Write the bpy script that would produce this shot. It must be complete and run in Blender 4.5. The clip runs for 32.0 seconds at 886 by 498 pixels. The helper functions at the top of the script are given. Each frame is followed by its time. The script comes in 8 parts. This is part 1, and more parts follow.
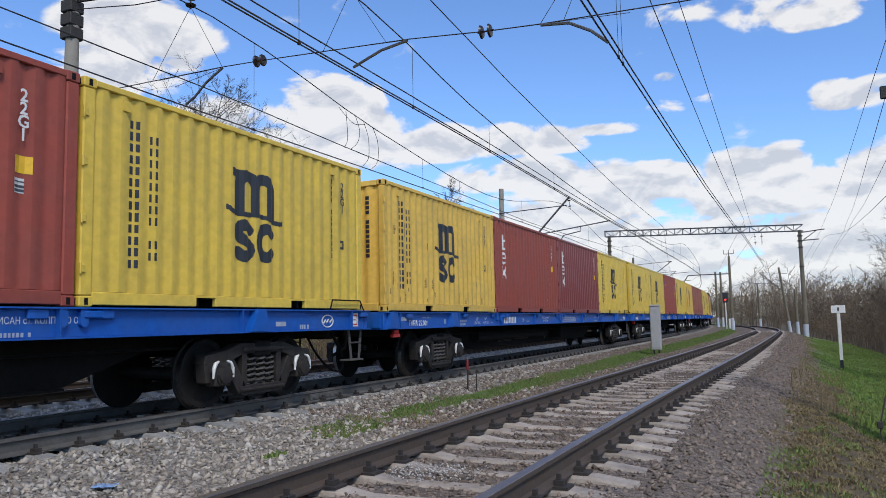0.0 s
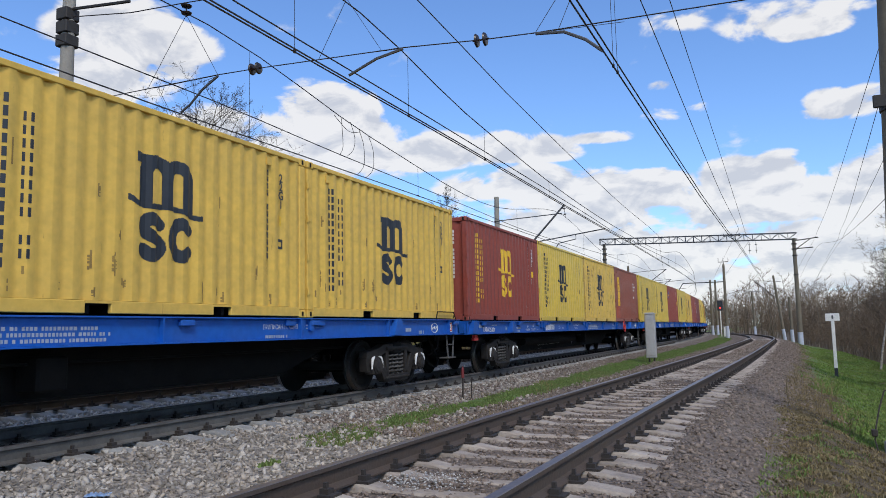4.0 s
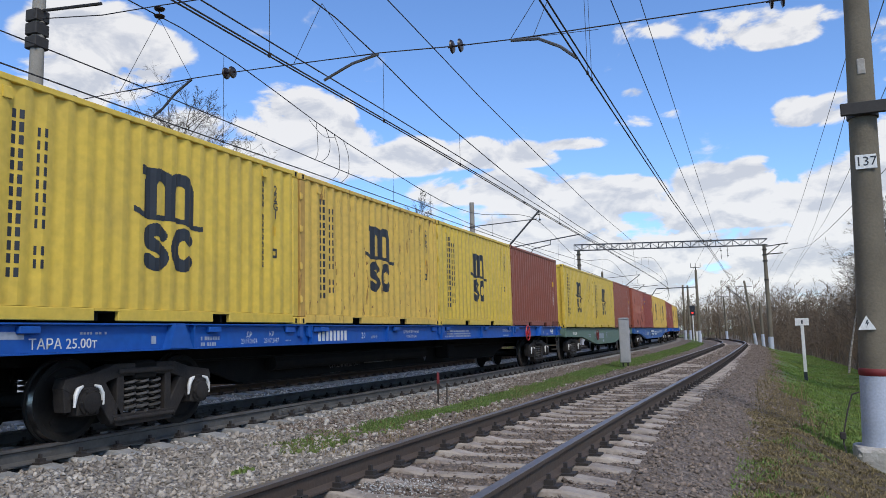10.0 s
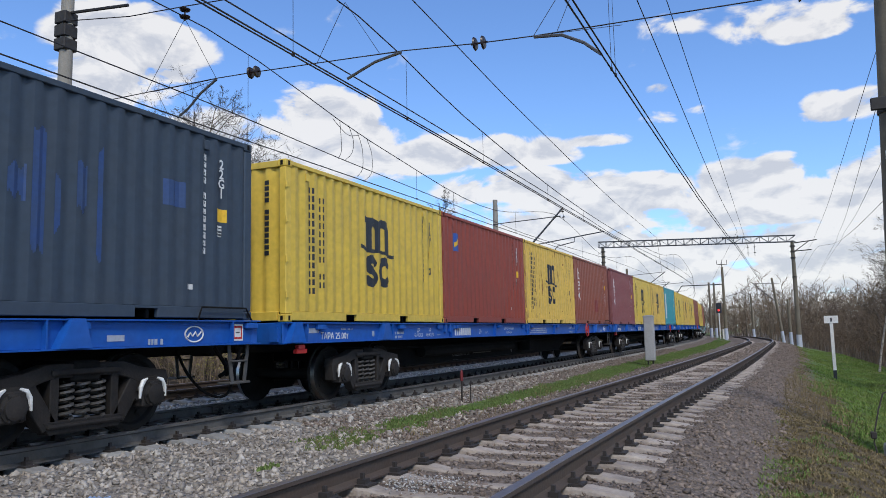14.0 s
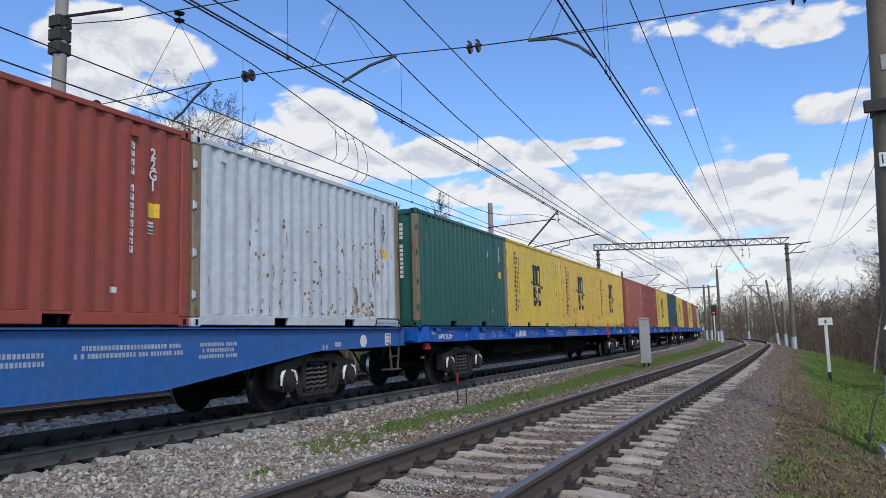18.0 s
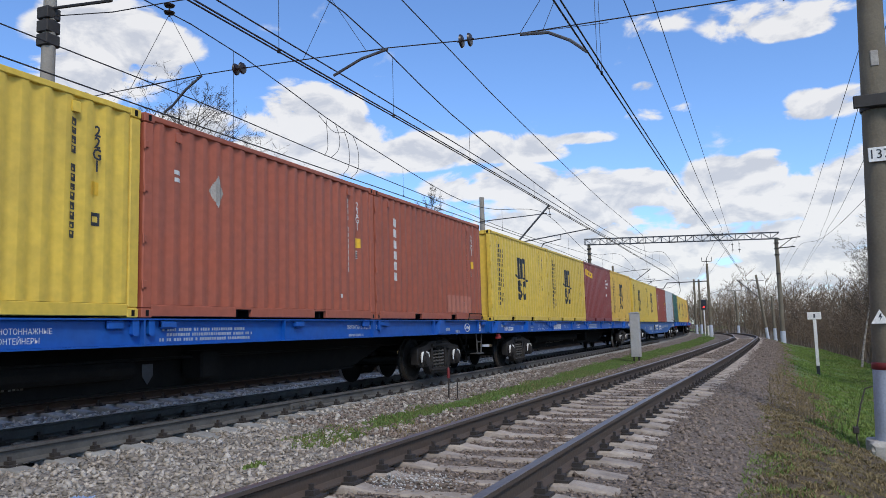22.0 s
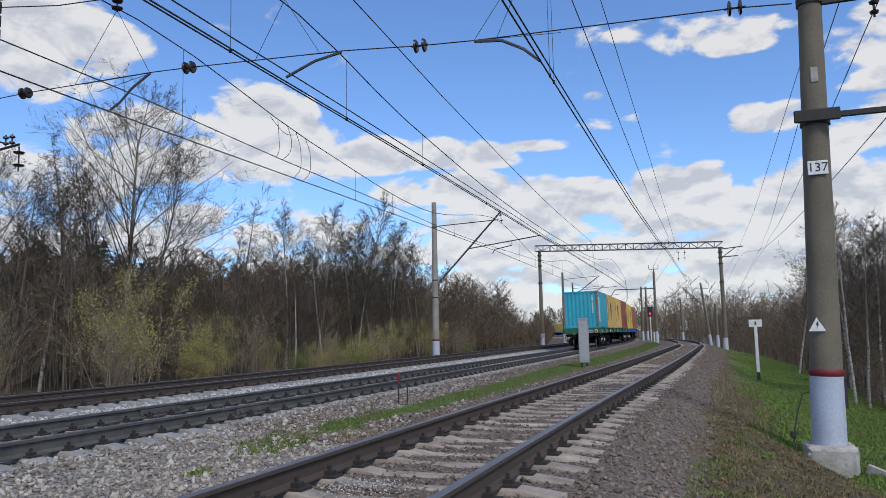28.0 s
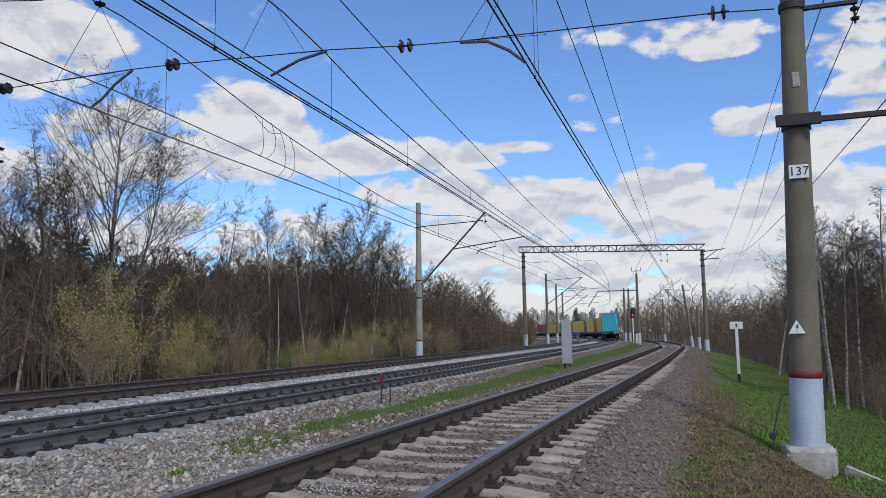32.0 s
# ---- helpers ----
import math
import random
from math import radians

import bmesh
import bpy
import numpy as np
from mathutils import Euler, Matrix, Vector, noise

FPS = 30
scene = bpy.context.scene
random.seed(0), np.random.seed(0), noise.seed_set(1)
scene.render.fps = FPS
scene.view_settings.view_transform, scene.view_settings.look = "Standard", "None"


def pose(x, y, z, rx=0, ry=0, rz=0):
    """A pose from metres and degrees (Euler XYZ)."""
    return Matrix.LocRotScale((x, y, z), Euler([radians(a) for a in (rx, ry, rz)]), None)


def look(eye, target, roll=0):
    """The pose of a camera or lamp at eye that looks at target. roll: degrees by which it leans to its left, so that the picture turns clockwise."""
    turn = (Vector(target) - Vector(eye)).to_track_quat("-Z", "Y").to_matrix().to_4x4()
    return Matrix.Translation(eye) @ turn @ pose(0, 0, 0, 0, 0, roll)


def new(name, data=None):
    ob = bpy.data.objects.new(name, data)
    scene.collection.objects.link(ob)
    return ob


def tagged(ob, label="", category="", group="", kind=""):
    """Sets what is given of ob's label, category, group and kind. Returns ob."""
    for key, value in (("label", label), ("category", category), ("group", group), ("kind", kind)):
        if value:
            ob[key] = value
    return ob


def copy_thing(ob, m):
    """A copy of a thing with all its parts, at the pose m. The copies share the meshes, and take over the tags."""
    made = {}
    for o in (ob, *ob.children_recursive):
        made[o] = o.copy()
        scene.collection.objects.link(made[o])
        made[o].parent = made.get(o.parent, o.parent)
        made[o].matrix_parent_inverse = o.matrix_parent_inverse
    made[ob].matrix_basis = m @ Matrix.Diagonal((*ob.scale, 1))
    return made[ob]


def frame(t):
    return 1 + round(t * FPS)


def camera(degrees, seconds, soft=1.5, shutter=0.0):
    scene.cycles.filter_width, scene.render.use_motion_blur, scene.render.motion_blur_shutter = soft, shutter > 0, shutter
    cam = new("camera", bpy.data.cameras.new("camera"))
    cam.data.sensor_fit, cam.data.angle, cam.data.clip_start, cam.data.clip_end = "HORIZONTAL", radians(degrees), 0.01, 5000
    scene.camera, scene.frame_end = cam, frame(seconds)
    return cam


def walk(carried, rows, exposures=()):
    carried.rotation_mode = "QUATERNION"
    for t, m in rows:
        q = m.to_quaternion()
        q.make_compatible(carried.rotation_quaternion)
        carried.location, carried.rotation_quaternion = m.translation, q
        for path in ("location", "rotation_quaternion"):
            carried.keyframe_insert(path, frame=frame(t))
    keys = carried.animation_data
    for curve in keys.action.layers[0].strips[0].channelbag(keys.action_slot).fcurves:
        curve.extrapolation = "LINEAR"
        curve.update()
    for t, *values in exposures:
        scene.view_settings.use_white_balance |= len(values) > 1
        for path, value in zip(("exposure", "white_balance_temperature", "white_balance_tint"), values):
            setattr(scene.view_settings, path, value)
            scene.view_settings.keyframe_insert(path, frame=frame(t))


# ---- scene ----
EYE = 1.13
cam = camera(60.85, 32.0, soft=0.78)
walk(cam, [
    (0.0, pose(0, 0, EYE, 95.58, 1.25, 24.43)),
    (0.5, pose(0, 0, EYE, 95.77, 1.25, 24.44)),
    (1.0, pose(0, 0, EYE, 95.84, 1.24, 24.43)),
    (1.5, pose(0, 0, EYE, 95.87, 1.24, 24.34)),
    (2.0, pose(0, 0, EYE, 95.84, 1.33, 24.29)),
    (2.5, pose(0, 0, EYE, 95.91, 1.32, 24.27)),
    (3.0, pose(0, 0, EYE, 95.94, 1.29, 24.15)),
    (3.5, pose(0, 0, EYE, 96.07, 1.26, 24.09)),
    (5.5, pose(0, 0, EYE, 96.27, 1.33, 23.85)),
    (6.0, pose(0, 0, EYE, 96.18, 1.35, 23.60)),
    (6.5, pose(0, 0, EYE, 96.06, 1.34, 23.46)),
    (7.0, pose(0, 0, EYE, 95.88, 1.31, 23.26)),
    (7.5, pose(0, 0, EYE, 95.75, 1.30, 23.06)),
    (8.0, pose(0, 0, EYE, 95.75, 1.27, 22.71)),
    (8.5, pose(0, 0, EYE, 95.86, 1.27, 22.39)),
    (9.0, pose(0, 0, EYE, 96.08, 1.34, 22.27)),
    (9.5, pose(0, 0, EYE, 96.32, 1.40, 22.18)),
    (10.0, pose(0, 0, EYE, 96.54, 1.41, 22.20)),
    (10.5, pose(0, 0, EYE, 96.69, 1.36, 22.19)),
    (11.0, pose(0, 0, EYE, 96.69, 1.37, 22.21)),
    (11.5, pose(0, 0, EYE, 96.63, 1.37, 22.40)),
    (12.0, pose(0, 0, EYE, 96.48, 1.33, 22.80)),
    (12.5, pose(0, 0, EYE, 96.33, 1.33, 23.20)),
    (13.0, pose(0, 0, EYE, 96.25, 1.32, 23.59)),
    (13.5, pose(0, 0, EYE, 96.25, 1.29, 23.84)),
    (14.0, pose(0, 0, EYE, 96.40, 1.36, 23.98)),
    (14.5, pose(0, 0, EYE, 96.45, 1.41, 23.94)),
    (16.5, pose(0, 0, EYE, 96.27, 1.44, 23.76)),
    (17.0, pose(0, 0, EYE, 96.38, 1.45, 23.73)),
    (17.5, pose(0, 0, EYE, 96.45, 1.47, 23.67)),
    (18.0, pose(0, 0, EYE, 96.63, 1.55, 23.64)),
    (18.5, pose(0, 0, EYE, 96.73, 1.60, 23.66)),
    (19.0, pose(0, 0, EYE, 96.73, 1.62, 23.68)),
    (19.5, pose(0, 0, EYE, 96.67, 1.64, 23.68)),
    (20.0, pose(0, 0, EYE, 96.58, 1.65, 23.49)),
    (20.5, pose(0, 0, EYE, 96.44, 1.63, 23.33)),
    (21.0, pose(0, 0, EYE, 96.25, 1.56, 23.29)),
    (21.5, pose(0, 0, EYE, 96.10, 1.57, 23.15)),
    (22.0, pose(0, 0, EYE, 96.17, 1.53, 22.98)),
    (22.5, pose(0, 0, EYE, 96.38, 1.48, 22.90)),
    (23.0, pose(0, 0, EYE, 96.59, 1.49, 23.03)),
    (23.5, pose(0, 0, EYE, 96.60, 1.52, 23.24)),
    (24.0, pose(0, 0, EYE, 96.47, 1.61, 23.27)),
    (24.5, pose(0, 0, EYE, 96.25, 1.62, 22.96)),
    (25.0, pose(0, 0, EYE, 96.18, 1.52, 22.64)),
    (25.5, pose(0, 0, EYE, 96.21, 1.49, 22.20)),
    (27.5, pose(0, 0, EYE, 96.44, 1.22, 19.68)),
    (28.0, pose(0, 0, EYE, 96.46, 1.19, 19.25)),
    (28.5, pose(0, 0, EYE, 96.52, 1.14, 18.97)),
    (29.0, pose(0, 0, EYE, 96.49, 1.09, 18.77)),
    (29.5, pose(0, 0, EYE, 96.37, 1.00, 18.66)),
    (30.0, pose(0, 0, EYE, 96.19, 0.94, 18.53)),
    (30.5, pose(0, 0, EYE, 96.15, 0.91, 18.34)),
    (31.0, pose(0, 0, EYE, 96.16, 0.89, 18.13)),
    (31.5, pose(0, 0, EYE, 96.34, 0.86, 18.00)),
    (32.0, pose(0, 0, EYE, 96.47, 0.90, 18.00)),
], [(0.0, 0.03), (24.5, 0.02), (27.5, -0.11), (32.0, -0.15)])

# ---- daylight: sun veiled by cloud, bright broken sky ----
SUN_AZ, SUN_EL = 138.0, 47.0          # compass bearing from +y towards +x, and height, in degrees
world = bpy.data.worlds.new("sky")
world.use_nodes = True
scene.world = world


def build_sky(nt):
    n, l = nt.nodes, nt.links
    n.clear()
    out = n.new("ShaderNodeOutputWorld")
    bg = n.new("ShaderNodeBackground")
    sky = n.new("ShaderNodeTexSky")
    sky.sky_type, sky.sun_disc = "NISHITA", False
    sky.sun_elevation, sky.sun_rotation = radians(SUN_EL), radians(SUN_AZ)
    sky.air_density, sky.dust_density, sky.ozone_density = 1.0, 0.35, 2.2
    bg.inputs["Strength"].default_value = 0.122
    tc = n.new("ShaderNodeTexCoord")
    sep = n.new("ShaderNodeSeparateXYZ")
    l.new(tc.outputs["Generated"], sep.inputs[0])

    def math_node(op, a, b=None, c=None, clamp=False):
        m = n.new("ShaderNodeMath")
        m.operation, m.use_clamp = op, clamp
        for i, v in enumerate((a, b, c)):
            if v is None:
                continue
            if isinstance(v, (int, float)):
                m.inputs[i].default_value = v
            else:
                l.new(v, m.inputs[i])
        return m.outputs[0]

    z = math_node("MAXIMUM", sep.outputs[2], 0.0)
    # azimuth from +y towards +x and elevation, in degrees
    az = math_node("MULTIPLY", math_node("ARCTAN2", sep.outputs[0], sep.outputs[1]), 57.2958)
    el = math_node("MULTIPLY", math_node("ARCSINE", z), 57.2958)
    # cumulus with billowing outlines and flat bases
    comb = n.new("ShaderNodeCombineXYZ")
    l.new(sep.outputs[0], comb.inputs[0])
    l.new(sep.outputs[1], comb.inputs[1])
    l.new(math_node("MULTIPLY", sep.outputs[2], 1.9), comb.inputs[2])

    def billow(shift):
        """Cloud noise, sampled a little higher up by shift."""
        add = n.new("ShaderNodeVectorMath")
        add.operation = "ADD"
        add.inputs[1].default_value = (0, 0, shift)
        l.new(comb.outputs[0], add.inputs[0])
        t = n.new("ShaderNodeTexNoise")
        t.inputs["Scale"].default_value, t.inputs["Detail"].default_value = 13.0, 9.0
        t.inputs["Roughness"].default_value, t.inputs["Distortion"].default_value = 0.56, 0.35
        l.new(add.outputs[0], t.inputs["Vector"])
        return t.outputs["Fac"]

    low, high = billow(0.0), billow(0.028)
    # main cloud masses (azimuth, elevation, half width, half height, weight)
    field = math_node("MULTIPLY", math_node("SUBTRACT", low, 0.5), 3.0)
    masses = [(-46.7, 20.3, 4.3, 1.9, 1), (-48.0, 17.9, 3.8, 1.8, 0.9), (-44.2, 18.8, 2.2, 1.3, 0.7), (-46.3, 10.3, 4.6, 2.3, 0.6), (-41.4, 13.0, 4.2, 2.3, 0.8), (-32.7, 16.2, 3.3, 1.7, 1),
              (-30.4, 14.5, 3.0, 1.4, 0.9), (-35.7, 15.2, 1.8, 1.1, 0.75), (-35.3, 12.8, 4.5, 1.7, 1), (-27.0, 13.1, 3.4, 1.0, 0.95), (-23.1, 13.2, 3.5, 1.1, 0.9), (-19.2, 13.4, 3.1, 1.0, 0.95)]
    masses += [(-16.1, 13.2, 2.4, 0.8, 0.8), (-12.0, 13.9, 2.4, 0.4, 0.62), (-30.8, 12.0, 3.4, 0.7, 0.6), (-21.0, 10.6, 2.6, 1.0, 0.9), (-17.9, 10.8, 3.3, 1.1, 1), (-13.6, 9.8, 3.9, 1.3, 1),
               (-8.0, 10.3, 2.5, 0.8, 0.95), (-9.7, 9.1, 4.6, 1.2, 0.9), (-21.0, 8.9, 3.0, 0.9, 0.5), (-14.9, 7.7, 5.6, 0.9, 0.8), (-7.7, 7.9, 3.7, 0.8, 0.75), (-2.2, 10.0, 2.6, 1.1, 0.9)]
    masses += [(0.8, 10.4, 1.9, 1.0, 1), (0.1, 8.6, 4.9, 1.6, 1), (5.4, 8.4, 4.2, 1.6, 1), (8.4, 9.3, 2.4, 1.5, 0.95), (11.0, 7.9, 3.5, 1.9, 0.9), (-3.9, 7.8, 4.8, 1.1, 0.8), (8.8, 5.8, 4.3, 1.1, 0.7),
               (5.0, 14.1, 2.4, 0.8, 1.05), (3.9, 14.7, 1.3, 0.7, 0.9), (6.2, 14.8, 1.6, 0.6, 0.7), (10.3, 12.7, 2.5, 1.2, 0.95), (12.7, 13.3, 2.2, 1.4, 0.9), (0.3, 20.5, 3.0, 1.1, 0.62)]
    masses += [(2.9, 19.8, 3.2, 0.8, 0.75), (5.1, 20.5, 2.2, 0.8, 0.6), (-5.7, 21.4, 2.3, 0.9, 0.5), (9.7, 17.9, 3.0, 1.1, 0.65), (12.8, 19.1, 1.6, 0.7, 0.55), (12.6, 15.9, 2.2, 0.8, 0.75), (-6.9, 17.2, 1.0, 0.4, 0.62),
               (-7.4, 15.1, 1.4, 0.6, 0.62), (-4.6, 15.5, 0.9, 0.4, 0.6), (13.9, 20.3, 2.8, 0.6, 0.6), (-13.3, 6.0, 10.8, 1.1, 0.85), (-2.0, 5.4, 11.1, 1.1, 0.9), (-10.3, 3.8, 12.1, 0.9, 0.85)]
    masses += [(1.8, 3.8, 7.9, 1.0, 0.85), (-27.0, 8.3, 5.1, 0.9, 0.4), (-8.9, 1.8, 25.7, 1.7, 0.8), (-38.1, 5.0, 14.0, 3.2, 0.7), (30, 14, 14, 8, 0.8), (70, 20, 25, 8, 0.7),
               (110, 30, 30, 10, 0.8), (160, 40, 40, 16, 1.0), (-160, 42, 40, 16, 1.0), (-110, 25, 25, 9, 0.8), (-72, 18, 10, 6, 0.7)]
    total = None
    for a, e, w, h, k in masses:
        da = math_node("DIVIDE", math_node("SUBTRACT", az, float(a)), float(w) * 1.25)
        de = math_node("DIVIDE", math_node("SUBTRACT", el, float(e)), float(h) * 1.5)
        de = math_node("MAXIMUM", de, math_node("MULTIPLY", de, -1.5))
        r2 = math_node("ADD", math_node("MULTIPLY", da, da), math_node("MULTIPLY", de, de))
        g = math_node("MAXIMUM", math_node("MULTIPLY_ADD", r2, -0.62 * k, 1.08 * k), 0.0)
        total = g if total is None else math_node("SMOOTH_MAX", total, g, 0.15)
    calm = math_node("MULTIPLY_ADD", math_node("MINIMUM", total, 1.0), 0.6, 0.4)
    dens = math_node("SUBTRACT", math_node("ADD", math_node("MULTIPLY", field, calm), total), 0.36)
    cover = n.new("ShaderNodeMapRange")
    cover.interpolation_type = "SMOOTHSTEP"
    cover.inputs[1].default_value, cover.inputs[2].default_value = -0.05, 0.24
    l.new(dens, cover.inputs[0])
    # lit tops and grey bases
    lit = n.new("ShaderNodeValToRGB")
    lit.color_ramp.elements[0].position, lit.color_ramp.elements[0].color = 0.12, (4.9, 5.1, 5.6, 1)
    lit.color_ramp.elements[1].position, lit.color_ramp.elements[1].color = 0.62, (7.1, 7.05, 7.05, 1)
    relief = math_node("MULTIPLY", math_node("SUBTRACT", low, high), 3.6)
    l.new(math_node("ADD", math_node("ADD", relief, 0.52), math_node("MULTIPLY", math_node("SUBTRACT", 0.35, dens), 0.30)), lit.inputs[0])
    mix = n.new("ShaderNodeMix")
    mix.data_type = "RGBA"
    l.new(math_node("MULTIPLY", cover.outputs[0], 0.93), mix.inputs["Factor"])
    tint = n.new("ShaderNodeMix")
    tint.data_type, tint.blend_type = "RGBA", "MULTIPLY"
    tint.inputs["Factor"].default_value = 1.0
    tint.inputs["B"].default_value = (0.98, 1.24, 1.62, 1)
    l.new(sky.outputs[0], tint.inputs["A"])
    l.new(tint.outputs["Result"], mix.inputs["A"])
    l.new(lit.outputs[0], mix.inputs["B"])
    l.new(mix.outputs["Result"], bg.inputs["Color"])
    l.new(bg.outputs[0], out.inputs[0])


build_sky(world.node_tree)
sun = new("sun", bpy.data.lights.new("sun", "SUN"))
sun.data.energy, sun.data.angle, sun.data.color = 2.35, radians(14), (1.0, 0.955, 0.90)
sun.matrix_world = look((0, 0, 60), (-math.sin(radians(SUN_AZ)) * 50, -math.cos(radians(SUN_AZ)) * 50, 60 - 50 * math.tan(radians(SUN_EL))))
tagged(sun, "veiled spring sun", "sun", kind="structure")


# ---- materials ----
def material(name, base, rough=0.7, metal=0.0, other=None, scale=6.0, amount=0.5, grain=40.0, bump=0.15, vary=0.0, island=False,
             streak=None, streak_amount=0.0, stretch=(1, 1, 1), spec=0.5):
    """A procedural surface: two colours mixed by a coarse noise, a fine grain, bump, and optional rust or dirt with a shape of its own."""
    m = bpy.data.materials.new(name)
    m.use_nodes = True
    nt = m.node_tree
    n, l = nt.nodes, nt.links
    bsdf = n["Principled BSDF"]
    bsdf.inputs["Roughness"].default_value, bsdf.inputs["Metallic"].default_value = rough, metal
    bsdf.inputs["Specular IOR Level"].default_value = spec
    tc = n.new("ShaderNodeTexCoord")
    mp = n.new("ShaderNodeMapping")
    mp.inputs["Scale"].default_value = stretch
    info = n.new("ShaderNodeObjectInfo")
    off = n.new("ShaderNodeVectorMath")
    off.operation = "MULTIPLY_ADD"
    off.inputs[1].default_value = (37, 53, 19)
    l.new(info.outputs["Random"], off.inputs[0])
    l.new(tc.outputs["Object"], mp.inputs["Vector"])
    l.new(mp.outputs[0], off.inputs[2])
    coarse = n.new("ShaderNodeTexNoise")
    coarse.inputs["Scale"].default_value, coarse.inputs["Detail"].default_value = scale, 5.0
    l.new(off.outputs[0], coarse.inputs["Vector"])
    fine = n.new("ShaderNodeTexNoise")
    fine.inputs["Scale"].default_value, fine.inputs["Detail"].default_value = grain, 3.0
    l.new(tc.outputs["Object"], fine.inputs["Vector"])
    ramp = n.new("ShaderNodeMapRange")
    ramp.inputs[1].default_value, ramp.inputs[2].default_value = 0.3, 0.72
    ramp.inputs[4].default_value = amount
    l.new(coarse.outputs["Fac"], ramp.inputs[0])
    mix = n.new("ShaderNodeMix")
    mix.data_type = "RGBA"
    mix.inputs["A"].default_value = (*base, 1)
    mix.inputs["B"].default_value = (*(other or tuple(c * 0.72 for c in base)), 1)
    l.new(ramp.outputs[0], mix.inputs["Factor"])
    col = mix.outputs["Result"]
    if streak:
        smap = n.new("ShaderNodeMapping")
        smap.inputs["Scale"].default_value = (2.2, 2.2, 0.45)
        l.new(off.outputs[0], smap.inputs["Vector"])
        sn = n.new("ShaderNodeTexNoise")
        sn.inputs["Scale"].default_value, sn.inputs["Detail"].default_value, sn.inputs["Roughness"].default_value = 3.2, 7.0, 0.65
        l.new(smap.outputs[0], sn.inputs["Vector"])
        sr = n.new("ShaderNodeMapRange")
        sr.inputs[1].default_value, sr.inputs[2].default_value = 0.78 - 0.22 * streak_amount, 0.86 - 0.2 * streak_amount
        l.new(sn.outputs["Fac"], sr.inputs[0])
        smix = n.new("ShaderNodeMix")
        smix.data_type = "RGBA"
        smix.inputs["B"].default_value = (*streak, 1)
        l.new(sr.outputs[0], smix.inputs["Factor"])
        l.new(col, smix.inputs["A"])
        col = smix.outputs["Result"]
    hsv = n.new("ShaderNodeHueSaturation")
    l.new(col, hsv.inputs["Color"])
    val = n.new("ShaderNodeMath")
    val.operation = "MULTIPLY_ADD"
    l.new(fine.outputs["Fac"], val.inputs[0])
    val.inputs[1].default_value, val.inputs[2].default_value = 0.5, 0.75
    last = val.outputs[0]
    if vary:
        if island:
            src = n.new("ShaderNodeNewGeometry").outputs["Random Per Island"]
        else:
            src = info.outputs["Random"]
        rv = n.new("ShaderNodeMath")
        rv.operation = "MULTIPLY_ADD"
        rv.inputs[1].default_value, rv.inputs[2].default_value = 2 * vary, 1 - vary
        l.new(src, rv.inputs[0])
        mul = n.new("ShaderNodeMath")
        mul.operation = "MULTIPLY"
        l.new(rv.outputs[0], mul.inputs[0])
        l.new(last, mul.inputs[1])
        last = mul.outputs[0]
    l.new(last, hsv.inputs["Value"])
    l.new(hsv.outputs[0], bsdf.inputs["Base Color"])
    if bump:
        bp = n.new("ShaderNodeBump")
        bp.inputs["Strength"].default_value, bp.inputs["Distance"].default_value = bump, 0.02
        l.new(fine.outputs["Fac"], bp.inputs["Height"])
        l.new(bp.outputs[0], bsdf.inputs["Normal"])
    return m


RUST = (0.16, 0.06, 0.025)


def paint(name, c, rust=0.35, rough=0.45, fade=0.78):
    pale = tuple(min(1, v * fade + 0.02) for v in c)
    return material(name, c, rough, 0.0, pale, 1.6, 0.8, 9.0, 0.05, 0.07, streak=RUST, streak_amount=rust, spec=0.3)


PAINT = {
    "yellow": paint("yellow_paint", (0.695, 0.485, 0.07), 0.25),
    "yellow_worn": paint("worn_yellow_paint", (0.71, 0.455, 0.085), 0.45, 0.55),
    "yellow_beige": paint("sun_faded_beige_yellow_paint", (0.66, 0.42, 0.13), 0.4, 0.6),
    "yellow_rusty": paint("rusty_yellow_paint", (0.74, 0.49, 0.10), 0.85, 0.6),
    "brown": paint("oxide_brown_paint", (0.27, 0.078, 0.046), 0.35, 0.5),
    "red": paint("oxide_red_paint", (0.29, 0.06, 0.04), 0.3, 0.55),
    "maroon": paint("maroon_paint", (0.235, 0.047, 0.042), 0.25, 0.45),
    "mauve": paint("chalky_mauve_brown_paint", (0.25, 0.085, 0.085), 0.25, 0.65),
    "orange": paint("orange_brown_paint", (0.36, 0.098, 0.056), 0.35, 0.5),
    "teal": paint("teal_paint", (0.045, 0.33, 0.38), 0.5, 0.5),
    "cyan": paint("cyan_blue_paint", (0.03, 0.34, 0.45), 0.6, 0.5),
    "green": paint("dark_green_paint", (0.015, 0.095, 0.075), 0.3, 0.45),
    "navy": paint("dull_navy_paint", (0.04, 0.06, 0.088), 0.4, 0.6),
    "white": paint("greyish_white_paint", (0.52, 0.56, 0.58), 0.75, 0.55),
}
PAINT["rusty_yellow_post"] = paint("rust_stained_yellow_post", (0.50, 0.30, 0.07), 1.0, 0.65)
PAINT["rusty_post"] = paint("rust_stained_post", (0.22, 0.17, 0.12), 1.1, 0.7)
WAGON_BLUE = paint("wagon_blue_paint", (0.004, 0.09, 0.40), 0.25, 0.45)
WAGON_PALE = paint("faded_wagon_blue_paint", (0.024, 0.108, 0.32), 0.5, 0.55)
WAGON_GREEN = paint("wagon_green_paint", (0.02, 0.12, 0.055), 0.3, 0.5)
WAGON_GREY = paint("worn_grey_green_paint", (0.12, 0.19, 0.15), 0.6, 0.6)
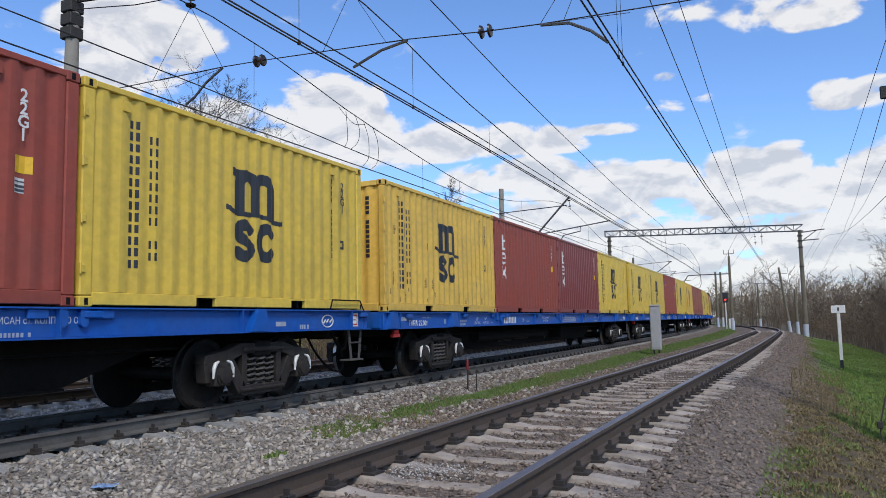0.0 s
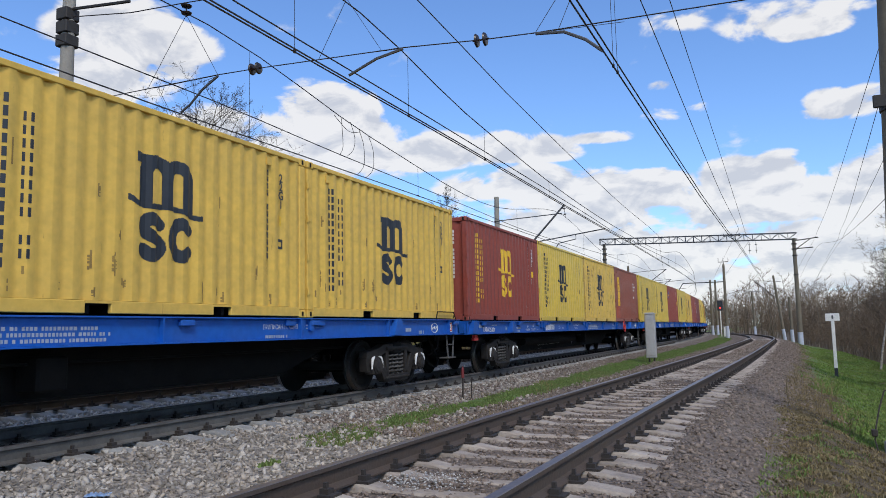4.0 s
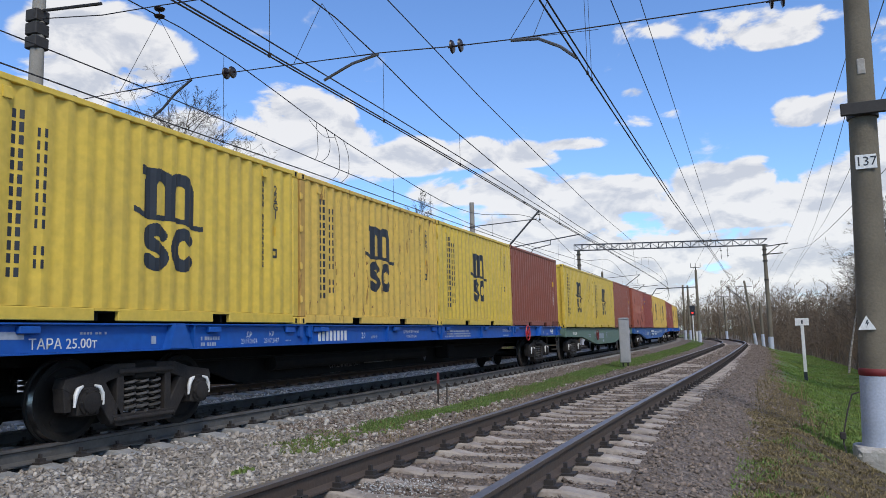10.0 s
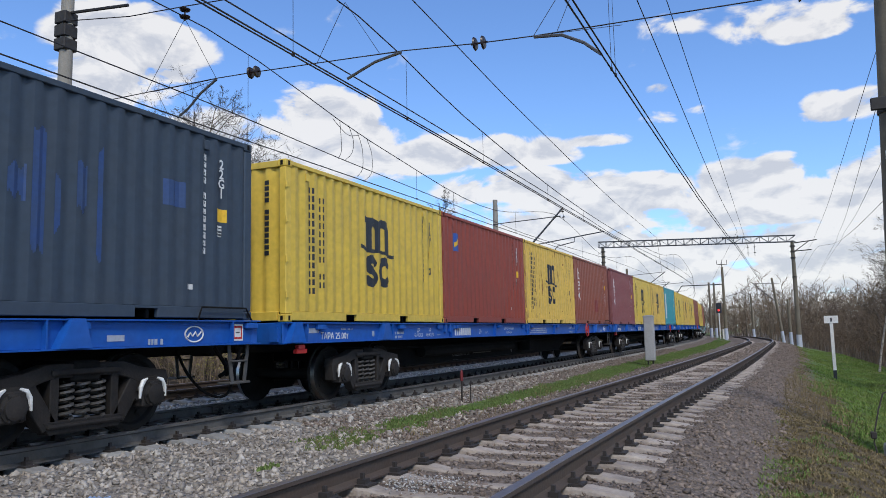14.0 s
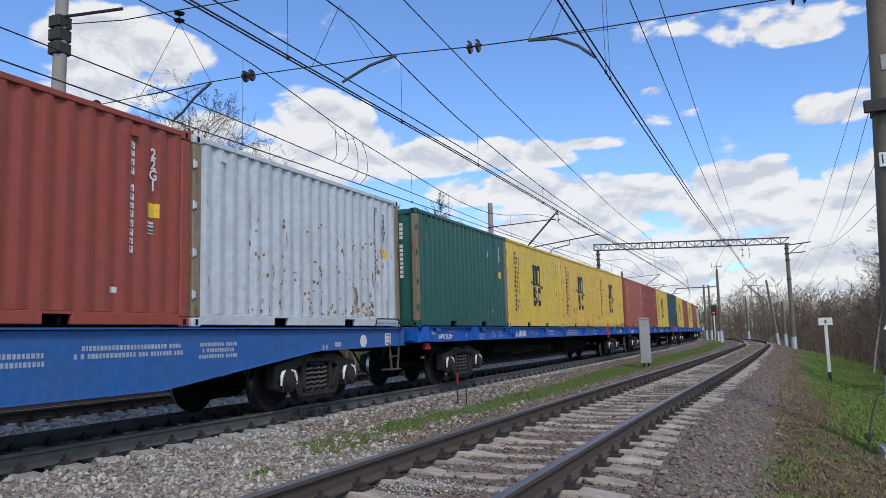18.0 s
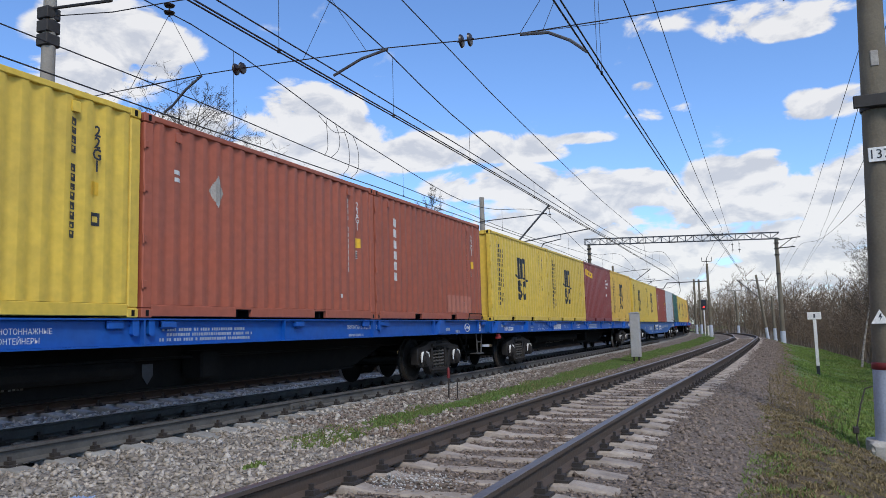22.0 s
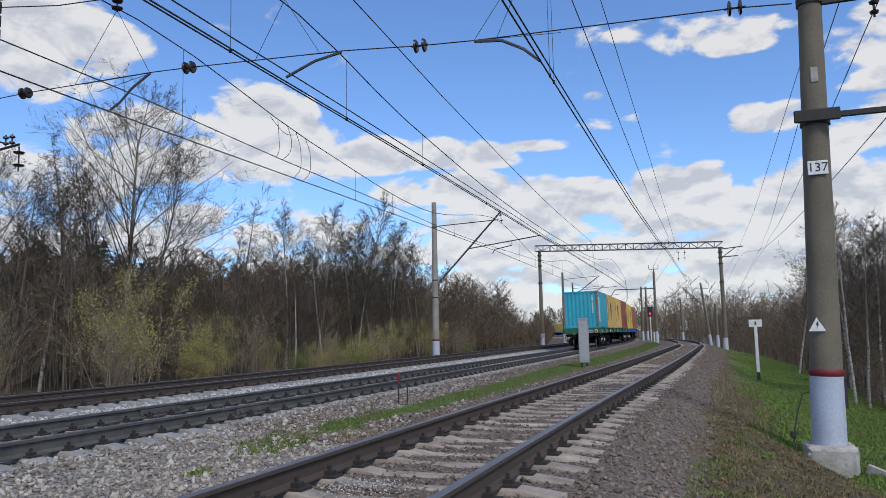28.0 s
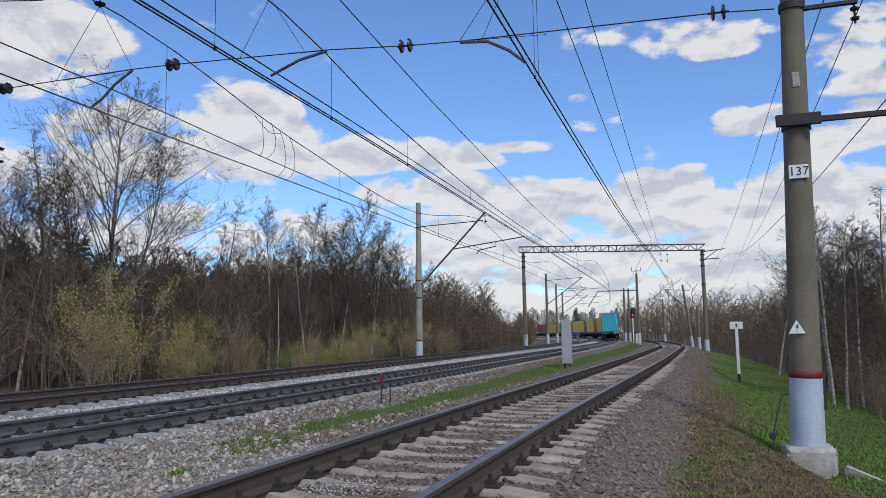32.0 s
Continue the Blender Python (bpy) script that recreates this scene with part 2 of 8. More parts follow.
# near-black: the shade beneath the wagons is put into this sooty colour
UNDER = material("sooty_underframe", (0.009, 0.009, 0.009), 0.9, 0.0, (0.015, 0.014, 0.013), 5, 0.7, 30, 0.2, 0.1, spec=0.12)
STEP_STEEL = material("dusty_step_steel", (0.10, 0.098, 0.095), 0.7, 0.2, (0.05, 0.047, 0.044), 6, 0.8, 30, 0.1, 0.1)
BOGIE = material("greasy_cast_iron", (0.018, 0.0165, 0.016), 0.7, 0.0, (0.034, 0.029, 0.026), 7, 0.8, 35, 0.3, 0.2, spec=0.25)
SPRING_STEEL = material("rubbed_spring_steel", (0.085, 0.08, 0.075), 0.55, 0.3, (0.05, 0.045, 0.04), 9, 0.7, 40, 0.1, 0.2)
WHEEL = material("wheel_steel_dusty", (0.011, 0.0105, 0.01), 0.8, 0.0, (0.02, 0.018, 0.016), 5, 0.7, 30, 0.2, 0.1, spec=0.2)
TREAD = material("bright_wheel_tread", (0.45, 0.44, 0.43), 0.28, 1.0, (0.3, 0.29, 0.28), 20, 0.6, 60, 0.05)
MARK_DARK = material("dark_marking_paint", (0.012, 0.016, 0.024), 0.5, 0, (0.03, 0.034, 0.04), 4, 0.5, 20, 0.0)
MARK_WHITE = material("white_marking_paint", (0.72, 0.72, 0.70), 0.55, 0, (0.5, 0.5, 0.48), 5, 0.7, 20, 0.0)
STENCIL_DIM = material("thin_stencil_paint", (0.36, 0.40, 0.47), 0.6, 0, (0.24, 0.28, 0.36), 6, 0.8, 20, 0.0)
MARK_YELLOW = material("yellow_marking_paint", (0.75, 0.45, 0.02), 0.5, 0, (0.6, 0.36, 0.03), 5, 0.6, 20, 0.0)
MARK_BLUE = material("blue_marking_paint", (0.02, 0.07, 0.34), 0.5, 0, (0.03, 0.09, 0.3), 5, 0.6, 20, 0.0)
SMEAR_BLUE = material("faded_blue_smear", (0.02, 0.06, 0.20), 0.6, 0, (0.035, 0.065, 0.14), 3, 0.9, 20, 0.0)
BAND_RED = material("dark_red_band_paint", (0.17, 0.012, 0.014), 0.6, 0, (0.12, 0.015, 0.015), 5, 0.6, 20, 0.0)
MARK_RED = material("red_marking_paint", (0.50, 0.02, 0.02), 0.45, 0, (0.36, 0.03, 0.025), 5, 0.6, 20, 0.0)
PATCH = material("patched_paint", (0.13, 0.035, 0.027), 0.6, 0, (0.19, 0.06, 0.045), 4, 0.8, 20, 0.0, 0.3)
RAIL_TOP = material("worn_rail_head", (0.27, 0.235, 0.215), 0.45, 0.8, (0.19, 0.16, 0.15), 3, 0.6, 30, 0.04, stretch=(1, 0.1, 1))
RAIL_SIDE = material("rusted_rail_web", (0.07, 0.055, 0.046), 0.8, 0.1, (0.075, 0.05, 0.036), 4, 0.8, 30, 0.2)
RAIL_DARK = material("grimy_rail_web", (0.115, 0.112, 0.105), 0.75, 0.1, (0.06, 0.056, 0.052), 4, 0.8, 30, 0.2)
SLEEPER = material("weathered_concrete_sleeper", (0.39, 0.34, 0.29), 0.9, 0, (0.19, 0.155, 0.13), 5, 0.8, 40, 0.35, 0.14)
SLEEPER_GREY = material("grey_concrete_sleeper", (0.30, 0.30, 0.29), 0.9, 0, (0.19, 0.185, 0.18), 5, 0.8, 40, 0.35, 0.14)
FASTENER = material("rusty_fastener", (0.028, 0.025, 0.024), 0.8, 0.1, (0.045, 0.035, 0.03), 9, 0.8, 60, 0.2)
STONE = material("grey_granite_ballast", (0.36, 0.335, 0.30), 0.9, 0, (0.22, 0.18, 0.142), 3, 0.8, 60, 0.3, 0.5, True)
STONE_BROWN = material("brown_dusty_ballast", (0.215, 0.172, 0.142), 0.9, 0, (0.135, 0.105, 0.085), 14, 0.8, 60, 0.3, 0.4, True)
STONE_OILY = material("oily_ballast_stone", (0.06, 0.054, 0.05), 0.8, 0, (0.035, 0.031, 0.028), 8, 0.8, 60, 0.3, 0.5, True)
LIME = material("dusty_lime", (0.5, 0.49, 0.47), 0.95, 0, (0.34, 0.32, 0.3), 8, 0.8, 60, 0.3, 0.3, True)
STONE_PALE = material("fresh_pale_ballast", (0.47, 0.455, 0.44), 0.85, 0, (0.30, 0.28, 0.26), 14, 0.8, 60, 0.3, 0.45, True)
# same mast concrete twice: darker for the shaded side, paler for sunlit masts
CONCRETE_SHADED = material("weathered_concrete_post", (0.165, 0.142, 0.104), 0.9, 0, (0.105, 0.09, 0.066), 1.6, 0.8, 30, 0.3, 0.06)
CONCRETE_SUNLIT = material("sunlit_grey_concrete", (0.30, 0.28, 0.245), 0.9, 0, (0.20, 0.185, 0.16), 1.6, 0.8, 30, 0.3, 0.06)
CONCRETE_PALE = material("pale_concrete", (0.46, 0.44, 0.41), 0.9, 0, (0.26, 0.24, 0.21), 4, 0.9, 30, 0.4, 0.06)
WHITEWASH = material("bluish_whitewash", (0.43, 0.47, 0.56), 0.85, 0, (0.35, 0.385, 0.46), 3, 0.7, 30, 0.2)
STEEL_GREY = material("grey_painted_steel", (0.095, 0.10, 0.11), 0.6, 0.3, (0.06, 0.06, 0.065), 3, 0.8, 30, 0.1)
STEEL_DARK = material("dark_steel", (0.036, 0.033, 0.031), 0.7, 0.1, (0.022, 0.019, 0.018), 5, 0.8, 30, 0.1)
CABINET = material("silver_grey_cabinet_paint", (0.42, 0.42, 0.42), 0.5, 0.2, (0.33, 0.33, 0.33), 3, 0.7, 25, 0.08)
WIRE = material("copper_wire_dark", (0.03, 0.028, 0.03), 0.6, 0.4, (0.045, 0.04, 0.04), 2, 0.6, 10, 0.0)
PORCELAIN = material("brown_glazed_porcelain", (0.014, 0.008, 0.007), 0.38, 0, (0.022, 0.011, 0.009), 8, 0.6, 20, 0.0)
SIGN_WHITE = material("white_enamel_sign", (0.75, 0.75, 0.73), 0.4, 0, (0.6, 0.6, 0.58), 6, 0.6, 30, 0.0)
RED_LENS = material("red_signal_lens", (0.5, 0.01, 0.01), 0.3)
RED_LENS.node_tree.nodes["Principled BSDF"].inputs["Emission Color"].default_value = (1, 0.03, 0.02, 1)
RED_LENS.node_tree.nodes["Principled BSDF"].inputs["Emission Strength"].default_value = 3.0
BARK_BIRCH = material("birch_bark", (0.48, 0.45, 0.41), 0.85, 0, (0.10, 0.085, 0.075), 3.5, 0.9, 25, 0.3, 0.12, stretch=(1, 1, 2.6))
BARK = material("grey_brown_bark", (0.15, 0.124, 0.092), 0.9, 0, (0.055, 0.045, 0.035), 4, 0.8, 25, 0.4, 0.2, stretch=(2, 2, 0.6))
TWIG = material("bare_brown_twigs", (0.165, 0.12, 0.08), 0.9, 0, (0.10, 0.074, 0.05), 1.2, 0.8, 12, 0.0, 0.22)
TWIG_PALE = material("pale_brown_saplings", (0.26, 0.20, 0.145), 0.9, 0, (0.17, 0.13, 0.095), 1.2, 0.8, 12, 0.0, 0.25)
TWIG_DARK = material("dark_alder_twigs", (0.11, 0.08, 0.055), 0.9, 0, (0.068, 0.05, 0.036), 1.2, 0.8, 12, 0.0, 0.2)
TWIG_SKY = material("grey_brown_fine_twigs", (0.075, 0.06, 0.046), 0.9, 0, (0.05, 0.041, 0.032), 1.2, 0.8, 12, 0.0, 0.2)
BARK_ASPEN = material("olive_grey_aspen_bark", (0.20, 0.18, 0.13), 0.9, 0, (0.09, 0.075, 0.055), 4, 0.8, 25, 0.4, 0.1, stretch=(1, 1, 2))
BUD_DULL = material("swelling_buds", (0.15, 0.125, 0.06), 0.8, 0, (0.19, 0.17, 0.06), 1.2, 0.8, 12, 0.0, 0.3, True)
BUD = material("young_spring_leaves", (0.34, 0.34, 0.07), 0.7, 0, (0.38, 0.31, 0.09), 1.2, 0.8, 12, 0.0, 0.35, True)
BUD_GREEN = material("bright_young_leaves", (0.15, 0.26, 0.03), 0.7, 0, (0.20, 0.24, 0.04), 1.2, 0.8, 12, 0.0, 0.35, True)
NEEDLE = material("dark_pine_needles", (0.035, 0.06, 0.025), 0.8, 0, (0.06, 0.075, 0.03), 1.2, 0.8, 12, 0.0, 0.3, True)
GRASS = material("spring_grass_blades", (0.105, 0.19, 0.032), 0.7, 0, (0.15, 0.18, 0.045), 0.7, 0.8, 12, 0.0, 0.35, True)
GRASS_VERGE = material("dusty_verge_grass", (0.095, 0.17, 0.035), 0.8, 0, (0.14, 0.16, 0.055), 0.9, 0.8, 12, 0.0, 0.35, True)
GRASS_DRY = material("dry_grass_blades", (0.215, 0.16, 0.08), 0.85, 0, (0.14, 0.12, 0.05), 0.7, 0.8, 12, 0.0, 0.35, True)


def ground_material():
    m = bpy.data.materials.new("embankment_ground")
    m.use_nodes = True
    n, l = m.node_tree.nodes, m.node_tree.links
    bsdf = n["Principled BSDF"]
    bsdf.inputs["Roughness"].default_value = 0.95
    tc = n.new("ShaderNodeTexCoord")

    def noise_node(scale, detail=6.0):
        t = n.new("ShaderNodeTexNoise")
        t.inputs["Scale"].default_value, t.inputs["Detail"].default_value = scale, detail
        l.new(tc.outputs["Object"], t.inputs["Vector"])
        return t.outputs["Fac"]

    def two(a, b, fac, lo=0.3, hi=0.7):
        r = n.new("ShaderNodeMapRange")
        r.inputs[1].default_value, r.inputs[2].default_value = lo, hi
        l.new(fac, r.inputs[0])
        x = n.new("ShaderNodeMix")
        x.data_type = "RGBA"
        l.new(r.outputs[0], x.inputs["Factor"])
        for key, v in (("A", a), ("B", b)):
            if isinstance(v, tuple):
                x.inputs[key].default_value = (*v, 1)
            else:
                l.new(v, x.inputs[key])
        return x.outputs["Result"]

    def layer(attr, below, above, edge=0.9):
        at = n.new("ShaderNodeAttribute")
        at.attribute_name = attr
        e = n.new("ShaderNodeMath")
        e.operation = "MULTIPLY_ADD"
        l.new(noise_node(2.4), e.inputs[0])
        e.inputs[1].default_value = edge
        e.inputs[2].default_value = -edge / 2
        s = n.new("ShaderNodeMath")
        s.operation = "ADD"
        l.new(at.outputs["Fac"], s.inputs[0])
        l.new(e.outputs[0], s.inputs[1])
        return two(below, above, s.outputs[0], 0.4, 0.6)

    vor = n.new("ShaderNodeTexVoronoi")
    vor.inputs["Scale"].default_value = 26.0
    l.new(tc.outputs["Object"], vor.inputs["Vector"])
    cell = n.new("ShaderNodeSeparateColor")
    l.new(vor.outputs["Color"], cell.inputs[0])
    ballast = two(two((0.12, 0.105, 0.09), (0.36, 0.33, 0.29), cell.outputs[0], 0.0, 1.0), (0.20, 0.175, 0.15), noise_node(0.6), 0.35, 0.75)
    gravel = two(two((0.08, 0.063, 0.051), (0.22, 0.178, 0.146), cell.outputs[0], 0.0, 1.0), (0.13, 0.10, 0.08), noise_node(0.8), 0.35, 0.75)
    pale = two((0.25, 0.24, 0.23), (0.46, 0.45, 0.43), cell.outputs[0], 0.0, 1.0)
    grass = two(two((0.06, 0.11, 0.02), (0.095, 0.16, 0.03), noise_node(7.0)), (0.12, 0.095, 0.045), noise_node(1.3), 0.45, 0.7)
    litter = two((0.055, 0.042, 0.028), (0.11, 0.082, 0.05), noise_node(1.8))
    col = layer("brown", ballast, gravel)
    col = layer("pale", col, pale, 0.5)
    col = layer("litter", col, litter)
    col = layer("grass", col, grass, 1.3)
    l.new(col, bsdf.inputs["Base Color"])
    bp = n.new("ShaderNodeBump")
    bp.inputs["Strength"].default_value, bp.inputs["Distance"].default_value = 0.7, 0.04
    l.new(vor.outputs["Distance"], bp.inputs["Height"])
    l.new(bp.outputs[0], bsdf.inputs["Normal"])
    return m


GROUND = ground_material()


# ---- mesh building ----
class Shape:
    """Collects vertices and faces, with a material slot for each face."""

    def __init__(self):
        self.v, self.f, self.m = [], [], []

    def add(self, verts, faces, slot=0):
        o = len(self.v)
        self.v.extend(verts)
        self.f.extend(tuple(i + o for i in f) for f in faces)
        self.m.extend([slot] * len(faces))
        return self

    def box(self, x0, x1, y0, y1, z0, z1, slot=0, c=0.0):
        """A box, with its upright and lengthwise edges chamfered by c."""
        if c <= 0:
            v = [(x, y, z) for z in (z0, z1) for x, y in ((x0, y0), (x1, y0), (x1, y1), (x0, y1))]
            return self.add(v, [(3, 2, 1, 0), (4, 5, 6, 7), (0, 1, 5, 4), (1, 2, 6, 5), (2, 3, 7, 6), (3, 0, 4, 7)], slot)
        ring = [(x0 + c, y0), (x1 - c, y0), (x1, y0 + c), (x1, y1 - c), (x1 - c, y1), (x0 + c, y1), (x0, y1 - c), (x0, y0 + c)]
        cx, cy, kx, ky = (x0 + x1) / 2, (y0 + y1) / 2, max(0.05, 1 - 2 * c / (x1 - x0)), max(0.05, 1 - 2 * c / (y1 - y0))
        inner = [(cx + (x - cx) * kx, cy + (y - cy) * ky) for x, y in ring]
        v = [(x, y, z0) for x, y in inner] + [(x, y, z0 + c) for x, y in ring] + [(x, y, z1 - c) for x, y in ring] + [(x, y, z1) for x, y in inner]
        f = [tuple(range(7, -1, -1)), tuple(range(24, 32))]
        for k in range(3):
            f += [(8 * k + i, 8 * k + (i + 1) % 8, 8 * k + 8 + (i + 1) % 8, 8 * k + 8 + i) for i in range(8)]
        return self.add(v, f, slot)

    def prism(self, poly, axis, a, b, slot=0):
        """A polygon extruded along an axis from a to b; poly in the other two axes, in order."""
        def at(p, t):
            return {"x": (t, p[0], p[1]), "y": (p[0], t, p[1]), "z": (p[0], p[1], t)}[axis]
        k = len(poly)
        v = [at(p, a) for p in poly] + [at(p, b) for p in poly]
        f = [tuple(range(k - 1, -1, -1)), tuple(range(k, 2 * k))] + [(i, (i + 1) % k, k + (i + 1) % k, k + i) for i in range(k)]
        return self.add(v, f, slot)

    def tube(self, pts, radii, sides=6, slot=0, caps=True):
        pts = [Vector(p) for p in pts]
        if isinstance(radii, (int, float)):
            radii = [radii] * len(pts)
        v, f = [], []
        ref = None
        for i, p in enumerate(pts):
            d = (pts[min(i + 1, len(pts) - 1)] - pts[max(i - 1, 0)]).normalized()
            if ref is None:
                ref = d.orthogonal().normalized()
            ref = (ref - d * ref.dot(d)).normalized()
            side = d.cross(ref)
            for k in range(sides):
                a = 2 * math.pi * k / sides
                v.append(tuple(p + (ref * math.cos(a) + side * math.sin(a)) * radii[i]))
        for i in range(len(pts) - 1):
            for k in range(sides):
                k2 = (k + 1) % sides
                f.append((i * sides + k, i * sides + k2, (i + 1) * sides + k2, (i + 1) * sides + k))
        if caps:
            f += [tuple(range(sides - 1, -1, -1)), tuple(range((len(pts) - 1) * sides, len(pts) * sides))]
        return self.add(v, f, slot)

    def lathe(self, profile, axis="x", center=(0, 0, 0), sides=20, slots=None):
        """A profile of (along, radius) turned round an axis."""
        v, f, m = [], [], []
        for t, r in profile:
            for k in range(sides):
                a = 2 * math.pi * k / sides
                c, s = r * math.cos(a), r * math.sin(a)
                p = {"x": (t, c, s), "y": (s, t, c), "z": (c, s, t)}[axis]
                v.append(tuple(p[i] + center[i] for i in range(3)))
        o = len(self.v)
        self.v.extend(v)
        for i in range(len(profile) - 1):
            for k in range(sides):
                k2 = (k + 1) % sides
                self.f.append((o + i * sides + k, o + i * sides + k2, o + (i + 1) * sides + k2, o + (i + 1) * sides + k))
                self.m.append(slots[i] if slots else 0)
        self.f.append(tuple(o + k for k in range(sides - 1, -1, -1)))
        self.f.append(tuple(o + (len(profile) - 1) * sides + k for k in range(sides)))
        self.m += [0, 0]
        return self

    def mesh(self, name, mats, smooth=False):
        me = bpy.data.meshes.new(name)
        me.from_pydata(self.v, [], self.f)
        for m in (mats if isinstance(mats, (list, tuple)) else [mats]):
            me.materials.append(m)
        if any(self.m):
            me.polygons.foreach_set("material_index", self.m)
        if smooth:
            me.polygons.foreach_set("use_smooth", [True] * len(me.polygons))
            me.set_sharp_from_angle(angle=radians(35))
        me.update()
        return me


def raw_mesh(name, verts, tris, mats, index=None):
    """A mesh from arrays of vertices and triangles."""
    me = bpy.data.meshes.new(name)
    me.vertices.add(len(verts))
    me.vertices.foreach_set("co", np.asarray(verts, np.float32).ravel())
    k = np.asarray(tris, np.int32)
    me.loops.add(k.size)
    me.loops.foreach_set("vertex_index", k.ravel())
    me.polygons.add(len(k))
    me.polygons.foreach_set("loop_start", np.arange(0, k.size, k.shape[1], dtype=np.int32))
    for m in (mats if isinstance(mats, (list, tuple)) else [mats]):
        me.materials.append(m)
    if index is not None:
        me.polygons.foreach_set("material_index", np.asarray(index, np.int32))
    me.update(calc_edges=True)
    me.validate()
    return me


def part(name, me, mat, parent, label=""):
    """ONE mesh object under a thing or a part; mat replaces the mesh's first material on this object alone."""
    ob = new(name, me)
    ob.parent = parent
    if mat is not None:
        ob.material_slots[0].link = "OBJECT"
        ob.material_slots[0].material = mat
    if label:
        tagged(ob, label)
    return ob


def thing(name, m, label, category, group="", kind=""):
    ob = new(name)
    ob.empty_display_size = 0.2
    ob.matrix_world = m
    return tagged(ob, label, category, group, kind)


def solid(name, me, m, label, category, group="", kind=""):
    ob = new(name, me)
    ob.matrix_world = m
    return tagged(ob, label, category, group, kind)


# ---- the lines of the three tracks ----
SB = np.arange(-520.0, 620.0, 1.0)
KB = np.clip(2.35e-5 * (SB - 25.0), 0.0, 0.0026)
TB = np.concatenate([[0.0], np.cumsum((KB[1:] + KB[:-1]) / 2)])
XB = np.zeros_like(SB)
YB = np.zeros_like(SB)
XB[0], YB[0] = -8.22, SB[0]
for i in range(1, len(SB)):
    a = (TB[i] + TB[i - 1]) / 2
    XB[i], YB[i] = XB[i - 1] - math.sin(a), YB[i - 1] + math.cos(a)


def b_line(s, off=0.0):
    """A place on the train's track at s metres, off metres to its right: x, y, z, heading (to the left, radians)."""
    x, y, t = np.interp(s, SB, XB), np.interp(s, SB, YB), np.interp(s, SB, TB)
    z = np.interp(s, [8.0, 20.0, 55.0, 115.0], [0.03, 0.0, 0.0, -0.13])
    return x + off * np.cos(t), y + off * np.sin(t), z, t


def b_x(y):
    return np.interp(y, YB[:880], XB[:880])


AY = np.array([-60, 5, 10, 17, 28, 38, 48, 55, 60, 66, 75, 90, 108, 125, 150, 180, 220.0])
AX = np.array([-2.75, -2.5, -2.42, -2.15, -1.8, -1.58, -1.4, -1.3, -1.3, -1.5, -1.95, -2.9, -4.4, -6.6, -10.6, -17.0, -29.0])
AYF = np.arange(-60, 220.5, 1.0)
AXF = np.interp(AYF, AY, AX)
for _ in range(30):
    AXF[1:-1] = (AXF[:-2] + 2 * AXF[1:-1] + AXF[2:]) / 4


def a_x(y):
    return np.interp(y, AYF, AXF)


def a_z(y):
    return np.interp(y, [0, 50, 65, 90, 125, 200], [0.11, 0.11, 0.07, -0.10, -0.35, -0.5])


def a_line(y, off=0.0):
    t = -(a_x(y + 0.5) - a_x(y - 0.5))
    return a_x(y) + off, y + off * t, a_z(y), t


def c_line(s, off=0.0):
    x, y, z, t = b_line(s, off - 4.08)
    return x, y, z + 0.08, t


# ---- ground: one sheet ----
def ground_z(x, y):
    """Height of the ground: the beds of the tracks, the shoulder and the slopes."""
    u = x - (b_x(np.clip(y, -400, 330)) + 8.22)
    d = x - a_x(np.clip(y, -60, 219))
    left = np.interp(u, [-400, -60, -30, -22, -18.5, -15.8, -14.5, -10.4, -10.1, -9.75, -6.9, -6.45, -6.1, -5.2],
                     [3.0, 0.5, -0.9, -1.2, -1.0, -0.5, -0.19, -0.19, -0.3, -0.222, -0.216, -0.27, -0.34, -0.40])
    right = np.interp(d, [-2.6, -2.0, -1.5, 1.5, 2.0, 2.7, 4.0, 6.0, 10.0, 16.0, 60.0, 400], [-0.40, -0.30, -0.124, -0.124, -0.27, -0.51, -1.02, -1.3, -2.7, -3.3, -3.0, 2.0])
    drop = np.minimum(a_z(y) - 0.11, 0) * 0.7
    k = np.clip((d + 2.6) / 0.5, 0, 1)
    return left * (1 - k) + (right + drop) * k


def rough_z(x, y):
    """The ground with its humps: the slope's unevenness, the spoil before the mast and the hollow at its foot."""
    d = x - a_x(np.clip(y, -60, 219))
    near = np.clip(1 - np.abs(y - 30) / 120, 0, 1)
    z = ground_z(x, y) + near * (0.018 * bumps(x, y, 2.1) + 0.012 * bumps(x + 5, y, 5.3))
    z += np.clip((d - 2.2) / 2, 0, 1) * near * (0.06 * bumps(x, y, 0.9) + 0.05 * bumps(x, y, 2.3))
    edge = np.clip((14.2 - 1.35 * (x + 0.1) - y) / 0.9, 0, 1)
    z += 0.17 * edge * edge * (3 - 2 * edge) * np.clip((d - 2.2) / 0.5, 0, 1) * np.clip(1.6 - x / 2.5, 0, 1)
    z += edge * np.clip((d - 2.1) / 0.6, 0, 1) * 0.035 * (bumps(x, y, 5.0) + bumps(x + 2, y, 9.0))
    z -= 0.20 * np.exp(-((x - 1.45) / 0.5) ** 2 - ((y - 12.6) / 0.45) ** 2)
    return z


def verge_line(y):
    """Middle of the grass strip between the tracks, from the train's track."""
    return np.interp(y, [6, 12, 20, 30, 47, 80], [-5.95, -5.85, -5.55, -5.6, -5.2, -4.9])


def axis_steps(marks):
    out = []
    for a, b, step in marks:
        out += list(np.arange(a, b, step))
    return np.array(out + [marks[-1][1]])


def bumps(x, y, f):
    return np.sin(x * 1.3 * f + 1.7 * np.sin(y * 0.7 * f)) * np.sin(y * 1.1 * f + 1.3 * np.sin(x * 0.9 * f + 2))


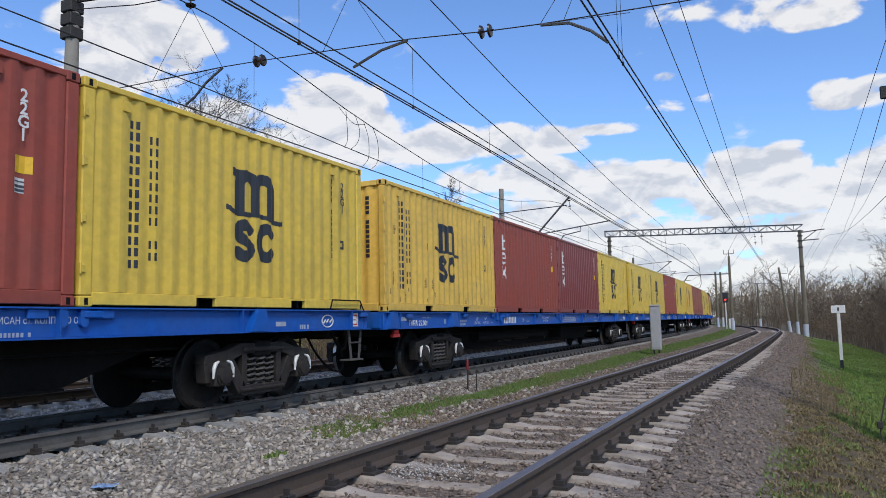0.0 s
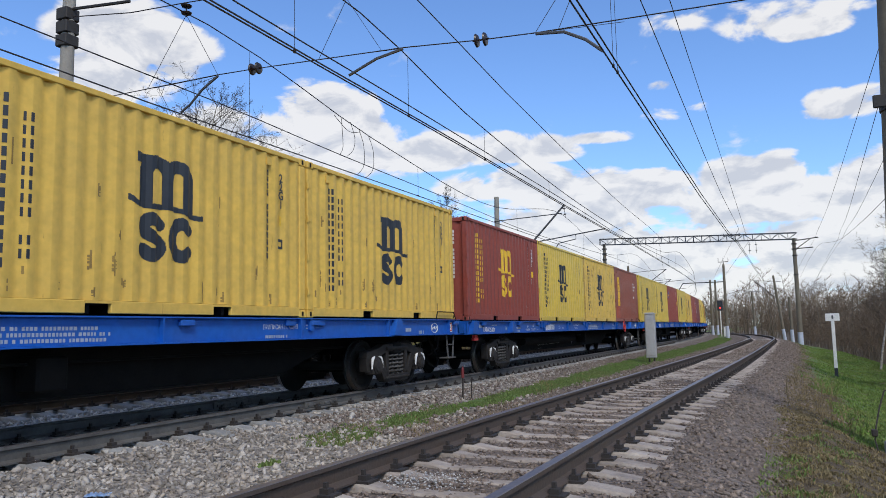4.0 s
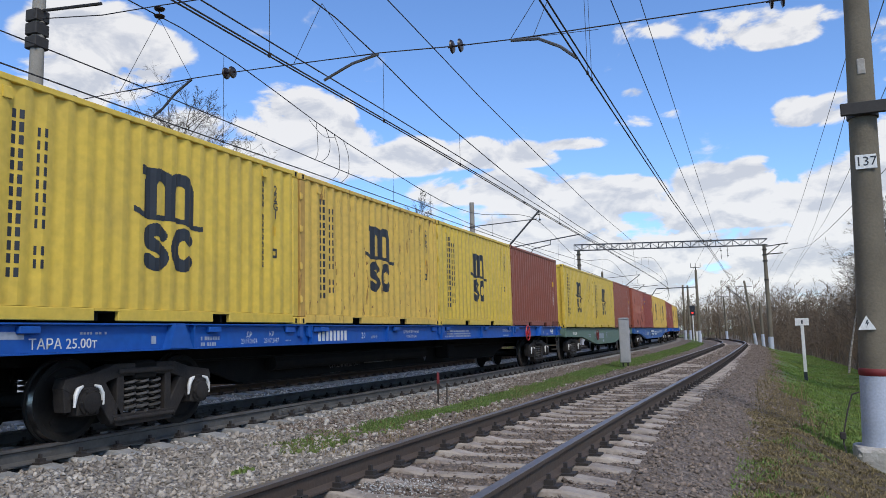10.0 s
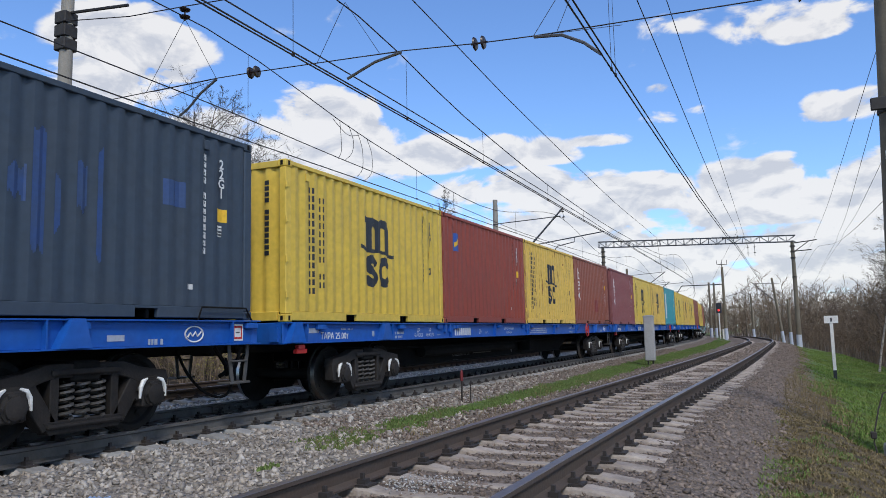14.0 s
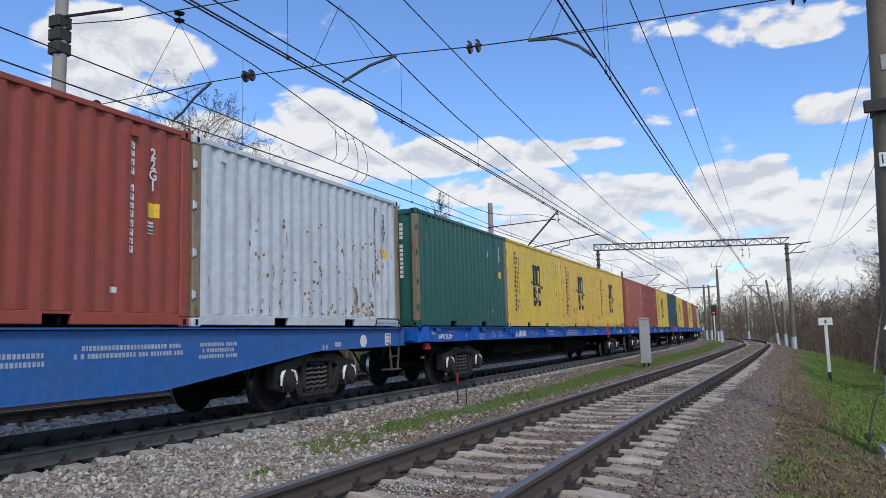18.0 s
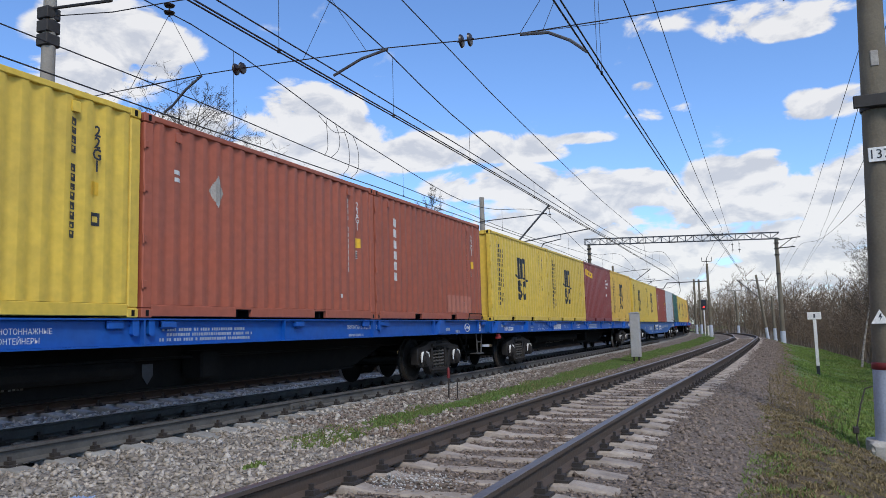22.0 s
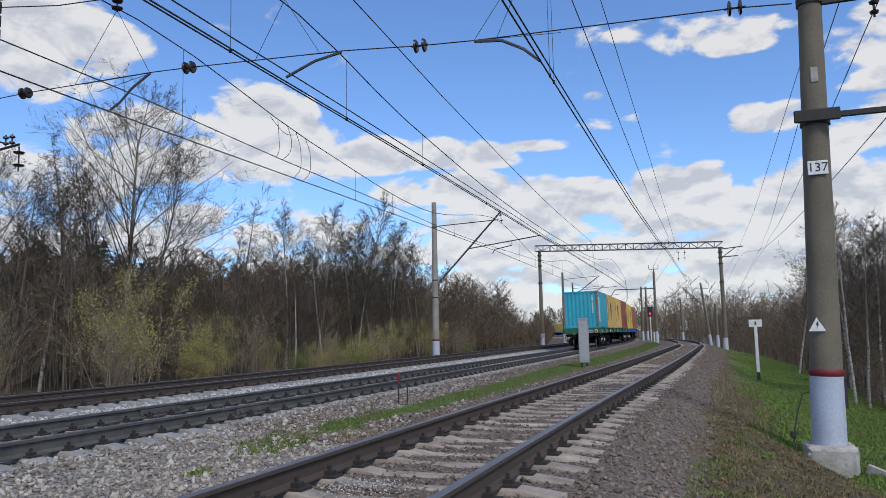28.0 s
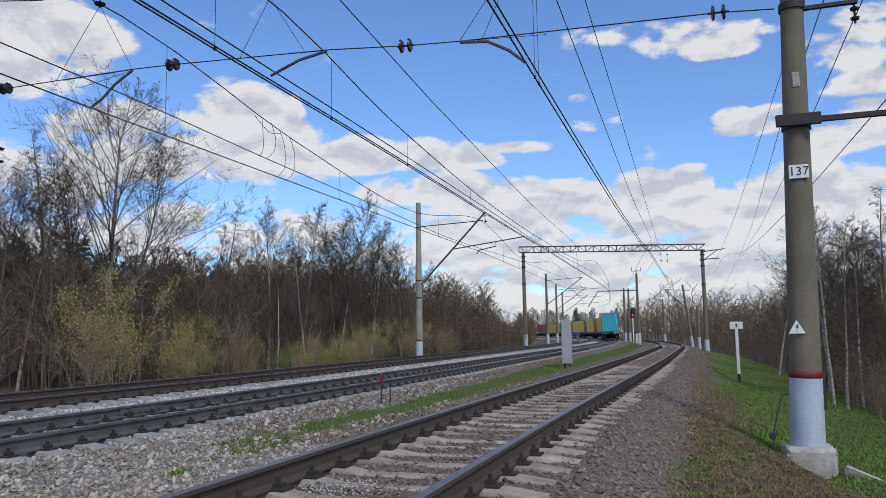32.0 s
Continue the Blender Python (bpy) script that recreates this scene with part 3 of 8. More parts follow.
def build_ground():
    xs = axis_steps([(-3000, -400, 400), (-400, -80, 40), (-80, -20, 3), (-20, -14, 0.5), (-14, 4, 0.16), (4, 12, 0.5), (12, 80, 4), (80, 400, 40), (400, 3000, 400)])
    ys = axis_steps([(-3000, -300, 300), (-300, -20, 20), (-20, 2, 1), (2, 26, 0.16), (26, 60, 0.4), (60, 160, 1.0), (160, 400, 10), (400, 3000, 200)])
    X, Y = np.meshgrid(xs, ys)
    u = X - (b_x(np.clip(Y, -400, 330)) + 8.22)
    d = X - a_x(np.clip(Y, -60, 219))
    Z = rough_z(X, Y)
    idx = np.arange(X.size).reshape(X.shape)
    quads = np.stack([idx[:-1, :-1], idx[:-1, 1:], idx[1:, 1:], idx[1:, :-1]], -1).reshape(-1, 4)
    me = raw_mesh("ground", np.stack([X, Y, Z], -1).reshape(-1, 3), quads, GROUND)
    me.polygons.foreach_set("use_smooth", [True] * len(me.polygons))
    mat_edge = np.clip((14.4 - 1.35 * (X + 0.1) - Y) / 0.5, 0, 1)
    grass = np.clip((d - 2.3 - 0.7 * np.exp(-((Y - 17) / 5) ** 2)) / 0.7, 0, 1) * (1 - 0.9 * mat_edge)
    grass = np.where(d > 5, np.clip(1 - (d - 6.0) / 2.5, 0, 1) * (1 - 0.6 * mat_edge), grass)
    strip = np.exp(-((u - verge_line(Y)) / (0.34 + 0.45 * np.clip((Y - 14) / 30, 0, 1))) ** 2)
    grass = np.maximum(grass, 1.25 * strip * np.clip((Y - 7.5) / 4, 0, 0.9))
    grass = np.where(u < -60, 0.4, grass)
    brown = np.maximum(np.clip((u + 6.6) / 1.2, 0, 1) * np.clip((Y - 9) / 6 + (u + 5.5) * 0.4, 0.15, 1), np.clip((u + 7.3) / 0.8, 0, 1) * np.clip((Y - 16) / 10, 0, 0.9))
    brown = np.maximum(brown, np.clip((d + 2.2) / 0.7, 0, 1))
    brown = np.maximum(brown, np.clip((1.0 - np.abs(u + 8.22)) / 0.2, 0, 1))
    pale = np.exp(-((u + 10.55) / 0.55) ** 2) * 0.95 + np.exp(-((u + 14.2) / 0.5) ** 2) * 0.4
    litter = np.maximum(np.clip((d - 2.15) / 0.35, 0, 1) * np.maximum(mat_edge, np.exp(-((Y - 17) / 5) ** 2)), np.maximum(np.clip((-15.0 - u) / 1.5, 0, 1), np.clip((d - 6) / 2.5, 0, 1)))
    for name, val in (("grass", grass), ("brown", brown), ("pale", pale), ("litter", litter)):
        at = me.attributes.new(name, "FLOAT", "POINT")
        at.data.foreach_set("value", val.astype(np.float32).ravel())
    return solid("ground", me, Matrix(), "railway embankment of gravel, ballast and spring grass", "ground", kind="structure")


build_ground()

# ---- rails ----
RAIL_PROFILE = [(-0.0375, 0.0), (-0.034, 0.004), (0.034, 0.004), (0.0375, 0.0), (0.0375, -0.03), (0.01, -0.045), (0.009, -0.14), (0.075, -0.166), (0.075, -0.18),
                (-0.075, -0.18), (-0.075, -0.166), (-0.009, -0.14), (-0.01, -0.045), (-0.0375, -0.03)]


def build_rail(line, off, samples, web, parent):
    sh = Shape()
    k = len(RAIL_PROFILE)
    for s in samples:
        x, y, z, t = line(s, off)
        for a, b in RAIL_PROFILE:
            sh.v.append((x + a * math.cos(t), y + a * math.sin(t), z + b))
    for i in range(len(samples) - 1):
        for j in range(k):
            j2 = (j + 1) % k
            sh.f.append((i * k + j, i * k + j2, (i + 1) * k + j2, (i + 1) * k + j))
            sh.m.append(0 if j in (0, 1, 2) else 1)
    return part("rail", sh.mesh("rail", [RAIL_TOP, web]), None, parent)


def sleeper_mesh(name, mat):
    """A prestressed sleeper: wide seats, a waist in the middle, chamfered top edges."""
    sh = Shape()
    stations = [(-1.35, 0.10, -0.10), (-1.33, 0.115, -0.045), (-1.0, 0.105, 0.0), (-0.62, 0.10, 0.0), (-0.4, 0.09, -0.035), (0.4, 0.09, -0.035),
                (0.62, 0.10, 0.0), (1.0, 0.105, 0.0), (1.33, 0.115, -0.045), (1.35, 0.10, -0.10)]
    for x, w, z in stations:
        sh.v += [(x, -w - 0.04, -0.2), (x, -w, z - 0.018), (x, -w + 0.02, z), (x, w - 0.02, z), (x, w, z - 0.018), (x, w + 0.04, -0.2)]
    for i in range(len(stations) - 1):
        for j in range(5):
            sh.f.append((i * 6 + j, (i + 1) * 6 + j, (i + 1) * 6 + j + 1, i * 6 + j + 1))
            sh.m.append(0)
    sh.f += [(0, 1, 2, 3, 4, 5), tuple(range(len(stations) * 6 - 1, len(stations) * 6 - 7, -1))]
    sh.m += [0, 0]
    return sh.mesh(name, mat)


def fastener_shape(sh, x, y, z, t):
    """Base plate, clip and bolts on both sides of a rail foot."""
    def put(px, py, pz):
        return (x + px * math.cos(t) - py * math.sin(t), y + px * math.sin(t) + py * math.cos(t), z + pz)
    for x0, x1, y0, y1, z0, z1 in ((-0.19, 0.19, -0.08, 0.08, -0.186, -0.166), (-0.145, -0.07, -0.04, 0.04, -0.168, -0.128), (0.07, 0.145, -0.04, 0.04, -0.168, -0.128),
                                   (-0.115, -0.085, -0.016, 0.016, -0.13, -0.085), (0.085, 0.115, -0.016, 0.016, -0.13, -0.085)):
        v = [put(a, b, c) for c in (z0, z1) for a, b in ((x0, y0), (x1, y0), (x1, y1), (x0, y1))]
        sh.add(v, [(4, 5, 6, 7), (0, 1, 5, 4), (1, 2, 6, 5), (2, 3, 7, 6), (3, 0, 4, 7)])


def build_track(name, label, line, samples, web, sl_mat, spacing, first, last, tie_from, tie_to):
    root = thing(name, Matrix(), label, "railway track", kind="structure")
    for off in (-0.7975, 0.7975):
        build_rail(line, off, samples, web, root)
    me = sleeper_mesh("sleeper", sl_mat)
    fast = Shape()
    far = []
    s, rng = first, random.Random(4)
    while s < last:
        x, y, z, t = line(s)
        if tie_from <= s <= tie_to:
            ob = part("sleeper", me, None, root)
            ob.location, ob.rotation_euler = (x + rng.uniform(-.03, .03), y + rng.uniform(-.02, .02), z - 0.186), (rng.uniform(-.01, .01), 0, t + rng.uniform(-.012, .012))
            for off in (-0.7975, 0.7975):
                fastener_shape(fast, *line(s, off))
        else:
            far.append((x, y, z - 0.186, t))
        s += spacing
    if far:
        vs = np.array([v.co[:] for v in me.vertices])
        V, F = [], []
        for x, y, z, t in far:
            c, q = math.cos(t), math.sin(t)
            F += [[i + len(V) * len(vs) for i in p.vertices] for p in me.polygons]
            V.append(np.stack([x + vs[:, 0] * c - vs[:, 1] * q, y + vs[:, 0] * q + vs[:, 1] * c, z + vs[:, 2]], 1))
        fm = bpy.data.meshes.new("far_sleepers")
        fm.from_pydata(np.concatenate(V).tolist(), [], F)
        fm.materials.append(sl_mat)
        tagged(part("far_sleepers", fm, None, root), kind="stuff")
    if fast.v:
        tagged(part("fasteners", fast.mesh("fasteners", FASTENER), None, root, "rusty base plates, clips and bolts"), kind="stuff")
    return root


def fishplate(parent, line, s, off, web):
    """A bolted joint in a rail."""
    sh = Shape()
    x, y, z, t = line(s, off)
    for sgn in (-1, 1):
        a, b = sorted((sgn * 0.012, sgn * 0.045))
        sh.box(a, b, -0.5, 0.5, -0.145, -0.045, c=0.004)
        for k in range(6):
            py = -0.42 + 0.168 * k
            a, b = sorted((sgn * 0.04, sgn * 0.075))
            sh.box(a, b, py - 0.02, py + 0.02, -0.115, -0.075, c=0.006)
    ob = part("fishplate", sh.mesh("fishplate", web), None, parent)
    ob.location, ob.rotation_euler = (x, y, z), (0, 0, t)


near_track = build_track("track_near", "single track with polished rails on brown concrete sleepers", a_line, list(np.arange(-30, 200, 1.0)), RAIL_SIDE, SLEEPER, 0.545, -6, 160, 2.5, 62)
mid_track = build_track("track_middle", "track with grimy rails on grey concrete sleepers", b_line, list(np.arange(-60, 26, 4.0)) + list(np.arange(26, 420, 3.0)), RAIL_DARK, SLEEPER_GREY, 0.545, -8, 160, 3.0, 60)
far_track = build_track("track_far", "track on pale fresh ballast beside the wood", c_line, list(np.arange(-60, 26, 4.0)) + list(np.arange(26, 420, 3.0)), RAIL_SIDE, SLEEPER_GREY, 0.545, -8, 160, 6.0, 40)
fishplate(mid_track, b_line, 11.3, 0.7975, RAIL_DARK)
fishplate(mid_track, b_line, 10.9, -0.7975, RAIL_DARK)
fishplate(mid_track, b_line, 23.3, -0.7975, RAIL_DARK)


# ---- loose stone and grass, too many to count ----
def scatter_stones(name, mat, pts, sizes, seed, label):
    rs = np.random.RandomState(seed)
    n = len(pts)
    base = np.array([(x, y, z) for z in (-1, 1) for x, y in ((-1, -1), (1, -1), (1, 1), (-1, 1))], float)
    faces = np.array([(3, 2, 1), (3, 1, 0), (4, 5, 6), (4, 6, 7), (0, 1, 5), (0, 5, 4), (1, 2, 6), (1, 6, 5), (2, 3, 7), (2, 7, 6), (3, 0, 4), (3, 4, 7)])
    v = base[None] * rs.uniform(0.45, 1.0, (n, 8, 3)) * sizes[:, None, None] * rs.uniform(0.5, 1.25, (n, 1, 3)) * [1, 1, 0.48]
    q = rs.normal(size=(n, 4))
    q[:, 1:3] *= 0.35
    q /= np.linalg.norm(q, axis=1)[:, None]
    w, x, y, z = q.T
    R = np.stack([1 - 2 * (y * y + z * z), 2 * (x * y - z * w), 2 * (x * z + y * w), 2 * (x * y + z * w), 1 - 2 * (x * x + z * z), 2 * (y * z - x * w),
                  2 * (x * z - y * w), 2 * (y * z + x * w), 1 - 2 * (x * x + y * y)], -1).reshape(n, 3, 3)
    v = np.einsum("nij,nkj->nki", R, v) + pts[:, None]
    f = faces[None] + 8 * np.arange(n)[:, None, None]
    me = raw_mesh(name, v.reshape(-1, 3), f.reshape(-1, 3), mat)
    return solid(name, me, Matrix(), label, "ballast", kind="stuff")


def stone_field(n, seed, accept, y0=3.0, y1=30.0, x0=-14.8, x1=1.2):
    """Places on the ground, thinning with distance, kept where accept(u, d, x, y, random) holds."""
    rs = np.random.RandomState(seed)
    y = y0 + (y1 - y0) * rs.uniform(0, 1, n) ** 1.5
    x = rs.uniform(x0, x1, n)
    u, d = x - (b_x(y) + 8.22), x - a_x(y)
    keep = accept(u, d, x, y, rs.uniform(0, 1, n))
    x, y = x[keep], y[keep]
    z = rough_z(x, y) + rs.uniform(-0.014, 0.03, len(x))
    return np.stack([x, y, z], 1), rs


def off_rails(u, d):
    return (np.abs(np.abs(u + 8.22) - 0.8) > 0.12) & (np.abs(np.abs(d) - 0.8) > 0.12) & (np.abs(np.abs(u + 12.3) - 0.8) > 0.12)


def in_grass(u, y):
    """Whether a place lies in the grass strip between the tracks."""
    return (np.abs(u - verge_line(y)) < 0.2 + 0.45 * np.clip((y - 10) / 30, 0, 1)) & (y > 9.5 + 1.5 * np.sin(5 * u))


pts, rs = stone_field(85000, 5, lambda u, d, x, y, r: off_rails(u, d) & ~in_grass(u, y) & (u < -4.4) & (u > -10.2) & (np.abs(u + 8.22) > 0.85) & (r < np.interp(u, [-10, -7, -6, -5.2, -4.4], [1, 1, 0.95, 0.6, 0.3]) * np.interp(y, [8.5, 14, 24], [1, 0.55, 0.15])), x0=-10.4, x1=-3.0)
pts[:, 2] -= 0.012
scatter_stones("grey_ballast", STONE, pts, 0.012 + 0.046 * rs.uniform(0, 1, len(pts)) ** 1.9, 6, "loose grey crushed-stone ballast between the tracks")
pts, rs = stone_field(14000, 16, lambda u, d, x, y, r: np.abs(u + 8.22) < 0.7, x0=-9.2, x1=-7.2)
scatter_stones("oily_ballast", STONE_OILY, pts, rs.uniform(0.02, 0.05, len(pts)), 17, "oil-darkened ballast between the rails")
pts, rs = stone_field(30000, 18, lambda u, d, x, y, r: off_rails(u, d) & ~in_grass(u, y) & (u > -6.9) & (d < -1.5), 10, 52, -9.0, -3.0)
scatter_stones("verge_gravel", STONE_BROWN, pts, rs.uniform(0.014, 0.04, len(pts)), 19, "brown gravel of the verge between the tracks")
pts, rs = stone_field(26000, 20, lambda u, d, x, y, r: off_rails(u, d) & (np.abs(d) < 2.3), 29, 62, -4.0, 1.2)
scatter_stones("far_brown_ballast", STONE_BROWN, pts, rs.uniform(0.014, 0.035, len(pts)), 11, "brown ballast further along the near track")
pts, rs = stone_field(105000, 7, lambda u, d, x, y, r: off_rails(u, d) & (d > -2.4) & (d < 3.2) & (r < np.interp(d, [-2.4, -1.4, 1.3, 2.1, 2.45, 3.2], [0.8, 1, 1, 0.9, 0.3, 0.1]) * np.where((d > 2.4) & ((y < 14) | (y > 23)), 0, 1)), x0=-5.2, x1=1.2)
inner = np.abs(pts[:, 0] - a_x(pts[:, 1])) < 1.38
pts[:, 2] -= np.where(inner, 0.014, 0.016)
scatter_stones("brown_ballast", STONE_BROWN, pts, (0.009 + 0.030 * rs.uniform(0, 1, len(pts)) ** 2.4) * np.where(inner, 0.8, 1.0), 8, "brown dust-covered ballast round the near track")
pts, rs = stone_field(40000, 9, lambda u, d, x, y, r: off_rails(u, d) & (u > -14.6) & (u < -9.9) & (r < np.interp(u, [-14.6, -10.9, -10.2, -9.9], [0.7, 1, 0.9, 0.5])), 6, 48, -15, -9.5)
scatter_stones("pale_ballast", STONE_PALE, pts, rs.uniform(0.02, 0.055, len(pts)), 10, "fresh pale ballast beside the far track")
pts, rs = stone_field(60000, 12, lambda u, d, x, y, r: (np.hypot((x + 2.86) / 0.42, (y - 5.8) / 0.3) < 0.5 + r) & (np.abs(np.abs(d) - 0.8) > 0.12), 5.0, 6.8, -3.6, -2.2)
pts[:, 2] += 0.02
scatter_stones("lime_spill", LIME, pts[:420], rs.uniform(0.004, 0.013, min(420, len(pts))), 13, "spill of white lime crumbs on the ballast")


def scatter_blades(name, mat, pts, h0, h1, seed, label, lean=0.5, width=0.012):
    rs = np.random.RandomState(seed)
    n = len(pts)
    a = rs.uniform(0, 2 * math.pi, n)
    h = rs.uniform(h0, h1, n)
    w = width * rs.uniform(0.6, 1.4, n)
    dx, dy = np.cos(a), np.sin(a)
    b = rs.uniform(0, 2 * math.pi, n)
    lx, ly = np.cos(b) * h * lean * rs.uniform(0.2, 1, n), np.sin(b) * h * lean * rs.uniform(0.2, 1, n)
    p = pts
    v = np.stack([p + np.stack([dx * w, dy * w, 0 * w - 0.02], 1), p - np.stack([dx * w, dy * w, 0 * w + 0.02], 1),
                  p + np.stack([lx * 0.35 - dx * w * 0.7, ly * 0.35 - dy * w * 0.7, h * 0.6], 1), p + np.stack([lx * 0.35 + dx * w * 0.7, ly * 0.35 + dy * w * 0.7, h * 0.6], 1),
                  p + np.stack([lx, ly, h], 1)], 1)
    f = np.array([(0, 1, 2), (0, 2, 3), (3, 2, 4)])[None] + 5 * np.arange(n)[:, None, None]
    return solid(name, raw_mesh(name, v.reshape(-1, 3), f.reshape(-1, 3), mat), Matrix(), label, "grass", kind="stuff")


def grass_field(n, seed, y0, y1, x0, x1, accept, power=1.6):
    rs = np.random.RandomState(seed)
    y = y0 + (y1 - y0) * rs.uniform(0, 1, n) ** power
    x = rs.uniform(x0, x1, n)
    d = x - a_x(y)
    patch = bumps(x, y, 1.7) + 0.7 * bumps(x + 3, y + 1, 4.1) + rs.uniform(-0.5, 0.5, n)
    keep = accept(x - (b_x(y) + 8.22), d, x, y, patch)
    x, y = x[keep], y[keep]
    return np.stack([x, y, rough_z(x, y)], 1)


def past_mat(x, y):
    """How far a place lies beyond the matted spoil before the mast."""
    return y - (14.3 - 1.35 * (x + 0.1))


pts = grass_field(190000, 21, 9.5, 75, -0.6, 6.5, lambda u, d, x, y, p: (past_mat(x, y) > -0.2 + 0.3 * p) & (d > 2.2 + 0.75 * np.exp(-((y - 17) / 5) ** 2)) & (p > np.interp(d, [2.2, 2.8, 3.3, 5, 8], [0.9, 0.3, -0.5, -1.4, -1.0])))
scatter_blades("slope_grass", GRASS, pts, 0.02, 0.06, 22, "short green spring grass on the embankment slope", width=0.016)
pts = grass_field(120000, 23, 5.0, 15.5, -0.7, 4.5, lambda u, d, x, y, p: (d > 2.2 + 0.12 * p) & (past_mat(x, y) < 0.25 - 0.3 * p), 1.0)
pts = np.concatenate([pts, grass_field(120000, 33, 13.0, 70.0, -0.6, 2.0, lambda u, d, x, y, p: (past_mat(x, y) > -0.3) & (d > 2.1 + 0.1 * p) & (d < 2.6 + 0.95 * np.exp(-((y - 17.5) / 5) ** 2) + 0.25 * p), 1.6)])
scatter_blades("slope_dry_grass", GRASS_DRY, pts, 0.008, 0.03, 24, "matted dry grass on the spoil before the mast", 3.2, 0.006)
pts = grass_field(60000, 29, 5.0, 15.5, -0.7, 4.5, lambda u, d, x, y, p: (d > 2.15) & (past_mat(x, y) < 0.1) & (p > np.interp(d, [2.15, 2.6, 3.4, 5.5], [0.35, 0.75, 0.9, 0.3])), 1.0)
scatter_blades("spoil_grass", GRASS, pts, 0.012, 0.05, 30, "thin green grass coming through the dry mat", 1.4, 0.007)
pts = grass_field(330000, 25, 7.0, 90, -7.4, -3.4, lambda u, d, x, y, p: (np.abs(u - verge_line(y)) < 0.26 + 0.12 * p + 0.5 * np.clip((y - 10) / 30, 0, 1)) & (d < -1.75) & (p > np.interp(y, [7, 9, 12, 20], [1.2, 0.5, -0.5, -1.4])))
scatter_blades("verge_grass", GRASS_VERGE, pts, 0.02, 0.055, 26, "strip of spring grass between the tracks", width=0.014)
pts = grass_field(260, 34, 13.5, 24, -0.4, 1.2, lambda u, d, x, y, p: (past_mat(x, y) > -0.2) & (d > 2.1) & (d < 3.3), 1.0)
scatter_blades("slope_stalks", GRASS_DRY, pts, 0.15, 0.5, 35, "dead weed stalks on the bare bank", 0.7, 0.005)
pts = grass_field(5000, 27, 8, 24, -6.4, -3.6, lambda u, d, x, y, p: (d < -1.7) & (u > -6.2) & (p > 0.4), 1.0)
scatter_blades("verge_dry_grass", GRASS_DRY, pts, 0.03, 0.13, 28, "dry stalks among the stones", 0.9, 0.006)


def plastic_scrap():
    """A crumpled scrap of blue plastic film."""
    rs = np.random.RandomState(31)
    n = 9
    g = np.linspace(-1, 1, n)
    X, Y = np.meshgrid(g, g)
    v = np.stack([X * 0.11 + rs.uniform(-.012, .012, X.shape), Y * 0.07 + rs.uniform(-.012, .012, X.shape), 0.02 + np.abs(rs.normal(0, 0.014, X.shape))], -1).reshape(-1, 3)
    idx = np.arange(n * n).reshape(n, n)
    q = np.stack([idx[:-1, :-1], idx[:-1, 1:], idx[1:, 1:], idx[1:, :-1]], -1).reshape(-1, 4)
    film_blue = material("blue_plastic_film", (0.12, 0.25, 0.5), 0.35, 0, (0.4, 0.48, 0.6), 12, 0.8, 30, 0.1)
    z = float(rough_z(np.array([-5.86]), np.array([5.23]))[0])
    return solid("plastic_scrap", raw_mesh("plastic_scrap", v, q, film_blue), Matrix.Translation((-5.86, 5.23, z + 0.015)) @ pose(0, 0, 0, 0, 0, 25), "crumpled blue plastic scrap on the ballast", "litter")


plastic_scrap()


# ---- masts, portal, signals ----
def insulator(sh, p, q, discs=2, r=0.13):
    """A string of porcelain discs from p to q."""
    p, q = Vector(p), Vector(q)
    sh.tube([p, q], 0.018, 6)
    for k in range(discs):
        c = p.lerp(q, (k + 0.5) / discs if discs > 1 else 0.5)
        d = (q - p).normalized() * 0.035
        sh.tube([c - d, c - d * 0.4, c + d * 0.6, c + d], [r * 0.45, r, r * 0.85, r * 0.3], 12)


def chipped_block(half, z0, z1, seed):
    """A cast block with broken edges and a pitted face."""
    r = random.Random(seed)
    bm = bmesh.new()
    bmesh.ops.create_cube(bm, size=2.0)
    bmesh.ops.subdivide_edges(bm, edges=bm.edges[:], cuts=11, use_grid_fill=True)
    for v in bm.verts:
        on_edge = sum(abs(abs(c) - 1) < 1e-4 for c in v.co)
        k = 1 - (r.uniform(0, 0.10) if on_edge > 1 else r.uniform(0, 0.02))
        v.co = Vector((v.co.x * half * k, v.co.y * half * k, (z0 + z1) / 2 + v.co.z * (z1 - z0) / 2 - (r.uniform(0, 0.035) if on_edge > 1 and v.co.z > 0.9 else 0)))
    bmesh.ops.triangulate(bm, faces=bm.faces[:])
    me = bpy.data.meshes.new("footing")
    bm.to_mesh(me)
    bm.free()
    me.materials.append(CONCRETE_PALE)
    return me


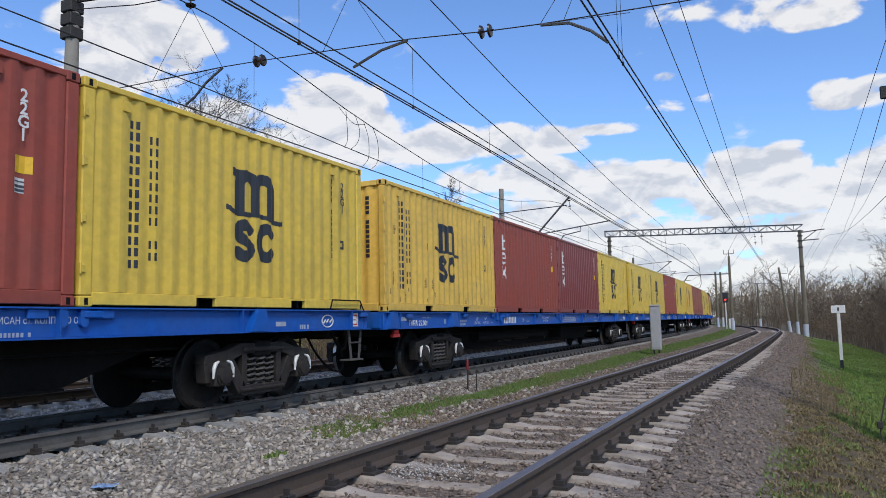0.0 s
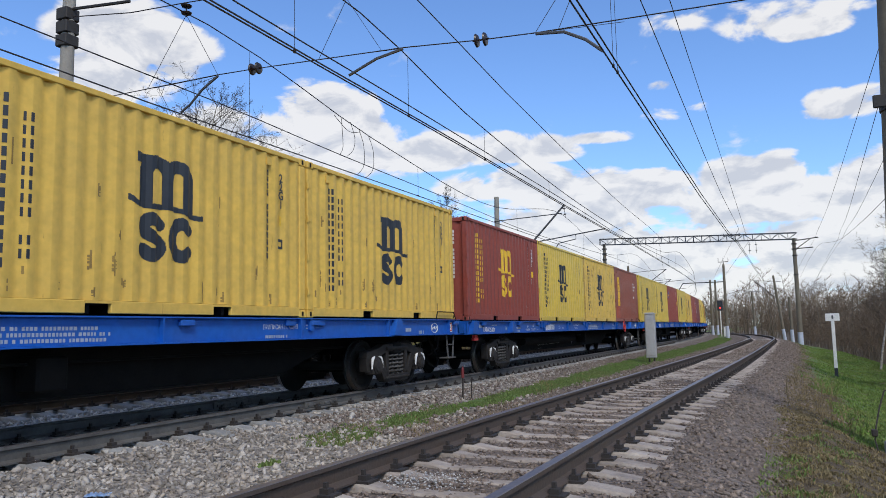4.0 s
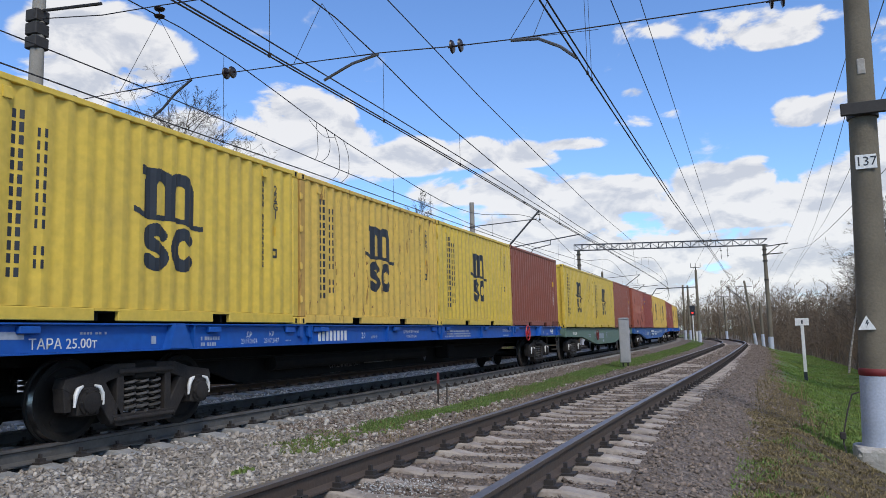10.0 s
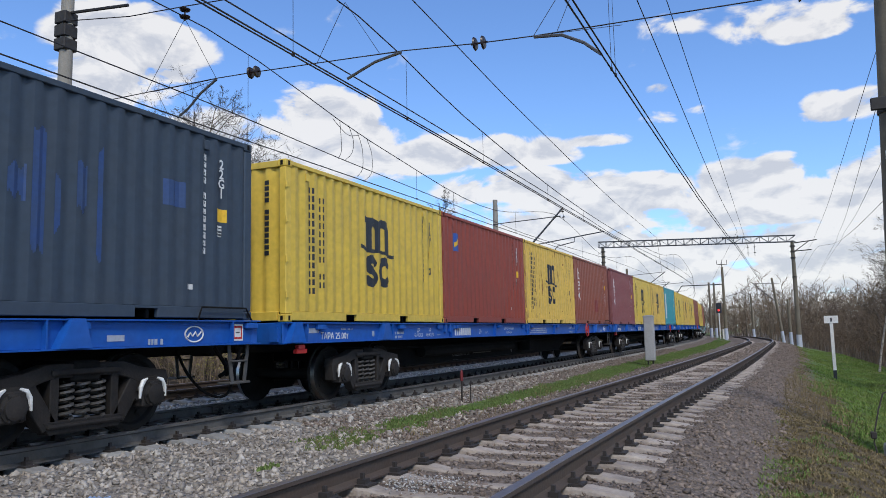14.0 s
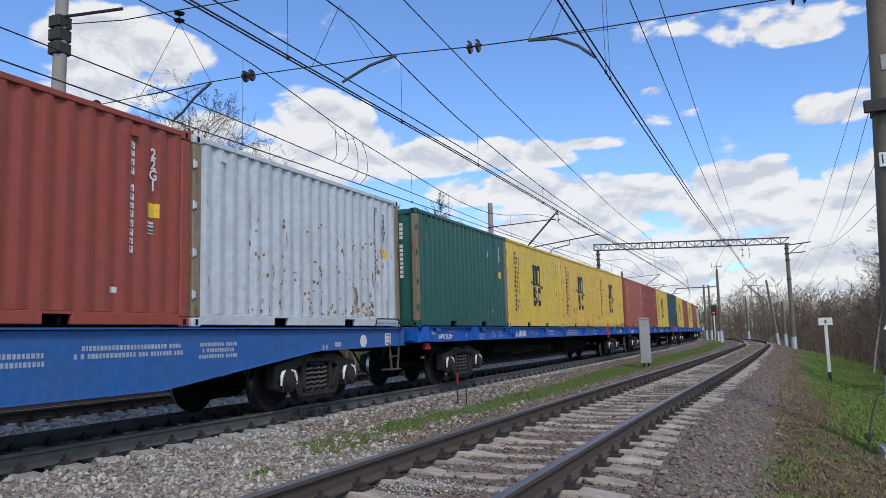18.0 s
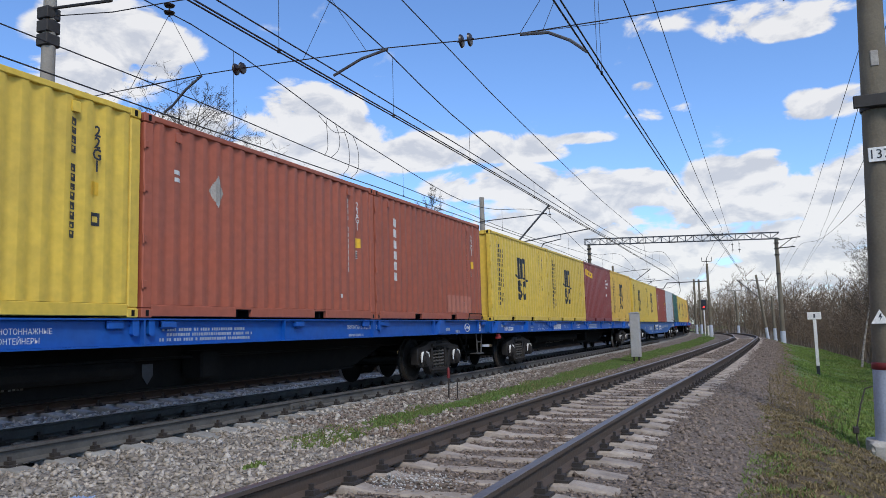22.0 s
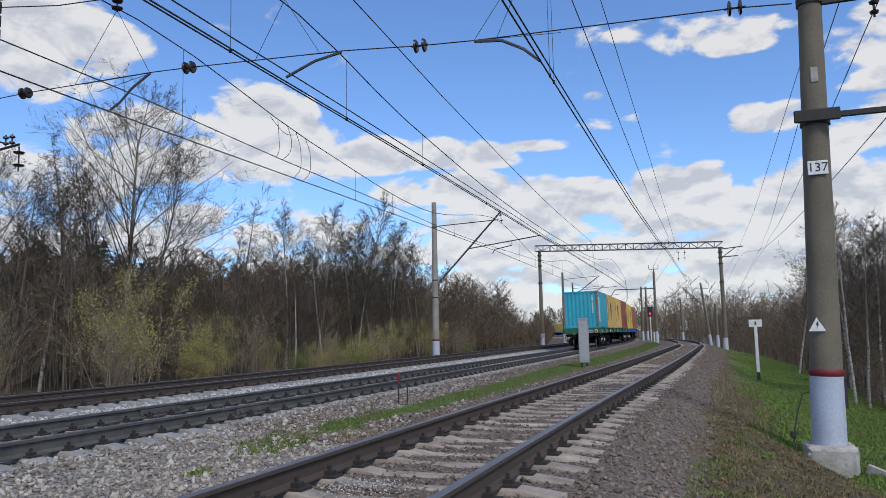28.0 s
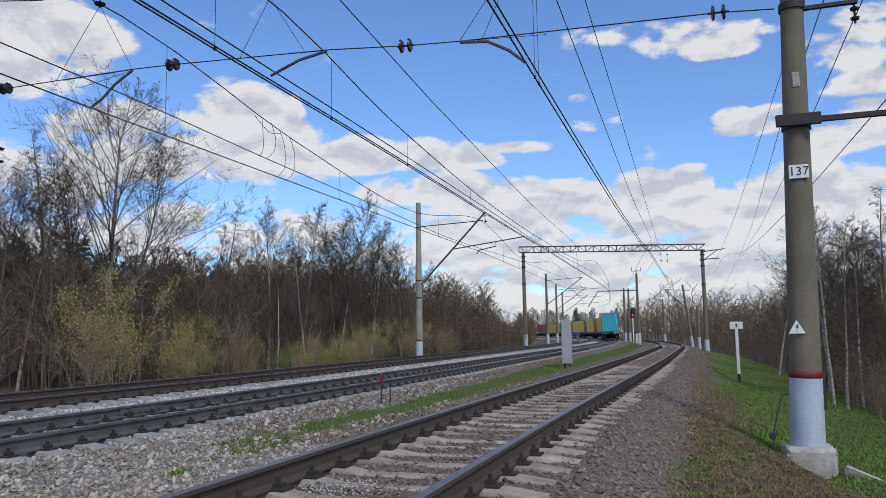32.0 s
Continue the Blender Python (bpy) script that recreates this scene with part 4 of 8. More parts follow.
def mast(x, y, z0, z1, r0, r1, lean=(0, 0), white=1.1, label="tapered concrete catenary mast with a whitewashed foot", foot=None, band=False, body=None):
    root = thing("catenary_mast", Matrix.Translation((x, y, z0)), label, "mast", "catenary masts")
    h = z1 - z0

    def at(z):
        k = z / h
        return (lean[0] * k, lean[1] * k, z), r0 + (r1 - r0) * k
    levels = [white] + [white + (h - white) * k / 6 for k in range(1, 7)]
    sh = Shape()
    sh.tube([at(v)[0] for v in levels], [at(v)[1] for v in levels], 20)
    part("shaft", sh.mesh("shaft", body or CONCRETE_SHADED, True), None, root)
    sh = Shape()
    sh.tube([at(v)[0] for v in (-0.3, white)], [at(v)[1] + 0.004 for v in (-0.3, white)], 20)
    part("whitewashed_foot", sh.mesh("foot", WHITEWASH, True), None, root, "foot painted bluish white")
    if band:
        sh = Shape()
        sh.tube([at(white - 0.02)[0], at(white)[0], at(white + 0.07)[0], at(white + 0.09)[0]], [at(white)[1] + v for v in (0.005, 0.018, 0.018, 0.005)], 20)
        part("band", sh.mesh("band", BAND_RED, True), None, root, "dark red painted band")
    if foot:
        part("footing", chipped_block(foot[0], -0.7, foot[1], 5), None, root, "chipped pale concrete footing block")
    return root, at


def collar(root, at, z, h=0.06, extra=0.012, mat=None):
    c, r = at(z)
    sh = Shape()
    sh.tube([(c[0], c[1], z - h / 2), (c[0], c[1], z + h / 2)], r + extra, 16)
    part("clamp", sh.mesh("clamp", mat or STEEL_DARK), None, root)


def letters(name, text, size, mat, parent, m, label="", depth=0.003):
    cu = bpy.data.curves.new(name, "FONT")
    cu.body, cu.size, cu.align_x, cu.align_y, cu.extrude, cu.resolution_u = text, size, "CENTER", "CENTER", depth, 2
    tmp = bpy.data.objects.new(name, cu)
    me = bpy.data.meshes.new_from_object(tmp)
    bpy.data.objects.remove(tmp)
    bpy.data.curves.remove(cu)
    me.materials.clear()
    me.materials.append(mat)
    ob = part(name, me, None, parent, label)
    ob.matrix_basis = m
    return ob


YS = 13.1                      # the near cross-span
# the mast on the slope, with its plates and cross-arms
# its side turned from the sun is put into the darker concrete colour
right_mast, r_at = mast(1.66, YS, -0.72, 8.9, 0.245, 0.15, (0.27, 0.0), 1.11, "weathered concrete mast in a shaded tone with whitewashed foot and red band", (0.355, 0.06), True)
for z in (5.14, 7.1):
    collar(right_mast, r_at, z, 0.2 if z < 6 else 0.12, 0.03)
sh = Shape()
c, r = r_at(5.14)
sh.box(c[0] - 0.33, c[0] + 0.33, -0.31, -0.24, 5.05, 5.24, c=0.01)
part("clamp_plate", sh.mesh("clamp_plate", STEEL_DARK), None, right_mast)
sh = Shape()
sh.box(0.3, 1.62, -0.27, -0.2, 5.09, 5.18, c=0.008)
part("lower_cross_arm", sh.mesh("lower_cross_arm", STEEL_DARK), None, right_mast)
sh = Shape()
insulator(sh, (1.55, -0.23, 5.18), (1.55, -0.23, 5.44), 2, 0.06)
part("pin_insulator", sh.mesh("pin_insulator", SIGN_WHITE, True), None, right_mast, "white pin insulator")
sh = Shape()
sh.box(0.35, 1.15, -0.1, -0.03, 7.0, 7.07, c=0.008)
part("upper_cross_arm", sh.mesh("upper_cross_arm", STEEL_DARK), None, right_mast)
sh = Shape()
insulator(sh, (1.1, -0.06, 7.0), (1.1, -0.06, 6.68), 2, 0.07)
part("hanging_insulator", sh.mesh("hanging_insulator", PORCELAIN, True), None, right_mast)
c, r = r_at(4.3)
sh = Shape()
sh.box(c[0] - 0.16, c[0] + 0.13, -r - 0.03, -r - 0.005, 4.21, 4.43, c=0.006)
plate = part("number_plate", sh.mesh("number_plate", SIGN_WHITE), None, right_mast, "white plate with a black number")
letters("number", "137", 0.2, MARK_DARK, plate, Matrix.Translation((c[0] - 0.015, -r - 0.032, 4.32)) @ pose(0, 0, 0, 90))
c, r = r_at(1.9)
sh = Shape()
sh.prism([(c[0] - 0.25, 1.78), (c[0] - 0.01, 1.78), (c[0] - 0.13, 1.99)], "y", -r - 0.02, -r - 0.004)
tri = part("warning_triangle", sh.mesh("warning_triangle", SIGN_WHITE), None, right_mast, "pale warning triangle with a black bolt")
sh = Shape()
sh.prism([(c[0] - 0.125, 1.93), (c[0] - 0.15, 1.87), (c[0] - 0.125, 1.872), (c[0] - 0.14, 1.81), (c[0] - 0.10, 1.89), (c[0] - 0.122, 1.888), (c[0] - 0.105, 1.93)], "y", -r - 0.024, -r - 0.02)
part("bolt_sign", sh.mesh("bolt_sign", MARK_DARK), None, tri)
c, r = r_at(5.9)
sh = Shape()
sh.box(c[0] - 0.06, c[0] + 0.05, -r - 0.012, -r + 0.03, 5.7, 5.95, c=0.01)
part("blank_plate", sh.mesh("blank_plate", CONCRETE_PALE), None, right_mast)
sh = Shape()
sh.tube([(-0.24, -0.08, 0.85), (-0.34, -0.12, 0.82), (-0.42, -0.2, 0.6), (-0.5, -0.3, 0.3), (-0.52, -0.3, 0.12), (-0.5, -0.35, 0.0), (-0.6, -0.5, -0.3)], 0.012, 6)
sh.box(-0.56, -0.48, -0.34, -0.26, 0.18, 0.28, c=0.01)
part("earth_cable", sh.mesh("earth_cable", FASTENER), None, right_mast, "rusty earthing cable")
sh = Shape()
sh.box(0.24, 0.3, -0.05, 0.12, 0.6, 1.05, c=0.01)
part("junction_box", sh.mesh("junction_box", STEEL_DARK), None, right_mast)
sh = Shape()
sh.prism([(-0.04, -0.1), (0.04, -0.1), (0.04, 0.03), (-0.04, 0.03)], "y", 0, 1.3)
plank = solid("cable_trough_lid", sh.mesh("cable_trough_lid", CONCRETE_PALE), Matrix.Translation((2.12, YS - 0.3, -0.93)) @ pose(0, 0, 0, -17, 0, 235), "concrete trough lid leaning from the footing", "slab")

# paler concrete colour stands for sunlight on this mast
left_mast, l_at = mast(-16.25, YS, -0.45, 10.2, 0.235, 0.15, (0.12, 0), 1.35, "tall concrete mast with white foot beside the wood", None, True, CONCRETE_SUNLIT)
for z in (6.2, 7.35, 7.1, 9.6):
    collar(left_mast, l_at, z, 0.06)
sh = Shape()
for z0 in (8.95, 9.3, 9.65):
    sh.box(-0.12, 0.27, -0.2, 0.2, z0, z0 + 0.31, c=0.02)
sh.tube([(0.2, 0, 9.95), (2.2, 0, 9.75)], 0.04, 6)
part("anchor_block", sh.mesh("anchor_block", STEEL_DARK), None, left_mast)
sh = Shape()
sh.tube([(0.2, 0, 6.1), (1.3, -0.05, 6.2)], 0.03, 6)
sh.tube([(0.2, 0, 6.45), (0.95, -0.03, 6.25)], 0.02, 6)
for k in (0.85, 1.05):
    insulator(sh, (k, -0.03, 6.2), (k, -0.03, 6.48), 2, 0.07)
insulator(sh, (1.3, -0.05, 6.15), (1.3, -0.05, 5.55), 2, 0.13)
part("feeder_bracket", sh.mesh("feeder_bracket", PORCELAIN, True), None, left_mast, "small bracket with brown insulators")
sh = Shape()
sh.box(-0.18, -0.05, -0.245, -0.2, 1.6, 1.85, c=0.006)
part("plate", sh.mesh("plate", SIGN_WHITE), None, left_mast)

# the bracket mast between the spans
mid_mast, m_at = mast(-16.2, 45.0, -0.45, 9.55, 0.23, 0.15, (0.05, 0), 1.2, "slim concrete mast in a sunlit tone carrying a cantilever bracket", None, True, CONCRETE_SUNLIT)
sh = Shape()
sh.tube([(0.15, 0, 3.9 + 0.8), (4.45, 0, 9.1)], 0.06, 8)
part("strut", sh.mesh("strut", STEEL_GREY), None, mid_mast)
sh = Shape()
sh.tube([(0.15, 0, 8.45), (4.3, 0, 8.6)], 0.03, 6)
part("tie_rod", sh.mesh("tie_rod", STEEL_GREY), None, mid_mast)
sh = Shape()
sh.tube([(2.35, 0, 6.9), (6.9, 0, 7.45)], 0.035, 6)
sh.tube([(5.1, 0, 7.25), (5.1, 0, 6.95), (4.0, 0, 6.75), (3.85, 0, 6.5)], 0.03, 6)
part("registration_arm", sh.mesh("registration_arm", STEEL_GREY), None, mid_mast)
sh = Shape()
insulator(sh, (4.42, 0, 9.05), (4.5, 0, 8.35), 2, 0.1)
part("hanging_insulator", sh.mesh("hanging_insulator", PORCELAIN, True), None, mid_mast)
for z in (5.0, 3.9, 8.4):
    collar(mid_mast, m_at, z, 0.07)


def lattice_portal(y, xl, xr, zl, zr, top, fall):
    """Two legs and a girder that falls to the right by fall."""
    def tz(x):
        return top - fall * (x - xl) / (xr - xl)
    root = thing("catenary_portal", Matrix.Translation((0, y, 0)), "grey lattice girder portal on two masts over the tracks", "portal")
    for name, x, z0 in (("left_leg", xl, zl), ("right_leg", xr, zr)):
        sh = Shape()
        sh.tube([(x, 0, z0 - 0.4 + 1.1), (x, 0, tz(x) - 0.5)], [0.23, 0.15], 14)
        leg = part("leg", sh.mesh(name, CONCRETE_SHADED, True), None, root)
        sh = Shape()
        sh.tube([(x, 0, z0 - 0.4), (x, 0, z0 + 1.1)], 0.24, 14)
        part("whitewashed_foot", sh.mesh("foot", WHITEWASH, True), None, leg)
        for z in (tz(x) - 1.1, tz(x) - 1.6, tz(x) - 2.2, tz(x) - 4.0):
            sh = Shape()
            sh.tube([(x, 0, z), (x, 0, z + 0.12)], 0.24, 10)
            part("clamp", sh.mesh("clamp", STEEL_DARK), None, leg)
    for dy in (-0.25, 0.25):
        sh = Shape()
        for z in (-0.6, 0):
            sh.tube([(xl - 0.4, dy, tz(xl - 0.4) + z), (xr + 0.3, dy, tz(xr + 0.3) + z)], 0.05, 4)
        n = 24
        w = (xr + 0.3 - xl + 0.4) / n
        for i in range(n):
            a = xl - 0.4 + w * i
            b = a + w
            sh.tube([(a, dy, tz(a) - 0.6), (a, dy, tz(a))], 0.032, 4)
            sh.tube([(a, dy, tz(a) - (0.6 if i % 2 else 0)), (b, dy, tz(b) - (0 if i % 2 else 0.6))], 0.026, 4)
        part("girder", sh.mesh("girder", STEEL_GREY), None, root)
    top = tz(xr)
    sh = Shape()
    sh.tube([(xr, 0, top - 0.75), (xr + 2.1, 0, top - 0.55)], 0.05, 5)
    sh.tube([(xr + 0.2, 0, top - 1.5), (xr + 1.6, 0, top - 1.45)], 0.05, 5)
    sh.tube([(xr + 0.2, 0, top - 1.5), (xr + 1.4, 0, top - 0.65)], 0.04, 5)
    part("side_bracket", sh.mesh("side_bracket", STEEL_DARK), None, root)
    for x in (-4.6, -3.9, -3.2):
        sh = Shape()
        insulator(sh, (x, 0, top), (x, 0, top + 0.35), 2, 0.07)
        part("top_insulator", sh.mesh("top_insulator", PORCELAIN), None, root)
    sh = Shape()
    sh.tube([(-4.6, 0, top + 0.12), (-3.1, 0, top + 0.05)], 0.03, 5)
    part("top_bar", sh.mesh("top_bar", STEEL_DARK), None, root)
    for x in (-2.35, -1.75):
        sh = Shape()
        insulator(sh, (x, 0, top - 0.6), (x, 0, top - 1.7), 2, 0.12)
        part("hanging_insulator", sh.mesh("hanging_insulator", PORCELAIN), None, root)
    return root


lattice_portal(78.0, -16.3, 1.55, -0.1, -0.85, 10.2, 0.63)


def far_mast(x, y, z0, z1, label, arm=0.0, tilt=0.0):
    root, at = mast(x, y, z0, z1, 0.2, 0.13, (tilt, 0), 1.2, label)
    if arm:
        sh = Shape()
        sh.tube([(0, 0, (z1 - z0) * 0.55), (arm, 0, (z1 - z0) * 0.93)], 0.05, 6)
        sh.tube([(0, 0, (z1 - z0) * 0.9), (arm, 0, (z1 - z0) * 0.93)], 0.03, 6)
        sh.tube([(arm * 0.5, 0, (z1 - z0) * 0.74), (arm * 1.45, 0, (z1 - z0) * 0.77)], 0.03, 6)
        part("bracket", sh.mesh("bracket", STEEL_GREY), None, root)
    return root


far_mast(-17.0, 95.0, -0.2, 8.6, "slim concrete bracket mast with a white foot", 4.6)
far_mast(-19.6, 118.0, -0.2, 8.7, "distant concrete bracket mast", 4.8)
far_mast(-21.5, 136.0, -0.3, 8.4, "distant concrete bracket mast", 4.6)
two_prong = far_mast(-5.85, 95.0, -0.25, 8.2, "concrete mast with a forked steel head")
sh = Shape()
sh.tube([(-0.55, 0, 8.75), (0.55, 0, 8.75)], 0.04, 5)
for k in (-0.55, 0, 0.55):
    sh.tube([(k, 0, 8.75), (k, 0, 9.25)], 0.03, 5)
sh.tube([(0, 0, 8.4), (0, 0, 8.8)], 0.05, 6)
part("forked_head", sh.mesh("forked_head", STEEL_DARK), None, two_prong)
sh = Shape()
sh.tube([(0, 0, 6.4), (-4.7, 0, 6.4), (-6.0, 0, 4.5)], 0.06, 6)
part("boom", sh.mesh("boom", STEEL_GREY), None, two_prong)
far_mast(-9.1, 116.0, -0.2, 7.6, "dark steel post beside the line")
far_mast(-8.5, 117.0, -0.2, 7.6, "dark steel post beside the line")
far_mast(-3.7, 125.0, -0.5, 6.0, "slim pale post at the end of the straight", 0, -0.15)
far_mast(0.3, 105.0, -0.8, 7.2, "old leaning post by the shoulder", -3.2, -0.9)
far_mast(1.1, 98.0, -0.85, 4.2, "short old post by the shoulder", 0, -0.1)

# the colour-light signal
sig = thing("railway_signal", Matrix.Translation((-6.85, 100, -0.25)), "black colour-light signal showing red on a white post", "signal")
sh = Shape()
sh.tube([(0, 0, -0.1), (0, 0, 3.2)], 0.07, 8)
part("post", sh.mesh("post", SIGN_WHITE), None, sig)
sh = Shape()
sh.box(-0.32, 0.32, -0.1, 0.12, 3.1, 4.35, c=0.03)
head = part("signal_head", sh.mesh("signal_head", MARK_DARK), None, sig)
for k, mat_ in ((3.95, MARK_DARK), (3.45, RED_LENS)):
    sh = Shape()
    sh.lathe([(-0.16, 0.1), (-0.1, 0.11)], "y", (0, 0, k), 12)
    part("lens", sh.mesh("lens", mat_), None, head)
sh = Shape()
sh.box(0.35, 0.85, -0.2, 0.2, -0.1, 1.1, c=0.03)
sh.box(0.8, 1.0, -0.2, 0.2, -0.1, 0.8, c=0.03)
solid("relay_cabinet", sh.mesh("relay_cabinet", SIGN_WHITE), Matrix.Translation((-6.85, 99, -0.25)), "small white relay cabinet at the signal", "cabinet")

# the tall grey cabinet between the tracks
cab = thing("trackside_cabinet", Matrix.Translation((-5.0, 32.4, -0.38)), "narrow silver-grey cabinet on two short legs between the tracks", "cabinet")
sh = Shape()
sh.box(-0.2, 0.2, -0.16, 0.16, 0.2, 2.0, c=0.02)
body = part("body", sh.mesh("body", CABINET), None, cab)
sh = Shape()
sh.box(-0.22, 0.22, -0.18, 0.18, 2.0, 2.04, c=0.01)
sh.box(-0.15, 0.15, -0.1, 0.1, 2.04, 2.07)
part("lid", sh.mesh("lid", CABINET), None, cab)
sh = Shape()
sh.box(-0.17, 0.17, -0.175, -0.158, 0.3, 1.9, c=0.005)
part("door", sh.mesh("door", CABINET), None, body)
for k in (-0.13, 0.07):
    sh = Shape()
    sh.box(k, k + 0.06, -0.05, 0.05, -0.1, 0.2)
    part("leg", sh.mesh("leg", STEEL_DARK), None, cab)

# picket sign on the slope
sign = thing("picket_sign", Matrix.Translation((1.70, 30.9, -0.80)), "white picket post with a small number board", "sign")
sh = Shape()
sh.box(-0.055, 0.055, -0.04, 0.04, 0.28, 2.0, c=0.008)
part("post", sh.mesh("post", SIGN_WHITE), None, sign)
sh = Shape()
sh.box(-0.056, 0.056, -0.041, 0.041, -0.1, 0.28, c=0.008)
part("post_foot", sh.mesh("post_foot", MARK_DARK), None, sign, "black painted post foot")
sh = Shape()
sh.box(-0.23, 0.23, -0.06, -0.04, 1.97, 2.24, c=0.006)
board = part("board", sh.mesh("board", SIGN_WHITE), None, sign)
sh = Shape()
sh.box(-0.03, 0.03, -0.064, -0.06, 2.03, 2.17)
part("digit_bar", sh.mesh("digit_bar", STEEL_GREY), None, board)

# stake with a red top
stake = thing("survey_stake", Matrix.Translation((-6.27, 15.0, -0.38)), "thin rusty survey stake with a red painted tip", "stake")
sh = Shape()
sh.tube([(0, 0, -0.1), (0.01, 0, 0.55)], 0.02, 6)
part("rod", sh.mesh("rod", FASTENER), None, stake)
sh = Shape()
sh.tube([(0.01, 0, 0.5), (0.01, 0, 0.68), (0.01, 0, 0.74)], [0.035, 0.03, 0.01], 8)
part("tip", sh.mesh("tip", BAND_RED), None, stake, "red painted tip")
sh = Shape()
sh.tube([(0.16, 0.1, -0.1), (0.17, 0.1, 0.5)], 0.014, 6)
part("second_rod", sh.mesh("second_rod", FASTENER), None, stake)


# ---- overhead line ----
def curve_z(y, knots):
    """Height along a wire by a smooth run through (y, z) knots."""
    ky, kz = [k[0] for k in knots], [k[1] for k in knots]
    i = max(0, min(len(ky) - 2, int(np.searchsorted(ky, y)) - 1))
    t = (y - ky[i]) / (ky[i + 1] - ky[i])
    m0 = (kz[i + 1] - kz[max(i - 1, 0)]) / (ky[i + 1] - ky[max(i - 1, 0)])
    m1 = (kz[min(i + 2, len(kz) - 1)] - kz[i]) / (ky[min(i + 2, len(kz) - 1)] - ky[i])
    d = ky[i + 1] - ky[i]
    return (2 * t ** 3 - 3 * t ** 2 + 1) * kz[i] + (t ** 3 - 2 * t ** 2 + t) * d * m0 + (-2 * t ** 3 + 3 * t ** 2) * kz[i + 1] + (t ** 3 - t ** 2) * d * m1


def wire(name, label, xk, zk, r=0.012, y0=-40.0, y1=150.0, step=2.0):
    sh = Shape()
    ys = list(np.arange(y0, y1 + 0.1, step))
    sh.tube([(np.interp(y, [k[0] for k in xk], [k[1] for k in xk]), y, curve_z(y, zk)) for y in ys], r, 5)
    return solid(name, sh.mesh(name, WIRE), Matrix(), label, "wire", "overhead wires")


def fol(y, x0, k=1.0):
    """x of a wire that follows the train's track."""
    return x0 + k * (b_x(y) + 8.22)


ROW = [-60, -10, 13.1, 45, 78, 95, 118, 136, 165]
XC = [(y, fol(y, -12.32 + (0.25 if i % 2 else -0.1))) for i, y in enumerate(ROW)]
XBW = [(y, fol(y, -7.9 + (0.0 if i % 2 else -0.2))) for i, y in enumerate(ROW)]
XA = [(-60, -2.7), (13.1, -2.58), (30, -2.55), (44, -2.38), (49, -2.2), (83, -1.84), (118, -4.8), (165, -13.5)]
CZ = [(-60, 6.3), (13.1, 6.26), (45, 6.2), (78, 6.2), (165, 6.2)]
MC = [(-60, 8.7), (-20, 7.2), (13.1, 8.75), (22, 7.7), (33, 6.95), (45, 8.2), (60, 7.0), (78, 8.3), (95, 7.0), (118, 8.2), (140, 7.0), (165, 8.2)]
BZ = [(-60, 6.4), (13.1, 6.43), (42, 6.08), (78, 6.2), (165, 6.2)]
MB = [(-60, 8.2), (-20, 7.2), (13.1, 8.2), (20, 7.45), (31, 6.76), (45, 6.55), (62, 7.0), (78, 8.2), (110, 6.8), (140, 8.2), (165, 7.6)]
AZ = [(-60, 6.05), (13.1, 6.0), (30, 6.05), (78, 6.15), (165, 6.1)]
MA = [(-60, 8.4), (-20, 7.4), (13.1, 8.3), (28, 7.2), (45, 6.75), (62, 7.1), (78, 8.2), (110, 6.8), (140, 8.2), (165, 7.6)]
wire("contact_wire", "dark copper contact wire above the far track", XC, CZ, 0.016)
wire("messenger_wire", "messenger wire above the far track", XC, MC, 0.015)
wire("auxiliary_wire", "auxiliary wire above the far track", [(-60, -12.4), (13.1, -12.35), (45, -12.0), (78, -11.8), (100, -13)], [(-60, 6.9), (13.1, 6.85), (20, 6.67), (29, 6.5), (39, 6.3), (60, 6.6), (100, 6.5)], 0.014, y1=78)
wire("contact_wire", "contact wire above the train's track", XBW, BZ, 0.016)
wire("contact_wire", "second contact wire above the train's track", [(y, x + 0.06) for y, x in XBW], [(y, z + 0.02) for y, z in BZ], 0.017)
wire("auxiliary_wire", "auxiliary wire above the train's track", XBW, [(-60, 6.8), (13.1, 6.72), (21, 6.62), (34, 6.4), (43, 6.22), (78, 6.9), (165, 6.8)], 0.015)
wire("messenger_wire", "messenger wire above the train's track", XBW, MB, 0.016)
wire("contact_wire", "contact wire above the near track", XA, AZ, 0.016)
wire("contact_wire", "second contact wire above the near track", [(y, x + 0.07) for y, x in XA], [(y, z + 0.05) for y, z in AZ], 0.015)
wire("feeder_wire", "single feeder wire along the portals", [(-60, -4.6), (13, -8.15), (26, -8.86), (78, -10.8), (150, -20)], [(-60, 10.3), (17.4, 10.0), (50, 9.8), (78, 10.2), (150, 10)], 0.017)
wire("feeder_wire", "feeder wire on the portal top", [(-60, -2.6), (19, -2.95), (78, -3.2), (150, -11)], [(-60, 10.4), (19, 10.0), (50, 9.7), (78, 10.3), (150, 10)], 0.015)
wire("feeder_wire", "feeder wire on the portal top", [(-60, -1.9), (19, -2.2), (78, -2.4), (150, -10)], [(-60, 10.2), (19, 9.9), (50, 9.5), (78, 9.0), (150, 9)], 0.012)
